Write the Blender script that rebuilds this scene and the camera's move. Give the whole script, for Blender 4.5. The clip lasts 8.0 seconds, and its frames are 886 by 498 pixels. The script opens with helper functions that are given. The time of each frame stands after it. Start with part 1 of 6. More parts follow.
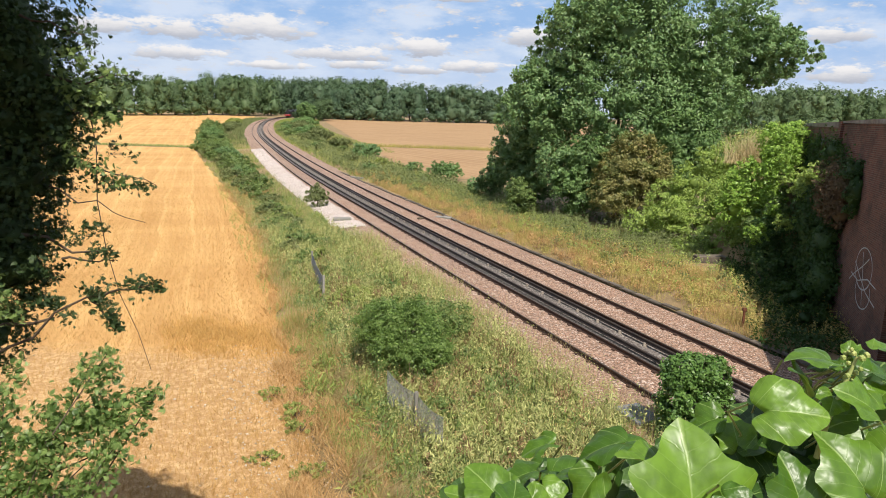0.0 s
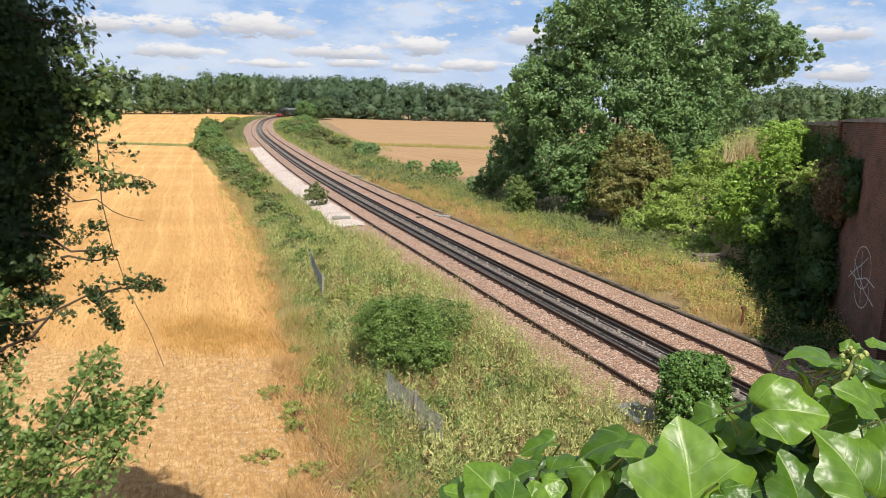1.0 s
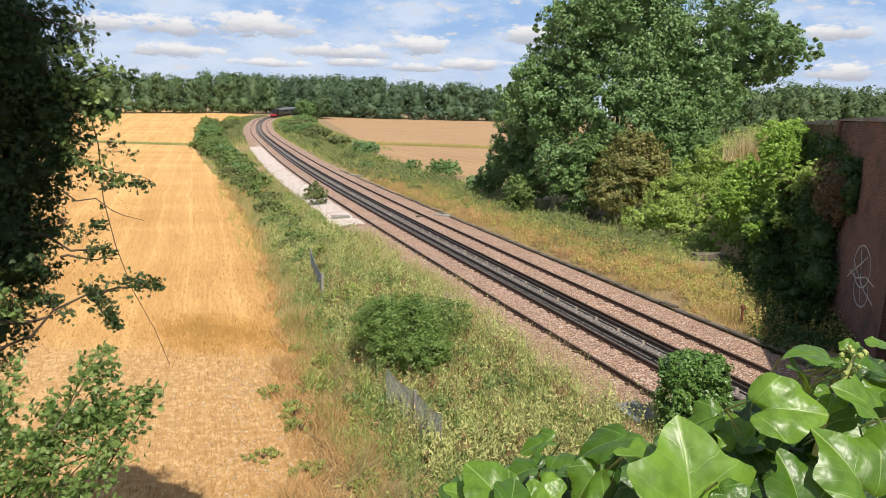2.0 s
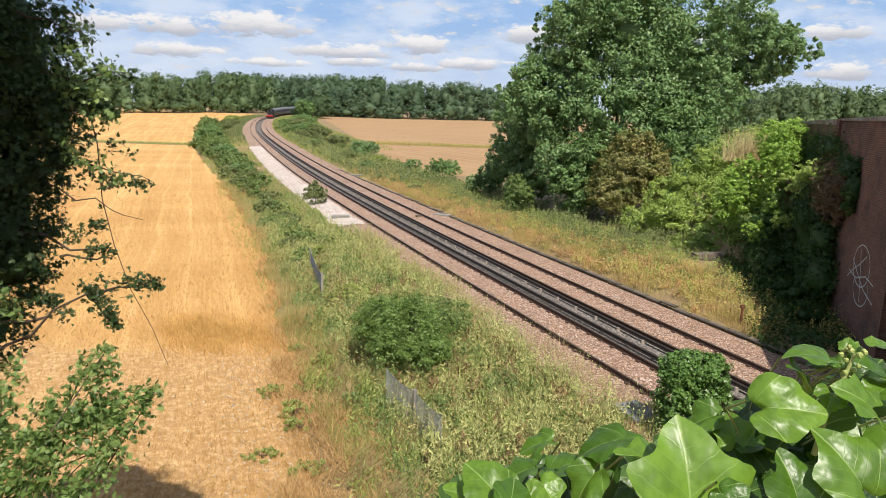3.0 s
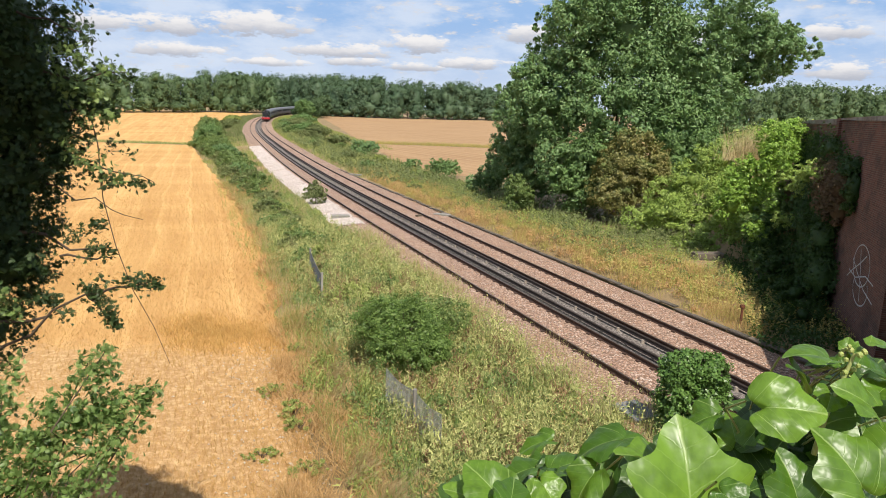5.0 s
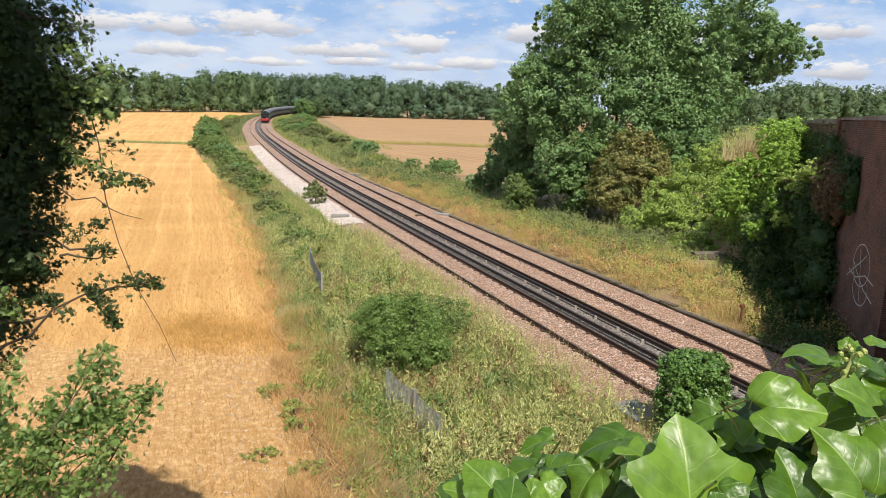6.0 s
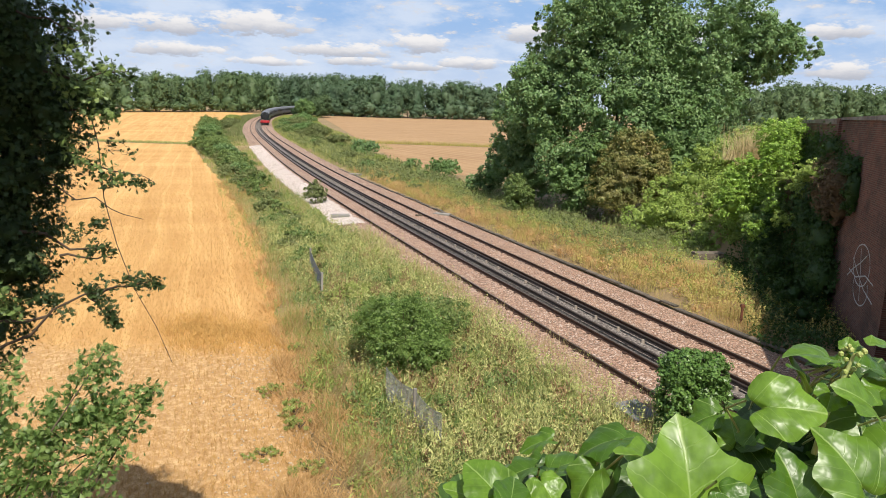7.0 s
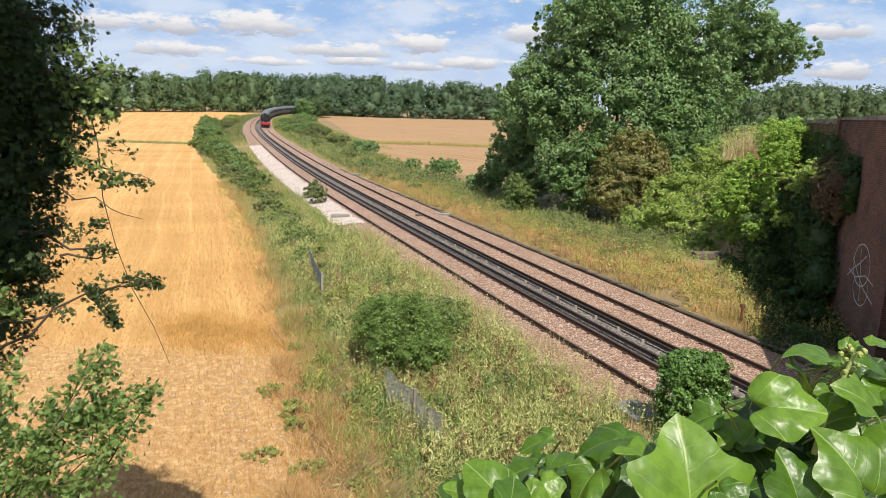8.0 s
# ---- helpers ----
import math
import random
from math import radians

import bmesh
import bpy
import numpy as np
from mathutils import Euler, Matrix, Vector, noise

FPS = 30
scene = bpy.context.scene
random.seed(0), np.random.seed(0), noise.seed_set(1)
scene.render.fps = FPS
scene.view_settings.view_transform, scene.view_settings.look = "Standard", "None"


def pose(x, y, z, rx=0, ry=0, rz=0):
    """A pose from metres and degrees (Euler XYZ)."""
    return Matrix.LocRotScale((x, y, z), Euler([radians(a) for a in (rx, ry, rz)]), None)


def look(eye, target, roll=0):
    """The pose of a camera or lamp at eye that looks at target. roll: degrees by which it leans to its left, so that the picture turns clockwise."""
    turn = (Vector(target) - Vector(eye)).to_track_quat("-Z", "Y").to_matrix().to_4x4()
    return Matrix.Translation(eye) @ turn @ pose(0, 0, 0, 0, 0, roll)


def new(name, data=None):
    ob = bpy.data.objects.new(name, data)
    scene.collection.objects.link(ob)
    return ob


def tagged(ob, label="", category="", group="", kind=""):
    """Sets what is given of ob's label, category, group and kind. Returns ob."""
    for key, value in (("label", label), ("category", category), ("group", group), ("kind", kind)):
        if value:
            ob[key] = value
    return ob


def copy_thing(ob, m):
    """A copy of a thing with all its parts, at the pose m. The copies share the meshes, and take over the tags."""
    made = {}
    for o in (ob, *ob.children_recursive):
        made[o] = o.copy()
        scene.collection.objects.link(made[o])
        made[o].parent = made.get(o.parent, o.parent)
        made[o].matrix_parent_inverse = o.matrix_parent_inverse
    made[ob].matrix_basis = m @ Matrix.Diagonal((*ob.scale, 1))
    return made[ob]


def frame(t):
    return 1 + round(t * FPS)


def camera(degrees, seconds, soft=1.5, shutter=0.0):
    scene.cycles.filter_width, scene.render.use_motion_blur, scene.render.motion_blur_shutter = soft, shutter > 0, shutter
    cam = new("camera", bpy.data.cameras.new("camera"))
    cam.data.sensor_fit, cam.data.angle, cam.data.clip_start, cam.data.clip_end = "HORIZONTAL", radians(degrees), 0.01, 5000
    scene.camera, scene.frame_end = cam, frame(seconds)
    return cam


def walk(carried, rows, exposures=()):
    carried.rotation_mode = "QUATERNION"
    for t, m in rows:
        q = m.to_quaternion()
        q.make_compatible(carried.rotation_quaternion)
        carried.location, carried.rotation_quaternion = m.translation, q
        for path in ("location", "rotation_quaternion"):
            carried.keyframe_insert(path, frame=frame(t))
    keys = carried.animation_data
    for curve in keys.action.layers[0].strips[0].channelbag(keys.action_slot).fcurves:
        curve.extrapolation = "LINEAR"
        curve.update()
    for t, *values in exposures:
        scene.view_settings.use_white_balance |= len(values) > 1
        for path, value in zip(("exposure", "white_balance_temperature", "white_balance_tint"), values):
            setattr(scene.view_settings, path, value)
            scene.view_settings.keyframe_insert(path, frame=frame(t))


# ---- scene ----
# ---- camera ----
EYE = Vector((0.0, 0.0, 7.722))


def aim(yaw, pitch):
    """The camera's pose, yaw to the left and pitch downwards, in degrees."""
    a, p = radians(yaw), radians(pitch)
    way = Vector((-math.sin(a) * math.cos(p), math.cos(a) * math.cos(p), -math.sin(p)))
    return look(EYE, EYE + way * 10, 1.782)


cam = camera(66.36, 8.0, soft=0.75)
walk(cam, [(0.0, aim(0.14, 11.345)), (0.5, aim(0.095, 11.415)), (1.0, aim(0.072, 11.45)), (1.5, aim(0.055, 11.49)),
           (3.0, aim(0.0, 11.555)), (4.5, aim(0.0, 11.565)), (6.0, aim(-0.02, 11.61)), (7.0, aim(0.0, 11.617)), (8.0, aim(0.0, 11.622))])

# ---- world, sun, exposure ----
SUN_EL = radians(54)
SUN_WAY = Vector((-0.255 * math.cos(SUN_EL), 0.967 * math.cos(SUN_EL), -math.sin(SUN_EL))).normalized()
sun = new("sun", bpy.data.lights.new("sun", "SUN"))
sun.data.energy, sun.data.angle, sun.data.color = 5.0, radians(0.53), (1.0, 0.93, 0.82)
sun.matrix_world = look((30, -80, 110), Vector((30, -80, 110)) + SUN_WAY)
scene.view_settings.exposure = 0.3


class Nodes:
    """Short-hand for building a node tree."""

    def __init__(self, tree):
        self.tree = tree

    def add(self, kind, **sets):
        n = self.tree.nodes.new(kind)
        for k, v in sets.items():
            self.put(n.inputs[k.replace("_", " ")], v)
        return n

    def put(self, socket, v):
        if isinstance(v, bpy.types.NodeSocket):
            self.tree.links.new(v, socket)
        elif isinstance(v, bpy.types.Node):
            self.tree.links.new(v.outputs[0], socket)
        else:
            socket.default_value = v

    def math(self, op, a, b=0.0, c=0.0):
        n = self.tree.nodes.new("ShaderNodeMath")
        n.operation = op
        self.put(n.inputs[0], a), self.put(n.inputs[1], b), self.put(n.inputs[2], c)
        return n.outputs[0]

    def mix(self, f, a, b):
        n = self.tree.nodes.new("ShaderNodeMix")
        n.data_type = "RGBA"
        self.put(n.inputs[0], f), self.put(n.inputs[6], a), self.put(n.inputs[7], b)
        return n.outputs[2]

    def ramp(self, v, lo, hi):
        n = self.tree.nodes.new("ShaderNodeMapRange")
        n.interpolation_type = "SMOOTHSTEP"
        self.put(n.inputs[0], v)
        n.inputs[1].default_value, n.inputs[2].default_value = lo, hi
        return n.outputs[0]

    def noise(self, vec, scale, detail=4.0, rough=0.6):
        n = self.tree.nodes.new("ShaderNodeTexNoise")
        self.put(n.inputs["Vector"], vec)
        n.inputs["Scale"].default_value, n.inputs["Detail"].default_value, n.inputs["Roughness"].default_value = scale, detail, rough
        return n.outputs[0]


def col(r, g, b):
    return (r, g, b, 1.0)


def build_sky():
    world = bpy.data.worlds.new("sky")
    scene.world = world
    world.use_nodes = True
    t = world.node_tree
    t.nodes.clear()
    N = Nodes(t)
    sky = N.add("ShaderNodeTexSky")
    sky.sky_type, sky.sun_disc, sky.sun_elevation, sky.sun_rotation = "NISHITA", False, SUN_EL, radians(165)
    sky.dust_density, sky.ozone_density = 0.6, 2.0
    where = N.add("ShaderNodeTexCoord").outputs["Generated"]
    sep = N.add("ShaderNodeSeparateXYZ", Vector=where)
    x, y, z = sep.outputs
    flat = N.math("SQRT", N.math("ADD", N.math("MULTIPLY", x, x), N.math("MULTIPLY", y, y)))
    el = N.math("DIVIDE", z, N.math("MAXIMUM", flat, 0.01))
    az = N.math("ARCTAN2", x, y)
    place = N.add("ShaderNodeCombineXYZ", X=N.math("MULTIPLY", az, 1.0), Y=N.math("MULTIPLY", el, 2.6), Z=0.3)
    puff = N.noise(place, 34.0, 8.0, 0.66)
    fine = N.noise(place, 9.0, 6.0, 0.6)
    # cumulus: azimuth, elevation, half width, half height
    heaps = [(-0.262, 0.103, 0.070, 0.021), (-0.044, 0.087, 0.052, 0.016), (-0.155, 0.075, 0.075, 0.013), (-0.372, 0.096, 0.062, 0.016),
             (-0.372, 0.066, 0.058, 0.012), (0.033, 0.064, 0.060, 0.010), (-0.46, 0.095, 0.050, 0.015), (0.115, 0.106, 0.042, 0.017),
             (0.51, 0.060, 0.050, 0.014), (0.50, 0.108, 0.040, 0.012), (-0.25, 0.056, 0.060, 0.007), (0.30, 0.10, 0.06, 0.014),
             (-0.05, 0.058, 0.05, 0.007), (0.0, 0.158, 0.055, 0.008), (-0.13, 0.062, 0.05, 0.008)]
    dens, shade = 0.0, 0.0
    for a0, e0, w, h in heaps:
        u = N.math("DIVIDE", N.math("SUBTRACT", az, a0), w * 1.15)
        v = N.math("DIVIDE", N.math("SUBTRACT", el, e0), h * 1.25)
        # flat bases: the lower half falls off faster
        v2 = N.math("MAXIMUM", v, N.math("MULTIPLY", v, -1.7))
        d = N.math("SUBTRACT", 1.0, N.math("ADD", N.math("MULTIPLY", u, u), N.math("MULTIPLY", v2, v2)))
        over = N.math("GREATER_THAN", d, dens)
        shade = N.math("ADD", N.math("MULTIPLY", shade, N.math("SUBTRACT", 1.0, over)), N.math("MULTIPLY", v, over))
        dens = N.math("MAXIMUM", dens, d)
    body = N.ramp(N.math("ADD", dens, N.math("MULTIPLY", N.math("SUBTRACT", puff, 0.5), 3.6)), 0.1, 0.8)
    veil = N.math("MULTIPLY", N.ramp(fine, 0.36, 0.66), 0.82)
    white = N.mix(N.ramp(N.math("ADD", shade, N.math("MULTIPLY", puff, 0.9)), -0.1, 1.1), col(4.9, 5.2, 6.1), col(9.8, 9.6, 9.6))
    blue = N.mix(N.ramp(el, 0.13, 0.01), col(3.7, 5.7, 9.0), col(6.4, 7.5, 9.4))
    hazed = N.mix(N.ramp(el, 0.6, 0.2), sky, blue)
    thin = N.mix(veil, hazed, col(7.6, 8.5, 10.0))
    both = N.mix(body, thin, white)
    bg = N.add("ShaderNodeBackground", Color=both, Strength=0.075)
    out = t.nodes.new("ShaderNodeOutputWorld")
    t.links.new(bg.outputs[0], out.inputs[0])


build_sky()


# ---- materials ----
def shell(name):
    m = bpy.data.materials.new(name)
    m.use_nodes = True
    t = m.node_tree
    t.nodes.clear()
    out = t.nodes.new("ShaderNodeOutputMaterial")
    return m, Nodes(t), out


def surface(name, a, b, scale=4.0, c=None, wide=0.15, rough=0.85, bump=0.3, fine=60.0, metal=0.0, depth=0.02, spread=0.0):
    """Two colours in grain, a third in wide stains; relief from the fine grain; spread: variation from object to object."""
    m, N, out = shell(name)
    at = N.add("ShaderNodeTexCoord").outputs["Object"]
    g = N.noise(at, scale, 6.0, 0.65)
    colour = N.mix(N.ramp(g, 0.35, 0.65), col(*a), col(*b))
    if c:
        colour = N.mix(N.ramp(N.noise(at, wide, 4.0), 0.45, 0.7), colour, col(*c))
    f = N.noise(at, fine, 3.0, 0.7)
    colour = N.mix(N.math("MULTIPLY", f, 0.35), colour, col(*[v * 0.45 for v in a]))
    if spread:
        r = N.add("ShaderNodeObjectInfo").outputs["Random"]
        hsv = N.add("ShaderNodeHueSaturation", Color=colour, Value=N.math("ADD", 1.0 - spread, N.math("MULTIPLY", r, 2 * spread)))
        colour = hsv.outputs[0]
    bs = N.add("ShaderNodeBsdfPrincipled", Base_Color=colour, Roughness=rough, Metallic=metal)
    if bump:
        bp = N.add("ShaderNodeBump", Height=N.math("ADD", f, g), Strength=bump, Distance=depth)
        N.put(bs.inputs["Normal"], bp)
    N.put(out.inputs[0], bs)
    return m


def foliage(name, a, b, c, rough=0.5, through_light=0.35, spec=0.35):
    """Leaves: colour varies from leaf to leaf and in wide patches, some light passes through."""
    m, N, out = shell(name)
    r = N.add("ShaderNodeNewGeometry").outputs["Random Per Island"]
    at = N.add("ShaderNodeTexCoord").outputs["Object"]
    colour = N.mix(r, col(*a), col(*b))
    colour = N.mix(N.ramp(N.noise(at, 0.7, 3.0), 0.45, 0.75), colour, col(*c))
    # Dark mottle that imitates shaded gaps between leaves, also on the hulls.
    colour = N.mix(N.math("MULTIPLY", N.ramp(N.noise(at, 6.0, 3.0, 0.7), 0.45, 0.7), 0.22), colour, col(*[k * 0.4 for k in a]))
    bs = N.add("ShaderNodeBsdfPrincipled", Base_Color=colour, Roughness=rough, Specular_IOR_Level=spec)
    glow = N.mix(0.4, colour, col(0.24, 0.36, 0.06))
    tr = N.add("ShaderNodeBsdfTranslucent", Color=glow)
    mx = N.tree.nodes.new("ShaderNodeMixShader")
    mx.inputs[0].default_value = through_light
    N.put(mx.inputs[1], bs), N.put(mx.inputs[2], tr)
    N.put(out.inputs[0], mx)
    return m


def stubble_mat(name, a, b, c, turn, row=0.9, near=False):
    """Cut corn: drill rows, swaths and wheel marks on pale straw; near: chaff and bare soil at the headland."""
    m, N, out = shell(name)
    at = N.add("ShaderNodeTexCoord").outputs["Object"]
    mp = N.add("ShaderNodeMapping", Vector=at)
    mp.inputs["Rotation"].default_value = (0, 0, turn)
    sep = N.add("ShaderNodeSeparateXYZ", Vector=mp)
    wob = N.math("MULTIPLY", N.noise(at, 0.04, 2.0), 2.5)
    across = N.math("ADD", sep.outputs[0], wob)
    swath = N.noise(N.add("ShaderNodeCombineXYZ", X=N.math("MULTIPLY", across, 0.45), Y=N.math("MULTIPLY", sep.outputs[1], 0.025)), 1.0, 3.0, 0.6)
    lane = N.ramp(N.math("SINE", N.math("MULTIPLY", across, row * 3.6)), 0.72, 1.0)
    drill = N.math("SINE", N.math("MULTIPLY", across, row * 17.0))
    streak = N.noise(N.add("ShaderNodeCombineXYZ", X=N.math("MULTIPLY", across, 3.0), Y=N.math("MULTIPLY", sep.outputs[1], 0.35)), 1.6, 6.0, 0.7)
    band = N.noise(N.add("ShaderNodeCombineXYZ", X=N.math("MULTIPLY", across, 0.05), Y=N.math("MULTIPLY", sep.outputs[1], 0.16)), 1.0, 3.0, 0.55)
    grain = N.noise(at, 14.0, 4.0, 0.75)
    clod = N.noise(at, 1.7, 5.0, 0.7)
    tone = N.math("MULTIPLY_ADD", swath, 0.75, N.math("MULTIPLY_ADD", lane, 0.11 if near else 0.3, N.math("MULTIPLY_ADD", drill, 0.03, N.math("MULTIPLY_ADD", streak, 0.45, N.math("MULTIPLY_ADD", band, 0.5, N.math("MULTIPLY", clod, 0.3))))))
    colour = N.mix(N.ramp(tone, 0.62, 1.42), col(*a), col(*b))
    colour = N.mix(N.math("MULTIPLY", N.ramp(grain, 0.48, 0.78), 0.6), colour, col(*c))
    if near:
        plain = N.add("ShaderNodeSeparateXYZ", Vector=at)
        chaff = N.ramp(N.math("MULTIPLY_ADD", clod, 3.5, N.math("SUBTRACT", plain.outputs[1], 1.7)), 23.0, 21.4)
        pale = N.mix(N.ramp(N.noise(at, 5.0, 5.0, 0.75), 0.4, 0.66), col(0.36, 0.225, 0.115), col(0.68, 0.49, 0.28))
        colour = N.mix(N.math("MULTIPLY", chaff, 0.62), colour, pale)
    bs = N.add("ShaderNodeBsdfPrincipled", Base_Color=colour, Roughness=0.95, Specular_IOR_Level=0.15)
    bp = N.add("ShaderNodeBump", Height=N.math("ADD", grain, streak), Strength=0.7, Distance=0.06)
    N.put(bs.inputs["Normal"], bp)
    N.put(out.inputs[0], bs)
    return m


def stone_mat(name, a, b, c, scale=14.0):
    """Crushed stone: every stone its own tone, dark gaps between."""
    m, N, out = shell(name)
    at = N.add("ShaderNodeTexCoord").outputs["Object"]
    v = N.add("ShaderNodeTexVoronoi", Vector=at, Scale=scale)
    s = N.add("ShaderNodeSeparateXYZ", Vector=v.outputs["Color"])
    colour = N.mix(s.outputs[0], col(*a), col(*b))
    colour = N.mix(N.ramp(s.outputs[1], 0.72, 0.95), colour, col(*c))
    colour = N.mix(N.math("MULTIPLY", N.ramp(v.outputs["Distance"], 0.35, 0.75), 0.75), colour, col(a[0] * 0.25, a[1] * 0.22, a[2] * 0.2))
    colour = N.mix(N.math("MULTIPLY", N.ramp(N.noise(at, 0.5, 4.0), 0.4, 0.7), 0.35), colour, col(*[k * 0.6 for k in a]))
    bs = N.add("ShaderNodeBsdfPrincipled", Base_Color=colour, Roughness=0.9)
    bp = N.add("ShaderNodeBump", Height=v.outputs["Distance"], Strength=0.9, Distance=-0.05)
    N.put(bs.inputs["Normal"], bp)
    N.put(out.inputs[0], bs)
    return m


def loose_stone_mat(name, a, b, c):
    m, N, out = shell(name)
    r = N.add("ShaderNodeNewGeometry").outputs["Random Per Island"]
    colour = N.mix(r, col(*a), col(*b))
    colour = N.mix(N.ramp(r, 0.85, 1.0), colour, col(*c))
    at = N.add("ShaderNodeTexCoord").outputs["Object"]
    colour = N.mix(N.math("MULTIPLY", N.noise(at, 50.0), 0.3), colour, col(*[k * 0.4 for k in a]))
    N.put(out.inputs[0], N.add("ShaderNodeBsdfPrincipled", Base_Color=colour, Roughness=0.9))
    return m


def brick_mat(name):
    m, N, out = shell(name)
    at = N.add("ShaderNodeTexCoord").outputs["Object"]
    bk = N.add("ShaderNodeTexBrick", Vector=at)
    bk.inputs["Color1"].default_value, bk.inputs["Color2"].default_value = col(0.095, 0.034, 0.022), col(0.18, 0.066, 0.042)
    bk.inputs["Mortar"].default_value = col(0.17, 0.13, 0.10)
    bk.inputs["Scale"].default_value, bk.inputs["Mortar Size"].default_value = 1.0, 0.011
    bk.inputs["Brick Width"].default_value, bk.inputs["Row Height"].default_value = 0.225, 0.075
    colour = N.mix(N.math("MULTIPLY", N.ramp(N.noise(at, 1.1, 5.0, 0.7), 0.48, 0.68), 0.5), bk.outputs[0], col(0.23, 0.095, 0.06))
    soot = N.ramp(N.noise(at, 0.6, 5.0), 0.42, 0.72)
    colour = N.mix(N.math("MULTIPLY", soot, 0.75), colour, col(0.026, 0.021, 0.018))
    colour = N.mix(N.math("MULTIPLY", N.ramp(N.noise(at, 1.7, 5.0), 0.62, 0.75), 0.35), colour, col(0.22, 0.19, 0.16))
    bs = N.add("ShaderNodeBsdfPrincipled", Base_Color=colour, Roughness=0.9)
    bp = N.add("ShaderNodeBump", Height=bk.outputs["Fac"], Strength=0.6, Distance=-0.01)
    N.put(bs.inputs["Normal"], bp)
    N.put(out.inputs[0], bs)
    return m


M_SOIL = surface("dry_soil_and_thatch", (0.29, 0.20, 0.10), (0.19, 0.145, 0.065), 1.3, (0.38, 0.26, 0.13), 0.2, 0.95, 0.6, 18.0, depth=0.08)
M_FIELD = stubble_mat("stubble", (0.42, 0.225, 0.075), (0.70, 0.435, 0.18), (0.30, 0.165, 0.06), radians(-20), near=True)
M_FIELD_R = stubble_mat("far_stubble", (0.28, 0.17, 0.09), (0.42, 0.275, 0.15), (0.21, 0.14, 0.075), radians(-35), 0.7)
M_BALLAST = stone_mat("ballast", (0.30, 0.185, 0.125), (0.51, 0.335, 0.245), (0.62, 0.50, 0.42))
M_SIXFOOT = stone_mat("sooty_ballast", (0.17, 0.145, 0.13), (0.28, 0.24, 0.21), (0.38, 0.34, 0.3))
M_NEWSTONE = stone_mat("new_ballast", (0.60, 0.50, 0.45), (0.76, 0.66, 0.61), (0.80, 0.74, 0.70))
M_STONES = loose_stone_mat("loose_ballast", (0.27, 0.155, 0.10), (0.56, 0.35, 0.25), (0.70, 0.57, 0.48))
M_RAIL = surface("rusty_rail", (0.055, 0.030, 0.020), (0.095, 0.048, 0.030), 8.0, rough=0.75, fine=120.0, metal=0.2)
M_HEAD = surface("worn_rail_head", (0.16, 0.13, 0.115), (0.24, 0.20, 0.18), 3.0, rough=0.42, bump=0.05, fine=200.0, metal=0.9)
M_COND = surface("conductor_rail_steel", (0.035, 0.026, 0.022), (0.065, 0.045, 0.034), 6.0, rough=0.6, fine=120.0, metal=0.3)
M_POT = surface("insulator_ceramic", (0.36, 0.31, 0.26), (0.24, 0.2, 0.16), 20.0, rough=0.5, bump=0.1)
M_CONCRETE = surface("weathered_concrete", (0.25, 0.235, 0.21), (0.33, 0.31, 0.28), 3.0, (0.2, 0.2, 0.17), 0.9, 0.9, 0.4, 90.0, spread=0.12)
M_TROUGH = surface("mossy_old_concrete", (0.105, 0.085, 0.065), (0.19, 0.155, 0.125), 2.2, (0.075, 0.065, 0.045), 0.9, 0.95, 0.5, 60.0, spread=0.25)
M_GREY = surface("grey_moulded_lid", (0.16, 0.18, 0.20), (0.21, 0.225, 0.245), 5.0, rough=0.7, bump=0.15)
M_BRICK = brick_mat("old_brick")
M_COPING = surface("coping_brick", (0.17, 0.14, 0.12), (0.28, 0.23, 0.19), 5.0, (0.33, 0.32, 0.28), 0.8, 0.9, 0.4)
M_PAINT = surface("faded_white_paint", (0.42, 0.42, 0.42), (0.55, 0.55, 0.55), 6.0, rough=0.8, bump=0.1)
M_ROAD = surface("asphalt", (0.05, 0.05, 0.05), (0.07, 0.07, 0.068), 20.0, rough=0.9)
M_BARK = surface("bark", (0.10, 0.075, 0.05), (0.17, 0.13, 0.09), 12.0, (0.07, 0.08, 0.045), 1.5, 0.95, 0.8, 40.0)
M_TWIG = surface("twig_bark", (0.075, 0.05, 0.032), (0.12, 0.085, 0.055), 30.0, rough=0.9, bump=0.2)
M_WOODPOST = surface("silvered_wood", (0.34, 0.29, 0.22), (0.22, 0.18, 0.13), 9.0, rough=0.9, bump=0.4)
M_RUST = surface("rust", (0.20, 0.07, 0.03), (0.11, 0.04, 0.022), 18.0, rough=0.9)
M_WIRE = surface("galvanised_wire", (0.30, 0.31, 0.32), (0.42, 0.43, 0.44), 12.0, rough=0.5, bump=0.0, metal=0.7)

F_OAK = foliage("broad_leaves", (0.105, 0.200, 0.075), (0.265, 0.385, 0.150), (0.16, 0.275, 0.100), 0.45, 0.28)
F_ASH = foliage("pale_broad_leaves", (0.105, 0.195, 0.062), (0.245, 0.365, 0.125), (0.15, 0.255, 0.08), 0.45, 0.3)
F_BROWN = foliage("browning_leaves", (0.17, 0.175, 0.055), (0.36, 0.31, 0.11), (0.16, 0.22, 0.065), 0.5, 0.25)
F_BRAMBLE = foliage("bramble_leaves", (0.18, 0.27, 0.055), (0.44, 0.55, 0.13), (0.29, 0.40, 0.08), 0.45, 0.22)
# Sunlight put into the green: raised to hold up in the wall's shadow.
F_BRIGHT = foliage("sunlit_climber_leaves", (0.15, 0.28, 0.04), (0.40, 0.58, 0.10), (0.25, 0.40, 0.065), 0.4, 0.25)
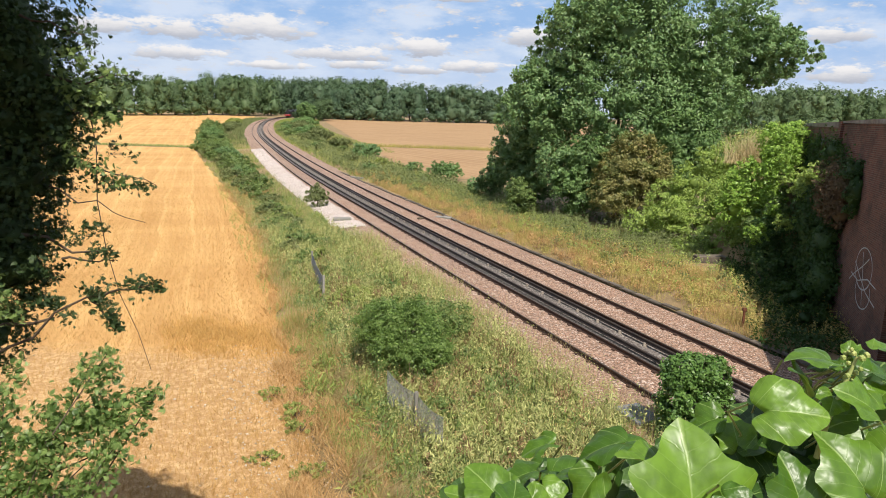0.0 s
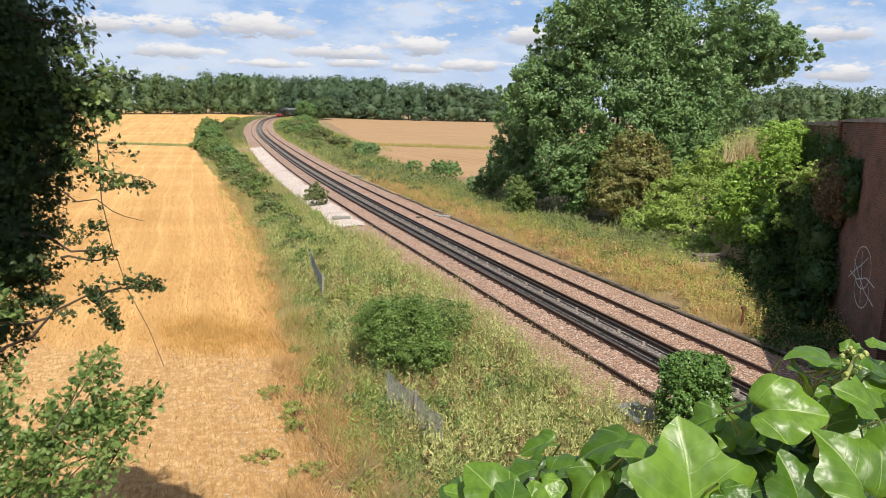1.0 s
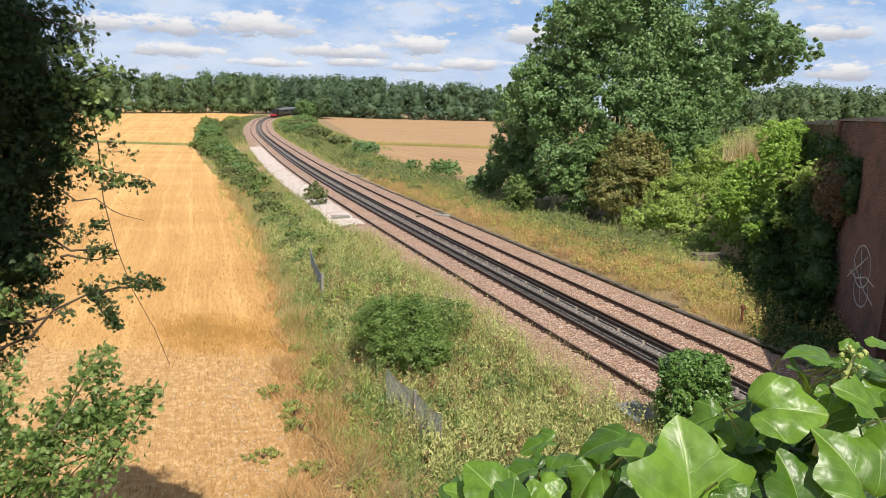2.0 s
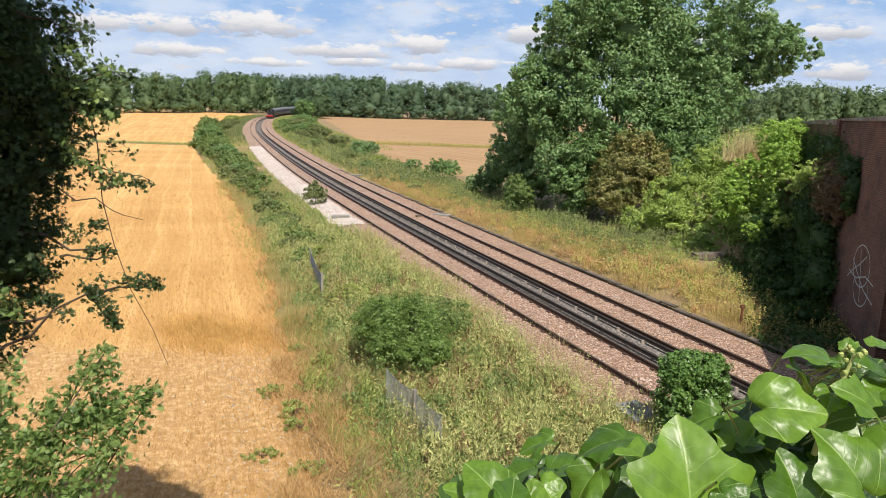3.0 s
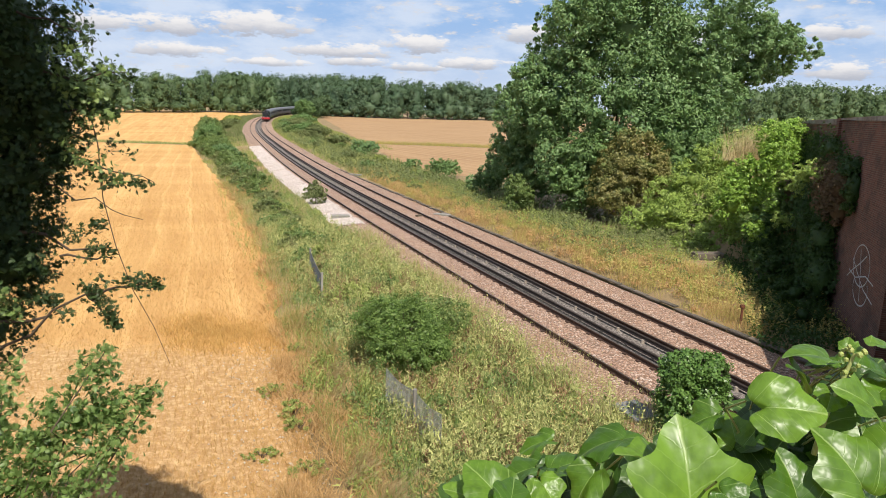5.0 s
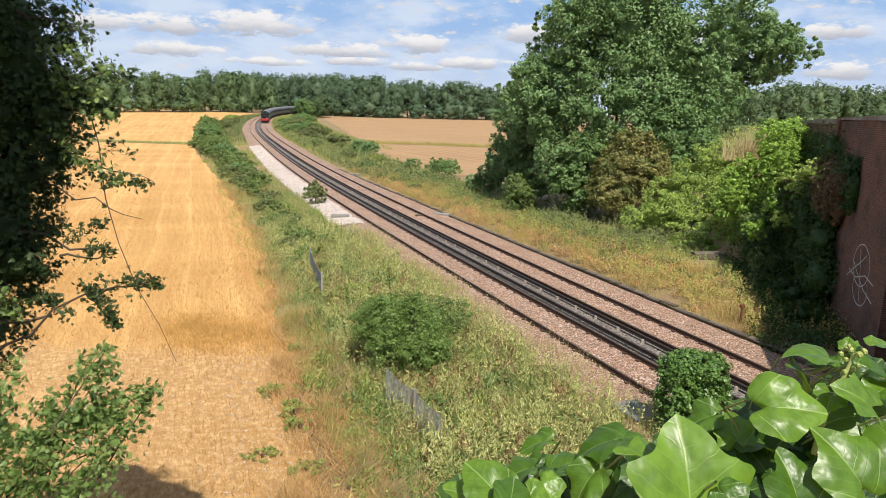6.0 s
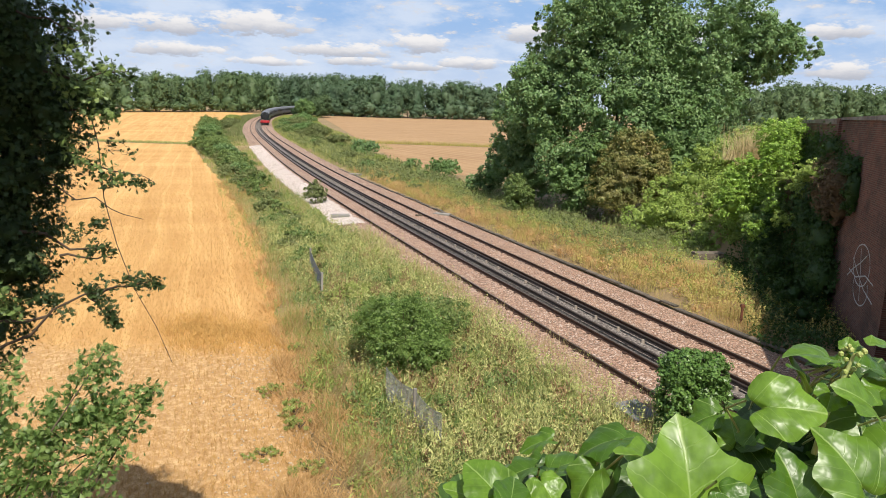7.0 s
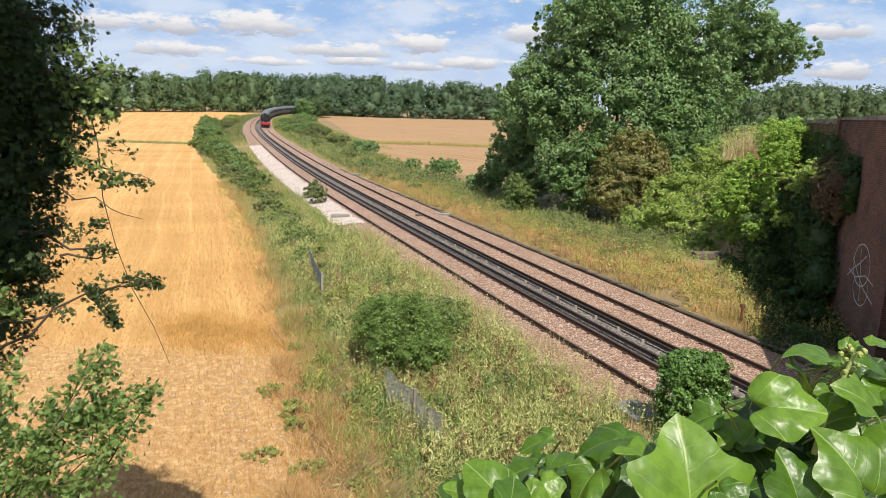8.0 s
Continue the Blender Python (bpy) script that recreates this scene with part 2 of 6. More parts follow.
# Ivy that stands in the bridge's shade: the shade is mixed into its greens.
F_IVY_SHADE = foliage("shade_toned_ivy_leaves", (0.022, 0.058, 0.013), (0.055, 0.11, 0.024), (0.035, 0.08, 0.018), 0.45, 0.25, 0.3)
# Woodland greens drawn bluish, so distance haze sits in the colour.
F_WOODS = foliage("woodland_leaves", (0.072, 0.124, 0.055), (0.138, 0.205, 0.085), (0.095, 0.155, 0.064), 0.55, 0.25)
F_WOODS_D = foliage("dark_woodland_leaves", (0.055, 0.104, 0.056), (0.108, 0.165, 0.082), (0.078, 0.13, 0.066), 0.55, 0.25)
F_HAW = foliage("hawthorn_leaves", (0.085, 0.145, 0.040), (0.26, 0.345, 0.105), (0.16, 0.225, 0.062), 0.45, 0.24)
F_BUSH = foliage("leafy_bush", (0.075, 0.14, 0.032), (0.27, 0.39, 0.105), (0.17, 0.26, 0.065), 0.42, 0.35)
F_SCRUB = foliage("dull_scrub_leaves", (0.12, 0.155, 0.060), (0.27, 0.30, 0.125), (0.19, 0.21, 0.085), 0.6, 0.3, 0.2)
F_SHRUB = foliage("field_maple_leaves", (0.075, 0.145, 0.035), (0.30, 0.41, 0.13), (0.15, 0.24, 0.06), 0.38, 0.4)
# Lit counterpart of the wall ivy: sunlight is put into the greens.
F_IVYLIT = foliage("sunlit_glossy_ivy_leaves", (0.075, 0.165, 0.035), (0.175, 0.30, 0.075), (0.11, 0.21, 0.05), 0.38, 0.25, 0.4)
# Same hawthorn as F_HAW, with the tree's shade put into the colour.
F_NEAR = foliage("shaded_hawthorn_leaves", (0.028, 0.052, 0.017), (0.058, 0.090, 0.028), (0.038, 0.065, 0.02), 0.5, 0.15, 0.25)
F_WEED = foliage("grey_green_weeds", (0.175, 0.215, 0.068), (0.64, 0.62, 0.265), (0.38, 0.40, 0.14), 0.8, 0.2, 0.1)
F_GRASS = foliage("green_grass", (0.17, 0.235, 0.058), (0.46, 0.50, 0.16), (0.33, 0.35, 0.10), 0.7, 0.32, 0.15)
F_DRY = foliage("dry_grass", (0.48, 0.38, 0.20), (0.66, 0.54, 0.31), (0.42, 0.29, 0.14), 0.8, 0.2, 0.1)
F_RUSSET = foliage("russet_grass", (0.44, 0.27, 0.12), (0.66, 0.45, 0.22), (0.36, 0.27, 0.11), 0.8, 0.2, 0.1)
F_YELLOW = foliage("yellowing_grass", (0.40, 0.34, 0.11), (0.60, 0.48, 0.18), (0.32, 0.31, 0.09), 0.8, 0.25, 0.1)
F_RUST = foliage("rust_coloured_grass", (0.44, 0.25, 0.105), (0.70, 0.47, 0.235), (0.52, 0.30, 0.13), 0.85, 0.2, 0.1)
F_GOLD = foliage("golden_straw", (0.52, 0.30, 0.095), (0.74, 0.48, 0.18), (0.58, 0.35, 0.12), 0.8, 0.2, 0.15)
M_CHALK = loose_stone_mat("chalk_stones", (0.42, 0.34, 0.24), (0.62, 0.54, 0.42), (0.7, 0.64, 0.54))
F_DOCK = foliage("withered_stalks", (0.20, 0.12, 0.065), (0.36, 0.23, 0.13), (0.26, 0.17, 0.09), 0.85, 0.15, 0.1)
F_DEAD = foliage("dead_ivy", (0.11, 0.075, 0.045), (0.21, 0.15, 0.09), (0.08, 0.075, 0.035), 0.8, 0.1, 0.1)
F_STRAW = foliage("straw", (0.40, 0.235, 0.080), (0.66, 0.42, 0.17), (0.50, 0.31, 0.115), 0.8, 0.1, 0.2)


# ---- geometry helpers ----
RNG = np.random.default_rng(7)


def mesh_of(name, verts, faces, material, smooth=False):
    """A mesh from arrays; all faces have the same number of corners."""
    verts, faces = np.asarray(verts, np.float32), np.asarray(faces, np.int32)
    k = faces.shape[1]
    me = bpy.data.meshes.new(name)
    me.vertices.add(len(verts)), me.loops.add(faces.size), me.polygons.add(len(faces))
    me.vertices.foreach_set("co", verts.ravel())
    me.loops.foreach_set("vertex_index", faces.ravel())
    me.polygons.foreach_set("loop_start", np.arange(0, faces.size, k, dtype=np.int32))
    if smooth:
        me.polygons.foreach_set("use_smooth", np.ones(len(faces), bool))
    me.update(calc_edges=True)
    me.materials.append(material)
    return me


def thing(name, label, category, group="", kind="", at=(0, 0, 0)):
    """An Empty that carries the parts of a thing."""
    ob = new(name)
    ob.location = at
    return tagged(ob, label, category, group, kind)


def part(name, bm, material, parent=None, label=""):
    """Links a bmesh or a mesh as one object, under its thing."""
    if isinstance(bm, bmesh.types.BMesh):
        me = bpy.data.meshes.new(name)
        bm.to_mesh(me)
        bm.free()
        me.materials.append(material)
    else:
        me = bm
    ob = new(name, me)
    if parent:
        ob.parent = parent
    return tagged(ob, label)


def box_bm(size, at=(0, 0, 0), bevel=0.0, bm=None, turn=0.0):
    bm = bm or bmesh.new()
    made = bmesh.ops.create_cube(bm, size=1.0, matrix=Matrix.Translation(at) @ Matrix.Rotation(turn, 4, "Z") @ Matrix.Diagonal((*size, 1)))
    if bevel:
        edges = list({e for v in made["verts"] for e in v.link_edges})
        bmesh.ops.bevel(bm, geom=edges, offset=bevel, segments=2, affect="EDGES")
    return bm


def drum_bm(r1, r2, length, m, n=16, bm=None):
    bm = bm or bmesh.new()
    bmesh.ops.create_cone(bm, cap_ends=True, segments=n, radius1=r1, radius2=r2, depth=length, matrix=m)
    return bm


def tube(points, radii, n=7):
    """Vertices and quads of a tapered tube along points."""
    pts = np.asarray(points, float)
    way = np.gradient(pts, axis=0)
    way /= np.linalg.norm(way, axis=1)[:, None] + 1e-9
    ref = np.where(np.abs(way[:, 2:3]) > 0.9, np.array([[1.0, 0, 0]]), np.array([[0, 0, 1.0]]))
    a = np.cross(way, ref)
    a /= np.linalg.norm(a, axis=1)[:, None] + 1e-9
    b = np.cross(way, a)
    ang = np.linspace(0, 2 * np.pi, n, endpoint=False)
    r = np.asarray(radii, float)[:, None, None]
    v = pts[:, None] + r * (a[:, None] * np.cos(ang)[None, :, None] + b[:, None] * np.sin(ang)[None, :, None])
    i, j = np.meshgrid(np.arange(len(pts) - 1), np.arange(n), indexing="ij")
    k = (j + 1) % n
    f = np.stack([i * n + j, i * n + k, (i + 1) * n + k, (i + 1) * n + j], -1).reshape(-1, 4)
    return v.reshape(-1, 3), f


def joined(pieces):
    vs, fs, n = [], [], 0
    for v, f in pieces:
        vs.append(v), fs.append(f + n)
        n += len(v)
    return np.concatenate(vs), np.concatenate(fs)


def bough(start, end, r0, r1, sag=0.0, kinks=7, rng=RNG, wander=0.06):
    """A limb from start to end, tapered and slightly crooked."""
    t = np.linspace(0, 1, kinks)[:, None]
    p = np.asarray(start) * (1 - t) + np.asarray(end) * t
    ln = np.linalg.norm(np.asarray(end) - np.asarray(start))
    p[1:-1] += rng.normal(0, wander * ln, (kinks - 2, 3)) * 0.5
    p[:, 2] += (sag * ln * 4 * t * (1 - t))[:, 0]
    return tube(p, np.linspace(r0, r1, kinks), 7)


def leaves(centres, normals, size, rng, slim=0.55, bend=0.18, vary=0.35, jitter=0.75):
    """One small folded leaf of four corners at every centre."""
    n = len(centres)
    nn = normals + rng.normal(0, jitter, (n, 3))
    nn /= np.linalg.norm(nn, axis=1)[:, None] + 1e-9
    t = rng.normal(0, 1, (n, 3))
    t -= (t * nn).sum(1)[:, None] * nn
    t /= np.linalg.norm(t, axis=1)[:, None] + 1e-9
    b = np.cross(nn, t)
    s = (size * (1 + vary * rng.uniform(-1, 1, n)))[:, None]
    v = np.stack([centres - t * s * 0.5, centres + b * s * slim * 0.5 + nn * s * bend * 0.5 - t * s * 0.05,
                  centres + t * s * 0.5 - nn * s * bend * 0.3, centres - b * s * slim * 0.5 + nn * s * bend * 0.5 - t * s * 0.05], 1)
    return v.reshape(-1, 3), np.arange(4 * n).reshape(n, 4)


def slivers(centres, normals, size, rng, slim=0.7, vary=0.4, jitter=0.6, along=None):
    """One small three-cornered leaf at every centre; along: the ways in which they grow."""
    n = len(centres)
    nn = normals + rng.normal(0, jitter, (n, 3))
    nn /= np.linalg.norm(nn, axis=1)[:, None] + 1e-9
    t = rng.normal(0, 1, (n, 3)) if along is None else along + rng.normal(0, 0.35, (n, 3))
    t -= (t * nn).sum(1)[:, None] * nn
    t /= np.linalg.norm(t, axis=1)[:, None] + 1e-9
    b = np.cross(nn, t)
    s = (size * (1 + vary * rng.uniform(-1, 1, n)))[:, None]
    v = np.stack([centres - t * s * 0.5 + b * s * slim * 0.3, centres - t * s * 0.2 - b * s * slim * 0.6, centres + t * s * 0.6], 1)
    return v.reshape(-1, 3), np.arange(3 * n).reshape(n, 3)


def lobed(centres, normals, size, rng, jitter=0.75):
    """Deeply cut leaves: three narrow lobes fanned out from the stalk, the middle one longest."""
    n = len(centres)
    nn = normals + rng.normal(0, jitter, (n, 3))
    nn /= np.linalg.norm(nn, axis=1)[:, None] + 1e-9
    t = rng.normal(0, 1, (n, 3))
    t -= (t * nn).sum(1)[:, None] * nn
    t /= np.linalg.norm(t, axis=1)[:, None] + 1e-9
    b = np.cross(nn, t)
    s = (size * (1 + 0.35 * rng.uniform(-1, 1, n)))[:, None]
    foot = centres - t * s * 0.5
    at = lambda x, y, z=0.0: foot + b * s * x + t * s * y + nn * s * z
    v = np.stack([foot, at(0.27, 0.5), at(0.0, 1.0, -0.12), at(-0.27, 0.5), at(0.52, 0.66, 0.1), at(0.36, 0.14), at(-0.52, 0.66, 0.1), at(-0.36, 0.14)], 1)
    tri = np.array([(0, 1, 2), (0, 2, 3), (0, 5, 4), (0, 6, 7)])
    return v.reshape(-1, 3), (tri[None] + 8 * np.arange(n)[:, None, None]).reshape(-1, 3)


def thirds(v, f):
    """Quads cut into triangles."""
    return v, np.concatenate([f[:, [0, 1, 2]], f[:, [0, 2, 3]]])


def clumped(blobs, clumps, per, leaf, rng, clump=0.22, slim=0.6, low=-0.55, inner=0.72, jitter=0.6, core=0.36, all_cores=False, mesh=(9, 14), cut=False):
    """Leaves in clumps over the skins of ellipsoids (x, y, z, rx, ry, rz); clumps: number per square metre of skin; cut: deeply lobed leaves."""
    cs, ns = [], []
    if not cut:
        per, leaf = int(per * 1.4), leaf * 0.92
    for x, y, z, rx, ry, rz in blobs:
        area = 4 * np.pi * ((rx * ry) ** 1.6 / 3 + (rx * rz) ** 1.6 / 3 + (ry * rz) ** 1.6 / 3) ** (1 / 1.6)
        k = max(4, int(area * clumps))
        d = rng.normal(0, 1, (k, 3))
        d /= np.linalg.norm(d, axis=1)[:, None]
        d = d[d[:, 2] > low]
        k = len(d)
        r = rng.uniform(inner, 1.08, k)[:, None]
        c = np.array([x, y, z]) + d * r * np.array([rx, ry, rz])
        out = d / np.array([rx, ry, rz])
        out /= np.linalg.norm(out, axis=1)[:, None]
        cr = 1.3 * clump * (rx * ry * rz) ** (1 / 3) * rng.uniform(0.5, 1.5, k)
        e = rng.normal(0, 1, (k, per, 3))
        e /= np.linalg.norm(e, axis=2)[:, :, None]
        rad = rng.uniform(0.1, 1.0, (k, per, 1)) ** 0.6
        p = c[:, None] + e * rad * cr[:, None, None] * np.array([1, 1, 0.75])
        nrm = out[:, None] * 0.6 + e * 0.5 + np.array([0, 0, 0.35])
        cs.append(p.reshape(-1, 3)), ns.append(nrm.reshape(-1, 3))
    c, n = np.concatenate(cs), np.concatenate(ns)
    made = [lobed(c, n, leaf, rng) if cut else slivers(c, n, leaf, rng, slim + 0.12, jitter=jitter)]
    if core:
        most = max(b[3] * b[4] * b[5] for b in blobs)
        made += [thirds(*heart(b, core, rng, *mesh)) for b in blobs if all_cores or b[3] * b[4] * b[5] > 0.2 * most]
    return joined(made)


def heart(blob, k, rng, rows=8, cols=12):
    """The close inner foliage of a mass: an uneven, lumpy hull just under the outer leaves."""
    x, y, z, rx, ry, rz = blob
    lat, lon = np.linspace(-1.45, 1.45, rows)[:, None], np.linspace(0, 2 * np.pi, cols, endpoint=False)[None]
    r = k * rng.uniform(0.78, 1.12, (rows, cols))
    v = np.stack([x + rx * r * np.cos(lat) * np.cos(lon), y + ry * r * np.cos(lat) * np.sin(lon), z + rz * r * np.sin(lat)], -1).reshape(-1, 3)
    i, j = np.meshgrid(np.arange(rows - 1), np.arange(cols), indexing="ij")
    j2 = (j + 1) % cols
    return v, np.stack([i * cols + j, i * cols + j2, (i + 1) * cols + j2, (i + 1) * cols + j], -1).reshape(-1, 4)


def blades(pos, height, width, rng, lean=0.25, tussock=0.0):
    """Grass: one slim leaning blade at every foot."""
    n = len(pos)
    h = (height * rng.uniform(0.55, 1.25, n))[:, None]
    if tussock:
        k = np.array([noise.noise((x * 0.8, y * 0.8, 5.0)) + 0.6 * noise.noise((x * 2.3, y * 2.3, 9.0)) for x, y in pos[:, :2]])
        h = h * np.clip(0.85 + tussock * k, 0.25, 2.2)[:, None]
    a = rng.uniform(0, 2 * np.pi, n)
    side = np.stack([np.cos(a), np.sin(a), 0 * a], 1) * (np.broadcast_to(width, (n,)) * 0.5)[:, None]
    off = rng.normal(0, lean, (n, 3)) * h
    off[:, 2] = 0
    up = np.array([0, 0, 1.0])
    v = np.stack([pos - side, pos + side, pos + off + up * h], 1)
    return v.reshape(-1, 3), np.arange(3 * n).reshape(n, 3)


# ---- the line of the railway ----
KNOTS = [0, 60, 120, 170, 220, 270, 330]
BENDS = [-0.00022, -0.00091, 0.0, -0.0010, -0.0006, -0.00115, -0.00447]
S0, S1 = -60, 560
ARC = np.arange(S0, S1 + 1.0)


def rise(y):
    """The land climbs gently away from the bridge."""
    s = np.clip((np.asarray(y, float) - 19) / 0.945, 0, 390)
    return 0.00116 * s + 0.01321 * np.maximum(0, s - 60) ** 2 / 400


def lay_line():
    bend = np.interp(ARC, KNOTS, BENDS) * (ARC > 0)
    th = np.concatenate([[0], np.cumsum(bend[:-1])])
    th += 1.95518 - th[-S0]
    x = np.concatenate([[0], np.cumsum(np.cos(th[:-1]))])
    y = np.concatenate([[0], np.cumsum(np.sin(th[:-1]))])
    return x + 8.287 - x[-S0], y + 19.258 - y[-S0], th


LX, LY, LTH = lay_line()


def on_line(s, d=0.0, z=0.0):
    """A point of the line: s metres along, d to the right of it, z above the rail heads."""
    x, y, th = np.interp(s, ARC, LX), np.interp(s, ARC, LY), np.interp(s, ARC, LTH)
    y2 = y - np.cos(th) * d
    return np.stack([x + np.sin(th) * d, y2, rise(y) + z + 0 * y], -1)


def off_line(x, y):
    """How far points lie to the right of the line, and how far along it."""
    x, y = np.asarray(x, float).ravel(), np.asarray(y, float).ravel()
    d, s = np.empty(len(x)), np.empty(len(x))
    step = slice(None, None, 4)
    for i in range(0, len(x), 20000):
        dx, dy = x[i:i + 20000, None] - LX[step], y[i:i + 20000, None] - LY[step]
        k = np.argmin(dx * dx + dy * dy, 1)
        th = LTH[step][k]
        r = np.arange(len(k))
        d[i:i + 20000] = np.sin(th) * dx[r, k] - np.cos(th) * dy[r, k]
        s[i:i + 20000] = ARC[step][k] + np.cos(th) * dx[r, k] + np.sin(th) * dy[r, k]
    return d, s


WALL_A, WALL_B = np.array([15.19, 24.0]), np.array([20.33, 39.6])
WALL_WAY = (WALL_B - WALL_A) / np.linalg.norm(WALL_B - WALL_A)
WALL_OUT = np.array([-WALL_WAY[1], WALL_WAY[0]])


def ground_z(x, y):
    shape = np.shape(x)
    x, y = np.asarray(x, float).ravel(), np.asarray(y, float).ravel()
    d, s = off_line(x, y)
    z = np.interp(d, [-60, -16, -10, -6.5, -4.9, 4.9, 5.6, 9, 25], [-0.7, -0.7, -0.68, -0.5, -0.3, -0.3, -0.12, -0.15, -0.3])
    lump = np.array([noise.noise((a * 0.35, b * 0.35, 0.0)) for a, b in zip(x, y)]) * 0.12 + np.array([noise.noise((a * 0.06, b * 0.06, 3.0)) for a, b in zip(x, y)]) * 0.25
    lump = lump * np.where(d < -9.5, 0.15, 1.0)
    z = z + lump * np.clip((np.abs(d) - 4.6) / 3, 0, 1) * np.clip(60 / (np.abs(y) + 1), 0.3, 1)
    # bank that carries the road at the camera's end
    near = np.minimum(6.0 - 0.66 * np.maximum(0, y + 0.3), (-d - 5.0) * 1.1)
    z = np.maximum(z, np.where(d < -4.9, np.maximum(near, -2), -9))
    # bank behind and beyond the far wing wall
    rel = np.stack([x, y], 1) - WALL_A
    a, w = rel @ WALL_WAY, -(rel @ WALL_OUT)
    end = np.hypot(np.maximum(0, a - 15.5), np.maximum(0, 1.0 - w))
    behind = np.where((w > 1.1) & (a < 15.5), 6.2, np.where(w > 1.1, 6.2 - 0.62 * end, 6.2 - 1.15 * np.hypot(a - 15.5, w - 0.3)))
    behind = np.where((w <= 1.1) & (a < 15.5), 5.4 - 1.35 * np.hypot(a - 15.5, w), behind)
    z = np.where((d > 4.9), np.maximum(z, behind), z)
    return (z + rise(y)).reshape(shape)


def grid_sheet(xs, ys, zf, dz=0.0):
    X, Y = np.meshgrid(xs, ys)
    Z = zf(X, Y) + dz
    nx, ny = len(xs), len(ys)
    i, j = np.meshgrid(np.arange(ny - 1), np.arange(nx - 1), indexing="ij")
    f = np.stack([i * nx + j, i * nx + j + 1, (i + 1) * nx + j + 1, (i + 1) * nx + j], -1).reshape(-1, 4)
    return np.stack([X, Y, Z], -1).reshape(-1, 3), f


# ---- ground and fields ----
def build_ground():
    xs = np.concatenate([[-3000, -1500, -700, -400], np.arange(-300, -60, 12), np.arange(-60, -20, 2.5), np.arange(-20, 34, 0.6), np.arange(34, 80, 3), np.arange(80, 300, 15), [300, 700, 1500, 3000]])
    ys = np.concatenate([[-600, -200, -80, -30], np.arange(-14, 70, 0.6), np.arange(70, 160, 3), np.arange(160, 420, 10), [450, 600, 1000, 2000, 4000]])
    v, f = grid_sheet(xs, ys, ground_z)
    tagged(new("ground", mesh_of("ground", v, f, M_SOIL, True)), "dry rough ground of soil, thatch and low grass", "ground", kind="structure")


EDGE_Y = [8, 13.7, 17.3, 22.5, 29.7, 37.8, 47.9, 57.5, 74.0, 98.2, 135.2, 220, 330, 420]
EDGE_X = [-1.6, -2.7, -3.8, -5.3, -7.5, -10.1, -13.8, -17.5, -24.6, -35.0, -50.5, -76, -100, -115]


def strip_sheet(rows, inner, outer, cols, dz, zf=ground_z):
    """A sheet between two edges given over y, its columns crowded towards the inner edge."""
    t = np.linspace(0, 1, cols) ** 2.2
    Y = np.repeat(np.asarray(rows)[:, None], cols, 1)
    X = inner(np.asarray(rows))[:, None] * (1 - t) + outer(np.asarray(rows))[:, None] * t
    Z = zf(X, Y) + dz
    ny = len(rows)
    i, j = np.meshgrid(np.arange(ny - 1), np.arange(cols - 1), indexing="ij")
    f = np.stack([i * cols + j, (i + 1) * cols + j, (i + 1) * cols + j + 1, i * cols + j + 1], -1).reshape(-1, 4)
    return np.stack([X, Y, Z], -1).reshape(-1, 3), f


def left_edge(y):
    return np.interp(y, EDGE_Y, EDGE_X) + 0.2 * np.sin(np.asarray(y) * 0.9) + 0.1 * np.sin(np.asarray(y) * 2.3)


def build_fields():
    rows = np.concatenate([np.arange(9.5, 50, 0.5), np.arange(50, 133, 2.0)])
    v, f = strip_sheet(rows, left_edge, lambda y: left_edge(y) - 330, 70, 0.06)
    tagged(new("stubble_field", mesh_of("stubble_field", v, f, M_FIELD, True)), "pale golden stubble of a harvested cornfield", "field", kind="structure")
    rows = np.arange(137, 372, 5.0)
    v, f = strip_sheet(rows, lambda y: np.interp(y, [136, 372], [-51.5, -104]), lambda y: 0 * y - 460, 50, 0.05)
    tagged(new("far_stubble_field", mesh_of("far_stubble_field", v, f, M_FIELD, True)), "golden stubble field in front of the woods", "field", kind="structure")
    rows = np.concatenate([np.arange(84, 148, 2.0)])
    v, f = strip_sheet(rows, lambda y: np.interp(y, [84, 99, 134, 148], [-2, -6.5, -14, -17.5]), lambda y: 0 * y + 330, 50, 0.05)
    tagged(new("fallow_strip", mesh_of("fallow_strip", v, f, M_FIELD_R, True)), "dull straw-coloured strip of uncut field", "field", kind="structure")
    rows = np.arange(151, 372, 5.0)
    v, f = strip_sheet(rows, lambda y: np.interp(y, [150, 233, 326, 372], [-18, -36.5, -59, -62]), lambda y: 0 * y + 460, 60, 0.05)
    tagged(new("mown_field", mesh_of("mown_field", v, f, M_FIELD_R, True)), "straw-coloured field with curved mowing lines", "field", kind="structure")


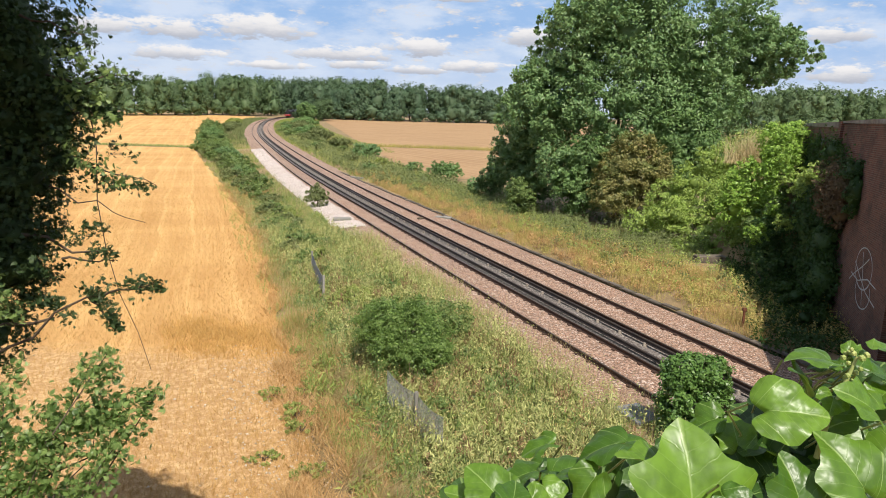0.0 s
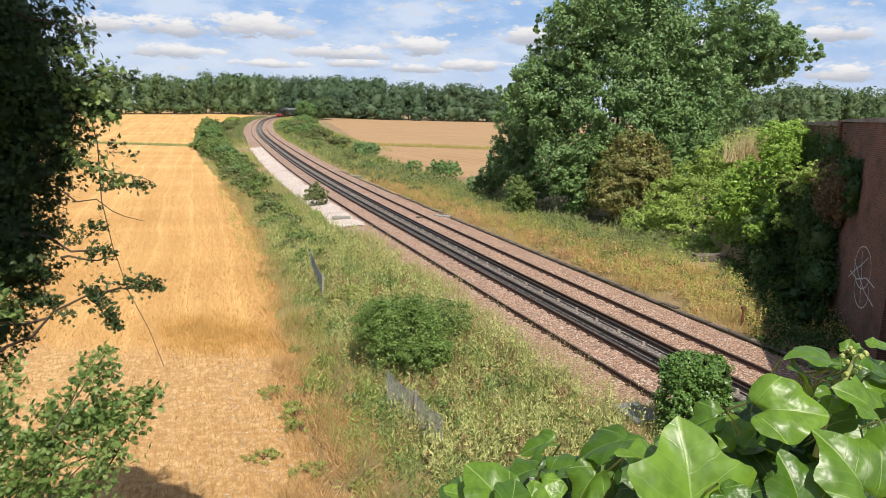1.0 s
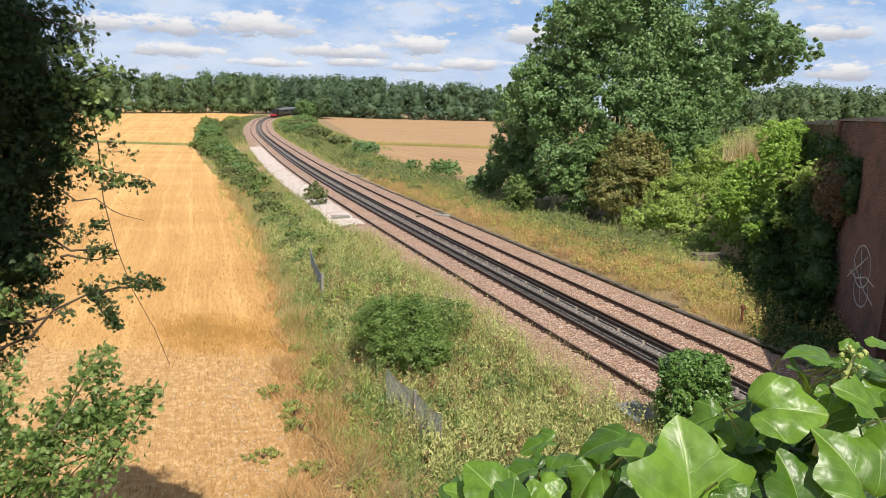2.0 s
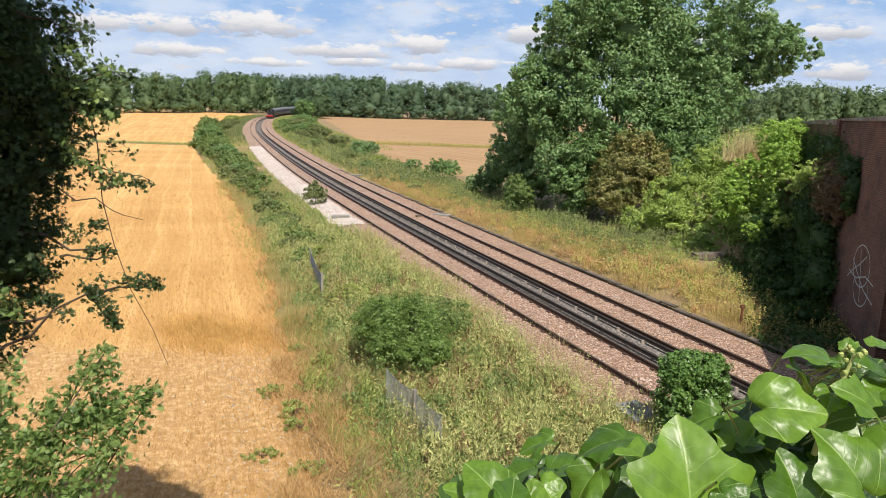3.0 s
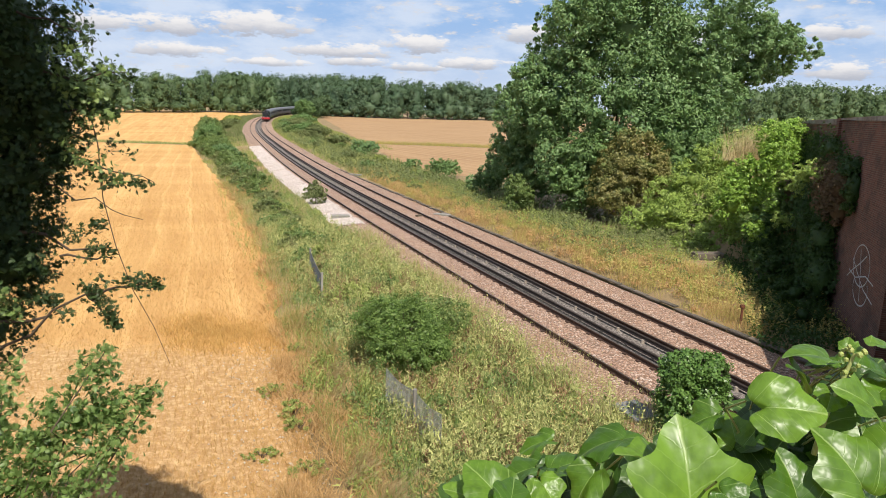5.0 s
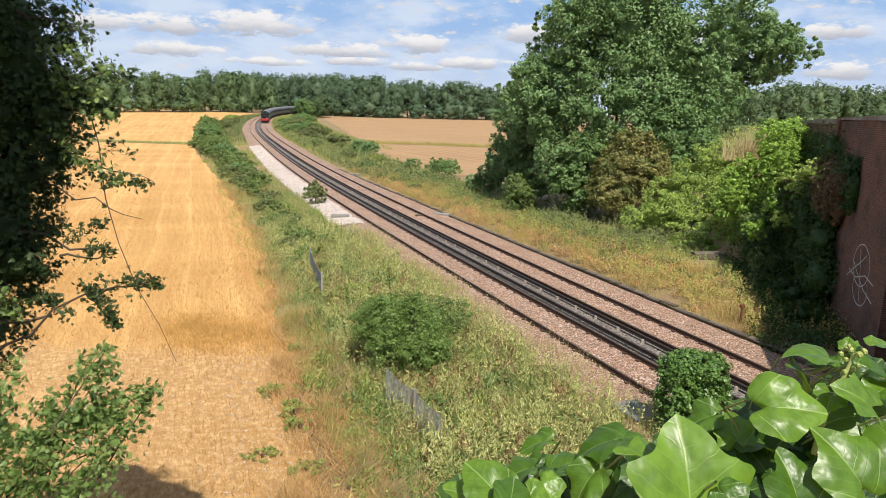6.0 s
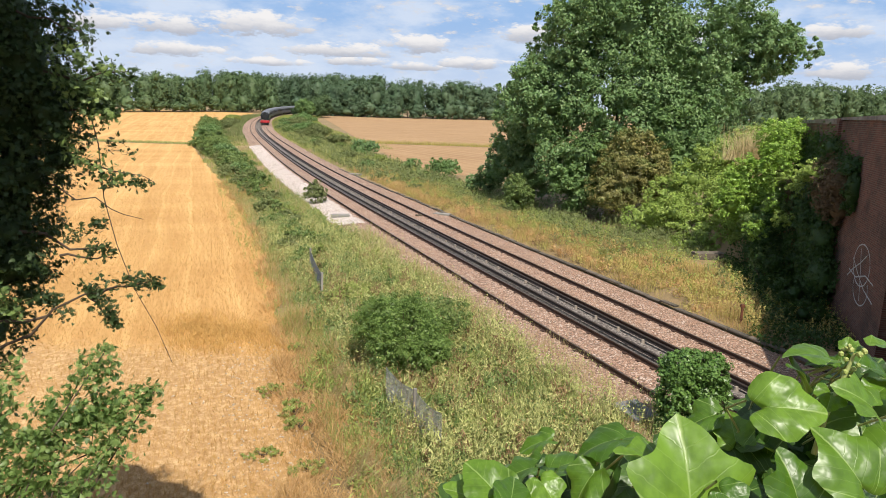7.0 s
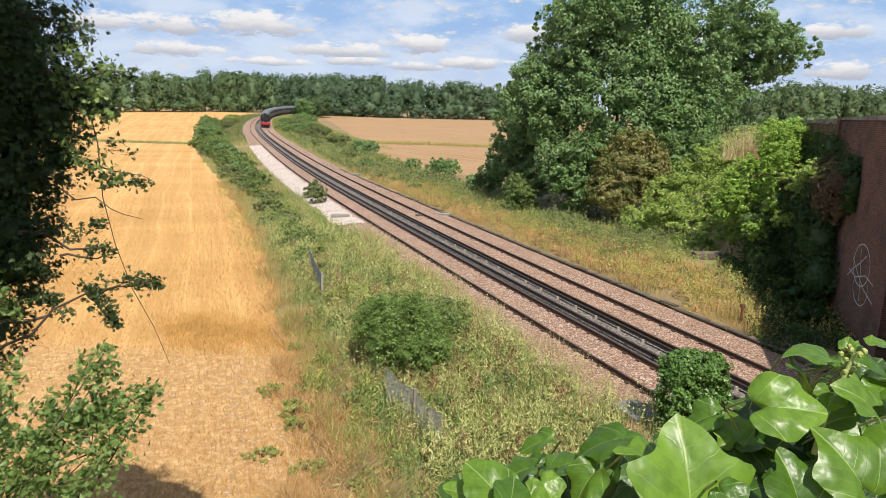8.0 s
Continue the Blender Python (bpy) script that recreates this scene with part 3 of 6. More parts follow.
def build_stubble():
    """Short cut stalks in drill rows, where the field lies nearest."""
    rng = np.random.default_rng(11)
    n = 150000
    y = 10 + 75 * rng.uniform(0, 1, n) ** 2.3
    x = left_edge(y) - rng.uniform(0, 1, n) ** 1.3 * (4 + 0.55 * y)
    keep = rng.uniform(0, 1, n) > (y - 30) / 50
    x, y = x[keep], y[keep]
    u = x * math.cos(radians(-19)) - y * math.sin(radians(-19))
    x += (np.round(u / 0.2) * 0.2 - u) * 0.2
    z = ground_z(x, y) + 0.06
    v, f = blades(np.stack([x, y, z], 1), 0.14, 0.006 + 0.0004 * y, rng, 0.6)
    tagged(new("stubble", mesh_of("stubble", v, f, F_STRAW)), "short cut straw stalks standing in the field", "stubble", kind="stuff")
    n = 15000
    y = 23.6 + rng.normal(0, 1.0, n)
    x = left_edge(y) - 0.3 - rng.uniform(0, 1, n) ** 0.8 * 4.6
    y += 0.25 * (left_edge(y) - x) * 0.35
    keep = rng.uniform(0, 1, n) < np.clip((x - left_edge(y) + 5.0) / 1.6, 0, 1)
    x, y = x[keep], y[keep]
    v, f = blades(np.stack([x, y, ground_z(x, y) + 0.05], 1), 0.2, np.full(len(x), 0.016), rng, 0.4, 0.8)
    tagged(new("uncut_strip", mesh_of("uncut_strip", v, f, F_GOLD)), "strip of longer golden stalks left by the mower", "stubble", kind="stuff")


def build_field_edge():
    """The trodden margin: flattened russet grass, bare crumbs of chalk and clods."""
    rng = np.random.default_rng(12)
    n = 52000
    y = 9.5 + 62 * rng.uniform(0, 1, n) ** 1.9
    wide = np.interp(y, [9, 14, 20, 28, 45, 70], [2.6, 2.3, 2.4, 2.0, 2.2, 3.0])
    u = rng.uniform(0, 1, n)
    x = left_edge(y) - 0.5 + u * wide
    k = np.array([noise.noise((a * 0.55, b * 0.4, 8.0)) for a, b in zip(x, y)])
    keep = rng.uniform(-0.4, 0.25, n) < k
    x, y = x[keep], y[keep]
    v, f = blades(np.stack([x, y, ground_z(x, y) + 0.01], 1), 0.34, 0.014 + 0.0006 * y, rng, 0.9, 0.9)
    tagged(new("trodden_grass", mesh_of("trodden_grass", v, f, F_RUST)), "flattened rust-coloured dead grass along the field edge", "grass", kind="stuff")
    n = 900
    y = 10 + 13 * rng.uniform(0, 1, n) ** 1.2
    x = left_edge(y) + rng.normal(-0.9, 0.9, n)
    v, f = rocks(np.stack([x, y, ground_z(x, y) + 0.07], 1), 0.035, rng)
    tagged(new("field_stones", mesh_of("field_stones", v, f, M_CHALK)), "small pale chalk stones on the bare field edge", "stones", kind="stuff")
    # swathes of pale hay combed over one another
    for cx, cy, ln in ((-1.2, 13.2, 1.3), (-1.9, 14.6, 0.9), (-3.4, 20.0, 0.9), (-3.1, 18.6, 0.8), (-5.4, 25.0, 0.9)):
        n = 420
        p = np.stack([cx + rng.normal(0, 0.16, n), cy + rng.normal(0, 0.4, n), np.zeros(n)], 1)
        p[:, 2] = ground_z(p[:, 0], p[:, 1]) + 0.05
        v, f = blades(p, ln * 0.6, np.full(n, 0.013), rng, 0.35)
        tip = v.reshape(-1, 3, 3)
        tip[:, 2, 0] += 0.45 * ln
        tip[:, 2, 1] -= 0.35 * ln
        tagged(new("hay_swath", mesh_of("hay_swath", v, f, F_DRY)), "swath of pale bleached grass bent over the field edge", "grass", kind="stuff")


# ---- railway ----
def sweep(profile, s0, s1, step, closed=False):
    """A profile of (d, z) swept along the line."""
    s = np.arange(s0, s1 + step * 0.5, step)
    v = np.stack([on_line(s, d, z) for d, z in profile], 1)
    k = len(profile)
    i, j = np.meshgrid(np.arange(len(s) - 1), np.arange(k if closed else k - 1), indexing="ij")
    j2 = (j + 1) % k
    f = np.stack([i * k + j, (i + 1) * k + j, (i + 1) * k + j2, i * k + j2], -1).reshape(-1, 4)
    return v.reshape(-1, 3), f


RUNNING = [-2.389, -0.884, 0.884, 2.389]
CONDUCTORS = [-0.44, 0.44]


def rail_profile(d, base, foot, web, head, top):
    return [(d - foot, base), (d - foot, base + 0.02), (d - web, base + 0.04), (d - web, top - 0.05), (d - head, top - 0.04), (d - head, top - 0.006), (d - head + 0.008, top),
            (d + head - 0.008, top), (d + head, top - 0.006), (d + head, top - 0.04), (d + web, top - 0.05), (d + web, base + 0.04), (d + foot, base + 0.02), (d + foot, base)]


def build_track():
    v, f = sweep([(-5.3, -0.62), (-4.2, -0.26), (-3.4, -0.165), (-2.6, -0.15), (-1.6, -0.16), (-0.95, -0.15), (-0.88, -0.15)], -50, 540, 2)
    v2, f2 = sweep([(0.88, -0.15), (0.95, -0.15), (1.6, -0.16), (2.6, -0.15), (3.6, -0.165), (4.3, -0.22), (5.3, -0.5)], -50, 540, 2)
    bed = thing("ballast_bed", "pinkish-brown crushed stone bed under the double track", "ballast", kind="structure")
    part("shoulder", mesh_of("shoulder", v, f, M_BALLAST, True), None, bed)
    part("shoulder", mesh_of("shoulder", v2, f2, M_BALLAST, True), None, bed)
    v, f = sweep([(-0.88, -0.15), (-0.6, -0.17), (0.0, -0.15), (0.6, -0.17), (0.88, -0.15)], -50, 540, 2)
    part("six_foot", mesh_of("six_foot", v, f, M_SIXFOOT, True), None, bed, "sooty grey stone between the two tracks")
    v, f = sweep([(-5.0, -0.42), (-4.75, -0.27), (-4.0, -0.16), (-3.2, -0.10), (-2.75, -0.13), (-2.62, -0.2)], 30, 117, 1)
    rng = np.random.default_rng(3)
    v = v + rng.normal(0, 0.03, v.shape)
    tagged(new("new_stone", mesh_of("new_stone", v, f, M_NEWSTONE, True)), "heap of fresh pale stone beside the track", "ballast", kind="structure")
    for d in RUNNING:
        r = thing("rail", "rust-brown steel running rail with a worn head", "rail", "running rails")
        v, f = sweep(rail_profile(d, -0.155, 0.07, 0.012, 0.035, 0.0), -45, 520, 1.5, True)
        part("rail_body", mesh_of("rail_body", v, f, M_RAIL), None, r)
        v, f = sweep([(d - 0.026, 0.003), (d + 0.026, 0.003)], -45, 520, 1.5)
        part("running_surface", mesh_of("running_surface", v, f, M_HEAD), None, r, "dull polished steel running surface")
        clip = box_bm((0.34, 0.16, 0.05), bevel=0.012)
        me = bpy.data.meshes.new("rail_chair")
        clip.to_mesh(me), clip.free()
        me.materials.append(M_RAIL)
        for k in range(75):
            s = -2 + k * 0.72
            p = on_line(np.array(s), d, -0.135)
            o = part("rail_chair", me, None, r)
            o.matrix_basis = Matrix.Translation(p) @ Matrix.Rotation(float(np.interp(s, ARC, LTH)) - math.pi / 2, 4, "Z")
    pot = drum_bm(0.075, 0.05, 0.13, Matrix.Identity(4), 10)
    pm = bpy.data.meshes.new("insulator")
    pot.to_mesh(pm), pot.free()
    pm.materials.append(M_POT)
    for d in CONDUCTORS:
        r = thing("conductor_rail", "near-black steel conductor rail standing on insulators", "rail", "conductor rails")
        v, f = sweep(rail_profile(d, -0.06, 0.06, 0.03, 0.045, 0.075), -45, 520, 1.5, True)
        part("rail_body", mesh_of("rail_body", v, f, M_COND), None, r)
        for k in range(60):
            s = -2 + k * 1.45
            o = part("insulator", pm, None, r, "pale ceramic insulator")
            o.matrix_basis = Matrix.Translation(on_line(np.array(s), d + math.copysign(0.1, -d), -0.10))


def rocks(pos, size, rng):
    """Small irregular stones of eight faces."""
    n = len(pos)
    base = np.array([(1, 0, 0), (-1, 0, 0), (0, 1, 0), (0, -1, 0), (0, 0, 1), (0, 0, -1)], float)
    tri = np.array([(0, 2, 4), (2, 1, 4), (1, 3, 4), (3, 0, 4), (2, 0, 5), (1, 2, 5), (3, 1, 5), (0, 3, 5)])
    v = base[None] * rng.uniform(0.55, 1.25, (n, 6, 1)) + rng.normal(0, 0.15, (n, 6, 3))
    a = rng.uniform(0, 2 * np.pi, n)
    c, s = np.cos(a)[:, None], np.sin(a)[:, None]
    v = np.stack([v[..., 0] * c - v[..., 1] * s, v[..., 0] * s + v[..., 1] * c, v[..., 2] * 0.75], -1)
    v = v * (size * rng.uniform(0.6, 1.4, n))[:, None, None] + pos[:, None]
    return v.reshape(-1, 3), (tri[None] + 6 * np.arange(n)[:, None, None]).reshape(-1, 3)


def build_loose_stones():
    rng = np.random.default_rng(5)
    n = 22000
    s = -4 + 48 * rng.uniform(0, 1, n) ** 1.4
    d = rng.uniform(-4.4, 4.4, n)
    keep = np.min(np.abs(d[:, None] - np.array(RUNNING + CONDUCTORS)), 1) > 0.09
    keep &= np.abs(d) > 0.8
    s, d = s[keep], d[keep]
    z = np.interp(d, [-5.3, -4.2, -3.4, 3.6, 4.3, 5.3], [-0.62, -0.26, -0.16, -0.16, -0.22, -0.5])
    v, f = rocks(on_line(s, d) + np.stack([0 * z, 0 * z, z], 1), 0.034, rng)
    tagged(new("loose_ballast", mesh_of("loose_ballast", v, f, M_STONES)), "loose pinkish crushed stones lying on the bed", "ballast", kind="stuff")
    n = 4500
    s, d = rng.uniform(30, 117, n), rng.uniform(-4.9, -2.75, n)
    z = np.interp(d, [-5.0, -4.75, -4.0, -3.2, -2.7], [-0.42, -0.27, -0.16, -0.10, -0.13])
    v, f = rocks(on_line(s, d) + np.stack([0 * z, 0 * z, z + 0.005], 1), 0.045, rng)
    tagged(new("loose_new_stone", mesh_of("loose_new_stone", v, f, loose_stone_mat("loose_new_stone", (0.60, 0.50, 0.45), (0.78, 0.68, 0.62), (0.82, 0.76, 0.7)))), "loose pale stones on the fresh heap", "ballast", kind="stuff")


def build_trough():
    """Concrete cable trough beside the line, lid by lid."""
    tr = thing("cable_trough", "line of weathered concrete cable trough lids beside the ballast", "cable trough", kind="structure")
    lid = box_bm((0.25, 0.94, 0.07), bevel=0.014)
    me = bpy.data.meshes.new("trough_lid")
    lid.to_mesh(me), lid.free()
    me.materials.append(M_TROUGH)
    rng = np.random.default_rng(8)
    for k in range(80):
        s = -6 + k * 0.97
        o = part("trough_lid", me, None, tr)
        o.matrix_basis = Matrix.Translation(on_line(np.array(s), np.interp(s, [0, 40, 72], [4.65, 4.5, 3.9]) + rng.normal(0, 0.03), -0.165 + rng.normal(0, 0.02))) @ Matrix.Rotation(float(np.interp(s, ARC, LTH)) - math.pi / 2 + rng.normal(0, 0.01), 4, "Z") @ Matrix.Rotation(rng.normal(0, 0.03), 4, "Y")


def slab_stack(name, label, at, turn, size, layers, category="concrete slab"):
    t = thing(name, label, category, at=at)
    t.rotation_euler = (0, 0, turn)
    z = 0.0
    for k in range(layers):
        o = part("slab", box_bm((size[0] * (1 - 0.04 * k), size[1], size[2]), (0.03 * k, 0.02 * k, z + size[2] / 2), 0.015), M_CONCRETE, t)
        z += size[2] + 0.002
    return t


def build_lineside():
    slab_stack("concrete_slab", "pale concrete slab lying beside the fresh stone", (-7.55, 48.7, -0.3), 0.25, (1.35, 0.7, 0.16), 2)
    slab_stack("concrete_slab", "small grey concrete slabs lying beside the right-hand rail", (-0.15, 51.4, -0.2), -0.4, (1.3, 0.6, 0.14), 1)
    slab_stack("concrete_slab", "small grey concrete slabs lying on the verge", (-10.6, 80.2, -0.2), -0.3, (1.5, 0.7, 0.2), 1)
    base = slab_stack("concrete_base", "low stack of weathered concrete slabs in yellow grass", (15.0, 37.6, float(ground_z(15.0, 37.6)) - 0.1), 0.15, (1.9, 0.8, 0.15), 3)
    for slab in base.children:
        slab.data.materials[0] = M_TROUGH
    ch = thing("cable_chamber", "grey cable chamber with a lid set beside the line", "cable chamber", at=(5.35, 17.1, -0.42))
    ch.rotation_euler = (0, 0, 1.955 - math.pi / 2)
    part("box", box_bm((0.75, 1.0, 0.34), (0, 0, 0.15), 0.02), M_CONCRETE, ch)
    part("lid", box_bm((0.83, 1.1, 0.06), (0, 0, 0.353), 0.015), M_GREY, ch, "blue-grey moulded lid")
    po = thing("marker_post", "short rusty iron post beside the cable trough", "post", at=(11.75, 25.5, -0.2))
    part("stem", drum_bm(0.055, 0.05, 0.75, pose(0, 0, 0.37), 8), M_RUST, po)
    part("cap", box_bm((0.16, 0.14, 0.14), (0, 0, 0.78), 0.02), M_RUST, po, "rust-red square cap")
    lump = slab_stack("timber_offcut", "short dark timber offcut lying between the rails", (-1.9, 50.2, -0.16), 0.9, (0.5, 0.25, 0.16), 1, "timber")
    for c in lump.children:
        c.data.materials[0] = M_BARK


# ---- bridge ----
def wall_box(name, a0, a1, w0, w1, z0, z1, mat, parent, bevel=0.0):
    """A block in the bridge's own directions: a along the parapet, w out from its face."""
    o = part(name, box_bm((a1 - a0, w1 - w0, z1 - z0), ((a0 + a1) / 2, (w0 + w1) / 2, (z0 + z1) / 2), bevel), mat, parent)
    # brick courses run along x and up y of the material's own space
    return o


def brick_wall(name, a0, a1, z0, z1a, z1b, w0, w1, parent, mat=None):
    """A wall with a sloping top. Its local x runs along, y up, so that the courses lie flat."""
    bm = bmesh.new()
    ring = [(a0, z0), (a1, z0), (a1, z1b), (a0, z1a)]
    front = [bm.verts.new((a, z, w1)) for a, z in ring]
    back = [bm.verts.new((a, z, w0)) for a, z in ring]
    bm.faces.new(front), bm.faces.new(back[::-1])
    for i in range(4):
        j = (i + 1) % 4
        bm.faces.new((front[j], front[i], back[i], back[j]))
    bmesh.ops.recalc_face_normals(bm, faces=bm.faces)
    o = part(name, bm, mat or M_BRICK, parent)
    o.matrix_basis = Matrix(((1, 0, 0, 0), (0, 0, 1, 0), (0, 1, 0, 0), (0, 0, 0, 1)))
    return o


def build_bridge():
    b = thing("road_bridge", "old red-brick road bridge over the line, its face in shade", "bridge", kind="structure", at=(*WALL_A, 0))
    b.rotation_euler = (0, 0, math.atan2(WALL_WAY[1], WALL_WAY[0]))
    top = lambda a: 7.98 - 0.0134 * a
    brick_wall("wing_wall", -3.0, 16.4, -0.6, 6.35, 6.35, -1.9, 0.0, b)
    brick_wall("parapet", -3.0, 6.4, 6.35, top(-3) - 0.12, top(6.4) - 0.12, -0.42, 0.0, b)
    brick_wall("end_parapet", 6.85, 16.4, 6.35, top(6.85) - 0.14, top(16.4) - 0.14, -0.50, -0.08, b)
    brick_wall("pilaster", 6.4, 6.85, -0.6, top(6.4) + 0.0, top(6.85), -0.5, 0.12, b)
    brick_wall("coping", -3.0, 6.4, top(0) - 0.16, top(-3) + 0.02, top(6.4) + 0.02, -0.48, 0.06, b, M_COPING)
    brick_wall("coping", 6.85, 16.5, top(16.5) - 0.14, top(6.85), top(16.5), -0.56, -0.02, b, M_COPING)
    brick_wall("buttress", 8.3, 9.2, -0.6, 5.6, 5.2, -0.1, 0.35, b)
    # span and near abutment, out of sight behind the ivy
    brick_wall("span_parapet", -23.0, -3.0, 4.9, 8.1, 8.02, -0.42, 0.0, b)
    brick_wall("near_abutment", -34.0, -20.5, -0.6, 7.6, 8.0, -0.7, 0.0, b)
    wall_box("deck", -23.0, -3.0, -6.6, -0.43, 5.0, 6.2, M_ROAD, b)
    wall_box("road", -34.0, 17.0, -6.4, -0.7, 6.2, 6.32, M_ROAD, b)
    wall_box("rear_wall", -34.0, 12.0, -7.0, -6.6, -0.6, 7.6, M_COPING, b)
    # faded white loops of spray paint
    g = thing("graffiti", "faded white looping spray-paint scrawl on shaded brick", "graffiti", at=(*WALL_A, 0))
    g.rotation_euler = b.rotation_euler
    rng = np.random.default_rng(2)

    def stroke(pts):
        p = np.asarray(pts, float)
        v, f = tube(np.stack([p[:, 0] * 1.75 + 0.25, 0 * p[:, 0] + 0.012, p[:, 1]], 1), np.full(len(p), 0.028), 5)
        v[:, 1] = 0.004 + (v[:, 1] - 0.012) * 0.12 + 0.004
        part("stroke", mesh_of("stroke", v, f, M_PAINT), None, g)

    t = np.linspace(0, 2 * np.pi, 40)
    stroke(np.stack([-0.1 + 0.62 * np.cos(t), 2.65 + 0.75 * np.sin(t)], 1))
    stroke(np.stack([-0.25 + 0.55 * np.cos(t[:26] + 2.6), 1.85 + 0.6 * np.sin(t[:26] + 2.6)], 1))
    stroke([(0.9, 1.9), (0.5, 2.3), (0.0, 2.7), (-0.4, 3.1)])
    stroke([(0.6, 2.7), (0.1, 2.3), (-0.5, 1.9), (-1.2, 1.7)])
    stroke([(0.8, 2.2), (0.2, 2.1), (-0.5, 2.4), (-1.1, 2.3)])
    stroke([(0.1, 3.2), (-0.1, 2.4), (-0.3, 1.4)])
    grille = thing("iron_grille", "small rusty iron railing fixed on the parapet end", "railing", at=(*WALL_A, 0))
    grille.rotation_euler = b.rotation_euler
    for k in range(6):
        part("bar", box_bm((0.035, 0.035, 0.8), (10.5 + 0.25 * k, 0.02, 6.6)), M_WIRE, grille)
    part("rail", box_bm((1.5, 0.04, 0.05), (11.1, 0.02, 7.02)), M_WIRE, grille)


# ---- trees and bushes ----
def tree(name, label, category, root, limbs, blobs, leafmat, clumps, per, leaf, seed, clump=0.2, trunk_r=0.3, group="", low=-0.6, slim=0.6, inner=0.72, core=0.36):
    """A tapered trunk with limbs and a crown of leaf clumps."""
    rng = np.random.default_rng(seed)
    t = thing(name, label, category, group, at=root)
    wood = []
    if limbs:
        fork = limbs[0]
        wood.append(bough((0, 0, -0.4), fork, trunk_r, trunk_r * 0.7, rng=rng, wander=0.03))
        for e in limbs[1:]:
            wood.append(bough(fork, e, trunk_r * 0.55, trunk_r * 0.12, 0.05, rng=rng))
        v, f = joined(wood)
        part("trunk", mesh_of("trunk", v, f, M_BARK, True), None, t, "rough grey-brown trunk and limbs")
    v, f = clumped(blobs, clumps, per, leaf, rng, clump, slim, low, inner, core=core)
    part("crown", mesh_of("crown", v, f, leafmat), None, t)
    return t


def lumpy(centre, radii, n, rng, inner=0.62, small=0.42):
    """An uneven crown: one core and n smaller masses round it."""
    x, y, z = centre
    rx, ry, rz = radii
    out = [(x, y, z, rx * inner, ry * inner, rz * inner)]
    for _ in range(n):
        d = rng.normal(0, 1, 3)
        d /= np.linalg.norm(d)
        d[2] = abs(d[2]) * 1.1 - 0.35
        k = small * rng.uniform(0.65, 1.2)
        out.append((x + d[0] * rx * 0.72, y + d[1] * ry * 0.72, z + d[2] * rz * 0.75, rx * k, ry * k, rz * k))
    return out


def mass(blobs, root, rng, n=7, small=0.42, out_by=0.8):
    """Each mass with smaller masses on its skin, in the root's space."""
    out = []
    for x, y, z, rx, ry, rz in blobs:
        x, y, z = x - root[0], y - root[1], z - root[2]
        out.append((x, y, z, rx * (1.5 - 0.78 * out_by), ry * (1.5 - 0.78 * out_by), rz * (1.5 - 0.78 * out_by)))
        for _ in range(n):
            d = rng.normal(0, 1, 3)
            d /= np.linalg.norm(d)
            d[2] = d[2] * 0.8 + 0.15
            k = small * rng.uniform(0.6, 1.15)
            out.append((x + d[0] * rx * out_by, y + d[1] * ry * out_by, z + d[2] * rz * out_by, rx * k, ry * k, rz * k))
    return out


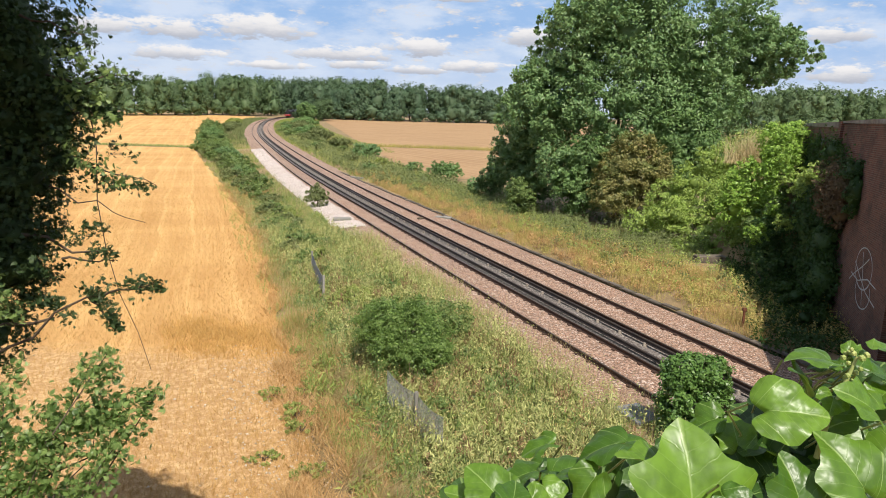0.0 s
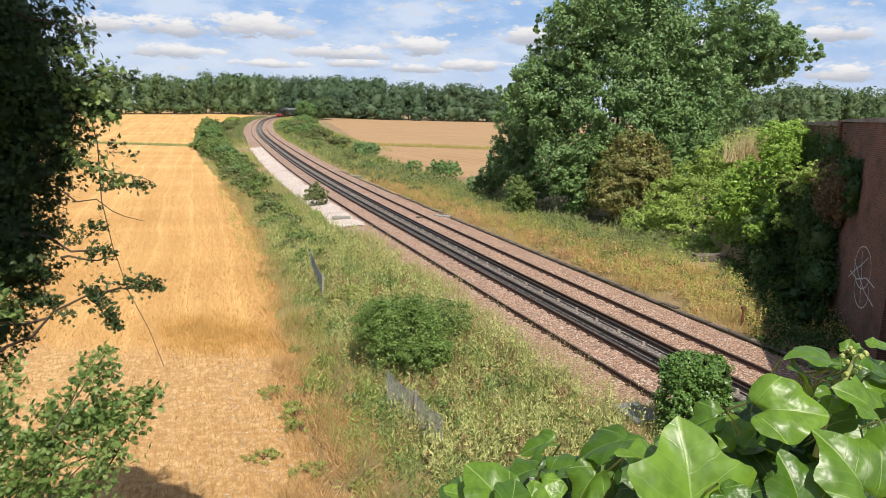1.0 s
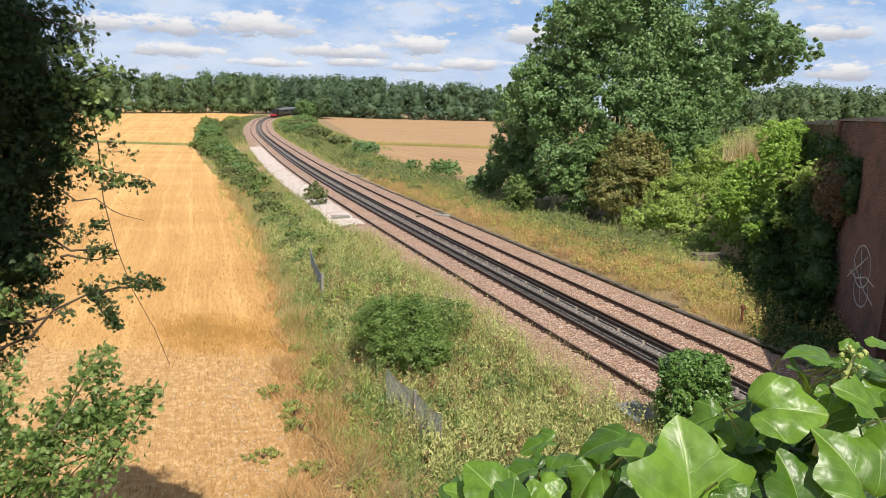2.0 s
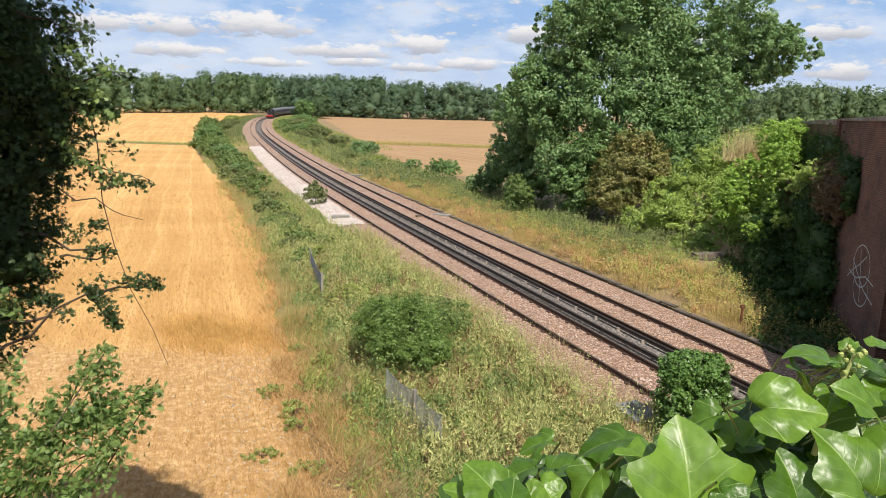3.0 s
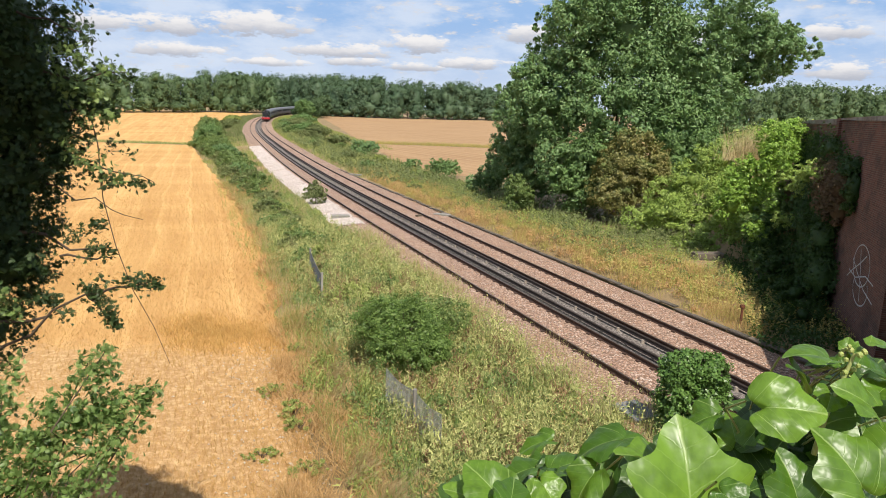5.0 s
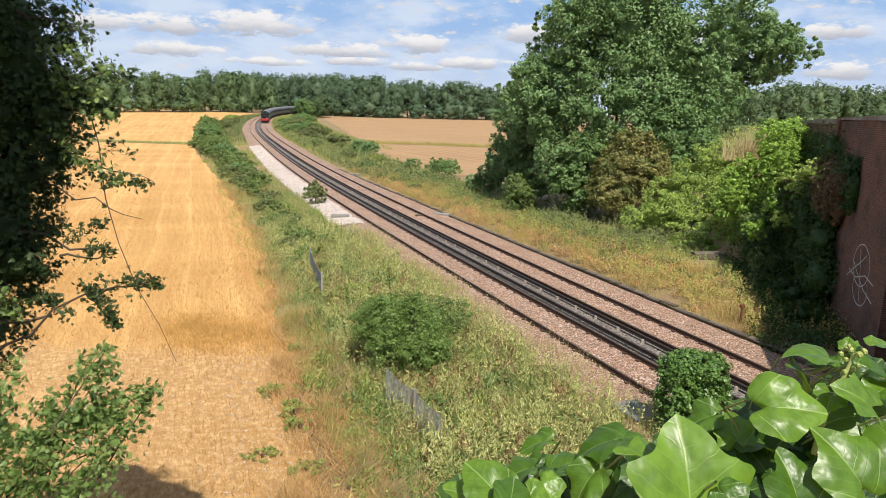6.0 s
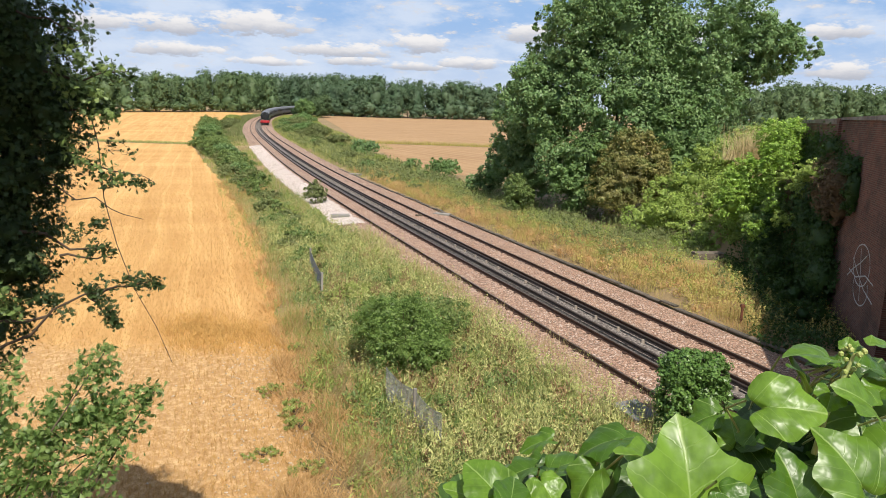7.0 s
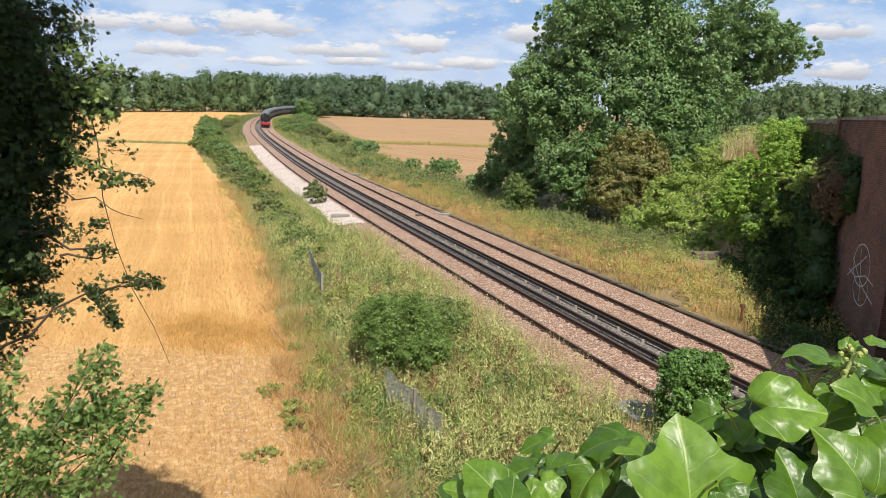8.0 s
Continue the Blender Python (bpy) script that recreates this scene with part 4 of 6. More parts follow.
def build_big_trees():
    rng = np.random.default_rng(21)
    r = lambda x, y: (x, y, float(ground_z(x, y)))
    o = r(14.2, 56)
    blobs = mass([(14, 56, 14.2, 5.4, 5, 4.8), (18.5, 56.5, 14.6, 4.2, 4.5, 4.2), (10.2, 56, 12.4, 3.4, 4, 3.6), (14, 55.5, 9, 6, 4.5, 4.8), (8.6, 56, 8.6, 3.4, 3.5, 3.6), (19.2, 56, 9.3, 4.4, 4, 4.4), (11, 55.5, 4.6, 4.4, 3.0, 4.2), (15, 56, 18, 4, 4, 3), (10.4, 56, 14.2, 2.9, 3.2, 2.9)], o, rng, 8, 0.46, 0.92)
    tree("broadleaf_tree", "tall dense dark-green broadleaf tree on the railway bank", "tree", o, [(0, 0, 4), (-3, 0, 8.5), (0, 0.5, 12), (3.5, 1, 11), (-1.5, -2, 10), (1.5, -2, 9)],
         blobs, F_OAK, 0.95, 34, 0.25, 31, 0.2, 0.5, low=-1.1, inner=0.85)
    o = r(22.5, 58)
    blobs = mass([(23.6, 57.5, 13.8, 3.2, 3.5, 3.2), (25.9, 57, 13.2, 2.8, 2.6, 2.5), (28.0, 57, 12.7, 1.7, 1.7, 1.3), (21.2, 58, 10, 3.6, 4, 4.2), (25.2, 57.5, 11.6, 2.2, 2.2, 1.2), (21.5, 58.5, 6, 3.2, 3, 4)], o, rng, 8, 0.46, 0.9)
    tree("broadleaf_tree", "tall broadleaf tree with a long overhanging bough", "tree", o, [(0, 0, 4.5), (-2, 0, 10), (2, 0, 12)],
         blobs, F_OAK, 1.1, 34, 0.25, 32, 0.2, 0.45, low=-1.1, inner=0.85)
    o = r(6.9, 60)
    blobs = mass([(7.2, 60, 8.2, 2.9, 3, 3.2), (5.9, 60, 5.8, 2.2, 2.6, 3.0), (8.2, 59.5, 11.4, 2.4, 2.4, 2.2), (6.6, 60, 9.6, 1.9, 2.2, 2.0), (6.6, 59.5, 3.0, 2.3, 2.4, 2.9), (9.3, 58.5, 3.5, 2.6, 2.2, 3.2)], o, rng, 8, 0.46, 0.9)
    tree("broadleaf_tree", "lower dark broadleaf tree at the edge of the copse", "tree", o, [(0, 0, 2), (-1, 0, 6), (1.2, 0, 7)], blobs, F_OAK, 1.3, 32, 0.25, 33, 0.19, 0.25, low=-1.1, inner=0.85)
    o = r(10.7, 52.8)
    blobs = mass([(10.7, 52.8, 4.6, 1.9, 1.8, 2.4), (10.2, 52.6, 2.4, 2.0, 1.8, 2.2), (12.0, 53, 2.4, 2.0, 1.8, 2.2)], o, rng)
    tree("sapling_tree", "mid-green young ash growing under the tall trees", "tree", o, [(0, 0, 1.4), (-0.7, 0, 4), (0.8, 0, 4.4)], blobs, F_ASH, 2.2, 28, 0.22, 34, 0.2, 0.14, low=-1.1)
    o = r(13.5, 50.0)
    blobs = mass([(13.6, 50, 4.5, 2.5, 2.1, 2.3), (12.8, 50, 2.6, 2.4, 2.0, 2.2), (14.8, 50, 2.9, 2.2, 1.8, 2.3)], o, rng)
    tree("hawthorn_tree", "browning hawthorn tree heavy with berries", "tree", o, [(0, 0, 1.2), (-0.8, 0, 3), (0.9, 0, 3.4)], blobs, F_BROWN, 2.6, 30, 0.18, 35, 0.2, 0.12, low=-1.1)
    o = r(18.2, 52.5)
    blobs = mass([(18.0, 52.5, 6.4, 2.5, 2.3, 2.5), (16.9, 52.5, 7.6, 1.4, 1.5, 1.6), (19.6, 52.5, 4.6, 2.5, 2.2, 2.6), (17.2, 52, 3.4, 2.3, 2.0, 2.3)], o, rng)
    tree("sapling_tree", "bushy pale-green tree in front of the tall trees", "tree", o, [(0, 0, 1.6), (-1, 0, 4.5), (1.4, 0, 4.8)], blobs, F_ASH, 2.0, 28, 0.22, 36, 0.2, 0.18, low=-1.1)
    blobs = lumpy((0, 0, 1.6), (1.4, 1.3, 1.75), 7, rng, 0.7, 0.35) + [(0.1, 0, 2.7, 0.5, 0.5, 0.7), (-0.5, 0, 2.4, 0.4, 0.4, 0.7)]
    tree("willow_shrub", "upright grey-green shrub standing before the dark trees", "shrub", r(5.7, 53.6), [(0, 0, 0.5), (0, 0, 2), (0.5, 0, 1.8)], blobs, F_HAW, 6, 34, 0.16, 37, 0.22, 0.06, slim=0.45, low=-1.1)
    blobs = lumpy((0, 0, 1.5), (2.0, 1.8, 1.9), 7, rng)
    tree("thorn_shrub", "dark thorn shrub at the foot of the copse", "shrub", r(4.2, 65), [(0, 0, 0.5), (0.3, 0, 1.6), (-0.5, 0, 1.4)], blobs, F_OAK, 2.6, 34, 0.2, 38, 0.22, 0.07, low=-1.1)


def bush(name, label, x, y, rx, ry, h, mat, seed, leaf=0.12, dens=3.0, per=34, cat="bush", group="", slim=0.6, n=8, core=0.36):
    rng = np.random.default_rng(seed)
    z = float(ground_z(x, y))
    blobs = lumpy((0, 0, h * 0.42), (rx, ry, h * 0.58), n, rng, 0.72, 0.4)
    return tree(name, label, cat, (x, y, z), [(0, 0, h * 0.25), (rx * 0.3, 0, h * 0.7), (-rx * 0.35, 0.1, h * 0.6), (0, -ry * 0.3, h * 0.75)], blobs, mat, dens, per, leaf, seed, 0.24, 0.05, group, -0.8, slim, core=core)


def build_bushes():
    # right-hand bank by the wing wall
    rng = np.random.default_rng(50)

    def heap(name, label, root, blobs, mat, seed, leaf=0.145, dens=2.4, per=30):
        o = (*root, float(ground_z(*root)))
        tree(name, label, "bush", o, [(0, 0, 0.4), (0.6, 0, 1.6), (-0.6, 0, 1.4)], mass(blobs, o, rng, 6), mat, dens, per, leaf, seed, 0.22, 0.05, low=-1.1)

    heap("bramble_bush", "sunlit yellow-green bramble mound beside the wing wall", (16.0, 44.0), [(16.5, 39.9, 0.6, 1.5, 1.2, 1.0), (15.2, 40.6, 0.2, 1.5, 1.2, 0.8), (15.2, 44, 1.6, 2.2, 1.6, 1.5), (13.4, 45, 0.9, 1.9, 1.5, 1.2), (17.2, 43.6, 2.2, 1.9, 1.6, 1.7), (16.4, 42.4, 0.9, 2.0, 1.2, 1.2)], F_BRAMBLE, 51)
    heap("bramble_bush", "pale bramble and grass heap climbing the bank", (17.6, 46.0), [(17.0, 46, 3.6, 2.0, 1.6, 1.5), (18.6, 46, 5.0, 1.8, 1.6, 1.5), (15.4, 46.5, 2.5, 1.7, 1.5, 1.4), (20.4, 47, 5.5, 1.9, 1.6, 1.6), (22.2, 47.5, 6.2, 1.8, 1.6, 1.5), (24.0, 48, 6.4, 1.8, 1.6, 1.3)], F_BRAMBLE, 52)
    heap("bramble_bush", "low bramble on the yellow grass of the bank", (19.0, 41.4), [(18.6, 41.6, 1.0, 1.7, 1.3, 1.4), (20.0, 41.0, 1.2, 1.4, 1.2, 1.4), (17.4, 40.6, 0.5, 1.4, 1.1, 1.0), (19.0, 42.6, 2.4, 1.6, 1.3, 1.4), (17.8, 43.2, 3.2, 1.5, 1.3, 1.3), (17.6, 38.9, 1.0, 1.2, 1.0, 1.2), (17.0, 39.8, 1.6, 1.3, 1.0, 1.2), (18.2, 39.4, 2.0, 1.2, 1.0, 1.2)], F_BRAMBLE, 53)
    heap("climber_bush", "bright green climber heaped up beside the wall", (17.4, 37.6), [(18.2, 37.4, 6.5, 1.3, 1.2, 1.35), (17.6, 37.2, 5.2, 1.45, 1.3, 1.4), (16.5, 37.4, 4.4, 1.35, 1.2, 1.3), (17.0, 37.0, 3.4, 1.4, 1.2, 1.2), (18.4, 37.2, 7.3, 0.7, 0.7, 0.75), (18.8, 37.0, 6.6, 0.8, 0.8, 1.0), (16.0, 37.2, 3.0, 1.3, 1.1, 1.1)], F_BRIGHT, 54, 0.13, 4.0, 34)
    heap("climber_bush", "bright green climber stems leaning out before the wall", (17.0, 34.6), [(17.3, 34.6, 6.0, 0.6, 0.6, 0.8), (17.0, 34.0, 5.2, 0.4, 0.5, 0.4), (15.6, 33.2, 2.3, 0.7, 0.6, 0.55), (16.4, 34.0, 3.4, 0.45, 0.5, 0.45)], F_BRIGHT, 55, 0.11, 6.0, 26)
    heap("shaded_shrub", "dark shrub in the shadow of the bridge wall", (17.0, 34.4), [(17.2, 35.4, 2.0, 1.3, 1.5, 2.0), (17.9, 37.5, 3.4, 1.2, 1.5, 2.4), (16.2, 32.4, 0.9, 1.2, 1.4, 1.1)], F_HAW, 57)
    heap("climber_bush", "pale flowering climber sprays leaning out from the wall", (16.9, 33.0), [(16.7, 32.4, 5.0, 0.7, 0.7, 0.6), (16.3, 30.6, 5.6, 0.6, 0.7, 0.6), (16.0, 29.2, 5.5, 0.45, 0.5, 0.45), (16.3, 31.2, 4.6, 0.5, 0.6, 0.4), (15.7, 31.2, 3.2, 0.45, 0.5, 0.4)], F_BRAMBLE, 56, 0.11, 6.0, 24)
    # Thicket added in shade-toned leaves to deepen the wall's shadow.
    heap("shaded_shrub", "thicket toned dark for the shadow of the bridge wall", (15.2, 31.5), [(15.8, 31.6, 0.9, 1.1, 1.5, 1.1), (15.1, 29.6, 0.4, 0.8, 1.1, 0.7), (15.0, 28.0, 0.5, 0.9, 1.2, 0.9), (16.2, 33.6, 1.8, 1.1, 1.3, 1.6), (14.2, 25.6, 0.3, 0.7, 1.0, 0.7)], F_IVY_SHADE, 60)
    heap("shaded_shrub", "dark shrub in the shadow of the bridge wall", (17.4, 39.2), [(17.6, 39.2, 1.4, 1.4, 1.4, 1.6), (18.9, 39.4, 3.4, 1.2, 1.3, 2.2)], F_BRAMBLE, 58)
    bush("shaded_shrub", "low shrub toned dark for the shadow of the bridge wall", 14.9, 29.3, 1.0, 1.2, 0.9, F_IVY_SHADE, 59, 0.11, 3.0, 30)
    # ivy hanging on the wing wall, its leaf colour lowered for the shade
    rng = np.random.default_rng(60)
    iv = thing("wall_ivy", "ivy hanging in curtains on the brick wing wall, toned dark for shade", "ivy")
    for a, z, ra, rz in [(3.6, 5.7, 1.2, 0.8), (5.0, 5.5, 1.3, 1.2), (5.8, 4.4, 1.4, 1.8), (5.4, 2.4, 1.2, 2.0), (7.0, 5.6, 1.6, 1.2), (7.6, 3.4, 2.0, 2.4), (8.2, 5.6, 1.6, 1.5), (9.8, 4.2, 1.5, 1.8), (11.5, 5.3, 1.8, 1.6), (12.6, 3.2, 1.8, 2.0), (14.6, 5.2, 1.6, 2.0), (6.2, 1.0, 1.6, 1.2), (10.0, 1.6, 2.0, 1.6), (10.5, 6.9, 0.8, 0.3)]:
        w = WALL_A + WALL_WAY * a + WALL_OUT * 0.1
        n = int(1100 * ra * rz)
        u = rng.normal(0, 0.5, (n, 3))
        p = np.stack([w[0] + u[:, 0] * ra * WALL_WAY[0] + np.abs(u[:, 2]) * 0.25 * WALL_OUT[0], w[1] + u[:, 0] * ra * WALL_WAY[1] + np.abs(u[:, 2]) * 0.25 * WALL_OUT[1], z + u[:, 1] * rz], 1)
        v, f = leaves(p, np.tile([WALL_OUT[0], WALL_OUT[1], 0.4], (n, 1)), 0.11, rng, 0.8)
        tagged(part("curtain", mesh_of("curtain", v, f, F_IVY_SHADE), None, iv), kind="stuff")
    # a bulging mass of half-dead ivy that hangs off the wall
    def on_wall(a, z, out, ra, rz):
        w = WALL_A + WALL_WAY * a + WALL_OUT * out
        return (w[0], w[1], z, ra * 0.7, ra, rz)

    for mat, blobs, lab in ((F_DEAD, [on_wall(3.3, 5.2, 0.25, 1.0, 0.9), on_wall(4.3, 4.9, 0.3, 1.0, 1.1), on_wall(5.2, 5.6, 0.3, 0.9, 0.8), on_wall(3.8, 4.3, 0.2, 0.8, 0.7)], "brown half-dead ivy"),
                            (F_IVY_SHADE, [on_wall(2.6, 6.0, 0.2, 0.6, 0.5), on_wall(2.2, 5.2, 0.15, 0.5, 0.9), on_wall(5.6, 4.2, 0.4, 1.0, 1.2), on_wall(5.0, 2.6, 0.4, 1.0, 1.6), on_wall(4.0, 1.2, 0.5, 1.1, 1.3), on_wall(6.6, 3.0, 0.6, 1.2, 2.2), on_wall(6.4, 6.6, 0.2, 0.6, 0.5)], "green ivy toned dark for shade")):
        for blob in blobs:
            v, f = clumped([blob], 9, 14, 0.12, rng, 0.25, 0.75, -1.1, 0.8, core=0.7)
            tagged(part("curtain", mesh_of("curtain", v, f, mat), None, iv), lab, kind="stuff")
    # nettles and ivy on the ground in the bridge's shade, coloured dark to deepen it
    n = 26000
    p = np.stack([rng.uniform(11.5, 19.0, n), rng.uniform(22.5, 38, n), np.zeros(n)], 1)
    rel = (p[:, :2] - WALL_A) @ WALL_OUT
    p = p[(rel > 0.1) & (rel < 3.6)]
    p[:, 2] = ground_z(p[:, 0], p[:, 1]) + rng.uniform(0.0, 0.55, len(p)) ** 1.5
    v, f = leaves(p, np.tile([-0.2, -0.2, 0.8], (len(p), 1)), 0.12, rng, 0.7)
    tagged(new("shade_undergrowth", mesh_of("shade_undergrowth", v, f, F_IVY_SHADE)), "ivy and nettles below the wall, leaf colour toned dark for shade", "undergrowth", kind="stuff")
    # right-hand verge, going away
    bush("verge_bush", "rounded green bush on the far verge", 0.0, 80.5, 2.3, 2.0, 2.5, F_ASH, 61, 0.2, 2.2, 30)
    bush("verge_bush", "small green bush on the far verge", -4.2, 88.5, 1.4, 1.4, 1.7, F_ASH, 62, 0.2, 2.2, 30)
    bush("verge_bush", "dark round bush on the verge", -14.0, 115.5, 3.0, 2.2, 2.9, F_OAK, 63, 0.26, 1.6, 30)
    bush("verge_bush", "dry pale bush on the verge", -21.5, 136, 2.6, 2.2, 2.6, F_SCRUB, 64, 0.28, 1.5, 28)
    bush("verge_bush", "small green bush on the far verge", -9.2, 98, 1.6, 1.4, 1.4, F_GRASS, 65, 0.22, 2.0, 28)
    bush("verge_bush", "grey-green bush on the verge", -31, 163, 3.6, 3.0, 3.6, F_SCRUB, 66, 0.32, 1.2, 28)
    bush("verge_bush", "grey-green bush on the verge", -37.5, 186, 4.0, 3.0, 3.4, F_ASH, 67, 0.34, 1.2, 28)
    bush("verge_bush", "green bush on the inside of the bend", -48, 222, 4.2, 4.0, 3.6, F_SCRUB, 68, 0.4, 1.0, 28)
    bush("verge_bush", "green bush on the inside of the bend", -55, 262, 5.0, 4.5, 3.6, F_ASH, 69, 0.45, 0.9, 28)
    bush("verge_tree", "broad tree beside the line at the edge of the wood", -65.5, 318, 5.0, 5.0, 9.5, F_ASH, 70, 0.6, 0.6, 30, "tree")
    bush("verge_tree", "broad tree beside the line at the edge of the wood", -58.5, 322, 5.5, 5.0, 11.5, F_WOODS, 71, 0.6, 0.6, 30, "tree")
    bush("verge_tree", "low thicket beside the line at the edge of the wood", -70.0, 322, 3.6, 4.0, 5.2, F_WOODS_D, 72, 0.6, 0.7, 30, "tree")
    # hedge between field and line
    hedge = [(-8.6, 39.5, 1.0, 0.9, 1.3, F_HAW), (-7.3, 34.6, 0.9, 0.9, 1.2, F_HAW), (-11.2, 47.0, 1.0, 1.2, 1.1, F_SCRUB), (-13.5, 52.0, 1.2, 1.4, 1.4, F_HAW), (-15.2, 58.0, 1.2, 1.4, 1.2, F_SCRUB), (-18.3, 66.5, 1.5, 1.4, 2.0, F_HAW),
             (-20.5, 72, 1.4, 1.6, 1.5, F_SCRUB), (-23.8, 79, 1.8, 2.0, 1.7, F_OAK), (-26.4, 86, 1.8, 2.2, 2.0, F_HAW), (-29.4, 93, 2.0, 2.5, 2.3, F_HAW), (-33.0, 101, 2.2, 2.6, 2.6, F_OAK), (-36.5, 109, 2.4, 3, 3.2, F_HAW),
             (-40.5, 119, 2.5, 3, 3.8, F_HAW), (-44.8, 129, 2.8, 3, 4.5, F_ASH), (-47.5, 138, 3.0, 3, 5.0, F_HAW), (-52, 150, 3.0, 4, 5.2, F_HAW), (-56.5, 163, 3.2, 4, 5.0, F_BROWN), (-60, 178, 2.6, 4, 3.0, F_SCRUB), (-67, 205, 2.6, 6, 2.6, F_SCRUB), (-74, 235, 3, 7, 2.4, F_SCRUB), (-84, 270, 3, 7, 2.4, F_GRASS)]
    for k, (x, y, rx, ry, h, m) in enumerate(hedge):
        bush("hedge_bush", "green hedgerow bush between the stubble and the line" if m is not F_SCRUB else "grey-green weedy bush between the stubble and the line", x, y, rx, ry, h, m, 80 + k, 0.085 + 0.0012 * y, 2.2 if y < 60 else 1.2, 38, "bush", "hedgerow bushes")
    rng = np.random.default_rng(120)
    for k in range(30):
        y = 36 + 98 * (k + rng.uniform(0, 0.8)) / 30
        x = float(np.interp(y, EDGE_Y, EDGE_X)) + rng.uniform(1.2, 3.6)
        m = (F_SCRUB, F_HAW, F_SCRUB, F_HAW)[k % 4]
        g = 0.5 + y / 95
        bush("hedge_bush", "green hedgerow bush between the stubble and the line" if m is F_HAW else "grey-green weedy bush between the stubble and the line", x, y, g * rng.uniform(0.8, 1.3), g * 1.3, g * rng.uniform(0.9, 1.5), m, 130 + k, 0.08 + 0.0011 * y, 2.2 if y < 60 else 1.3, 34, "bush", "hedgerow bushes")
    for k in range(30):
        q = 48 + 200 * (k / 30) ** 1.2
        p = on_line(np.array(q), rng.uniform(6.8, 12.5))
        m = (F_SCRUB, F_ASH, F_SCRUB, F_HAW)[k % 4]
        g = 0.5 + q / 130
        bush("verge_bush", "low green scrub bush on the far verge", float(p[0]), float(p[1]), g * rng.uniform(0.9, 1.6), g * 1.4, g * rng.uniform(0.6, 1.2), m, 170 + k, 0.11 + 0.0016 * q, 1.4 if q < 90 else 0.7, 20, "bush", "verge bushes")
    for k in range(32):
        q = -3 + 46 * ((k + rng.uniform(0, 0.9)) / 32) ** 1.1
        p = on_line(np.array(q), rng.uniform(-9.2, -5.8))
        m = (F_HAW, F_HAW, F_GRASS)[k % 3]
        bush("bank_shrub", "low scrubby green shrub on the rough bank", float(p[0]), float(p[1]), rng.uniform(0.5, 1.2), rng.uniform(0.5, 1.2), rng.uniform(0.5, 1.25), m, 330 + k, 0.065 + 0.0014 * q, 4.5, 24, "shrub", "shrubs on the bank")
    bush("lone_bush", "pale leafy bush growing beside the fresh stone", -10.6, 55.4, 1.0, 0.9, 2.1, F_SCRUB, 110, 0.11, 7.0, 28)
    # near bush by the fence
    bush("hawthorn_bush", "dense dark-green bush beside the wire fence", -1.15, 20.6, 1.6, 1.45, 3.0, F_BUSH, 111, 0.07, 10.0, 36, n=18, core=0.0)
    bush("hawthorn_bush", "lower part of a dense green bush by the fence", -0.55, 19.6, 1.05, 0.9, 1.9, F_BUSH, 112, 0.068, 10.0, 36, n=10, core=0.0)
    bush("hawthorn_bush", "paler leafy bush growing behind the dense green bush", -0.35, 22.4, 1.4, 1.2, 2.2, F_HAW, 114, 0.075, 7.0, 30, n=12, core=0.0)
    # ivy-covered post
    rng = np.random.default_rng(113)
    iv = thing("ivy_post", "stout post wholly covered in glossy green ivy beside the track", "ivy-covered post", at=(6.35, 15.9, float(ground_z(6.35, 15.9)) - 0.18))
    part("post", drum_bm(0.16, 0.14, 2.4, pose(0, 0, 1.2), 10), M_WOODPOST, iv)
    blobs = [(0.38, 0, 2.0, 0.45, 0.5, 0.5), (-0.36, 0, 2.05, 0.45, 0.5, 0.5), (0, 0, 2.1, 0.5, 0.45, 0.45), (0.35, 0, 1.2, 0.55, 0.55, 0.8), (-0.35, 0, 1.2, 0.5, 0.55, 0.8), (0.2, 0, 0.4, 0.75, 0.6, 0.7), (-0.25, 0, 0.4, 0.6, 0.6, 0.7)]
    v, f = clumped(blobs, 36, 26, 0.075, rng, 0.2, 0.85, -0.95, 0.85)
    part("foliage", mesh_of("foliage", v, f, F_IVYLIT), None, iv)


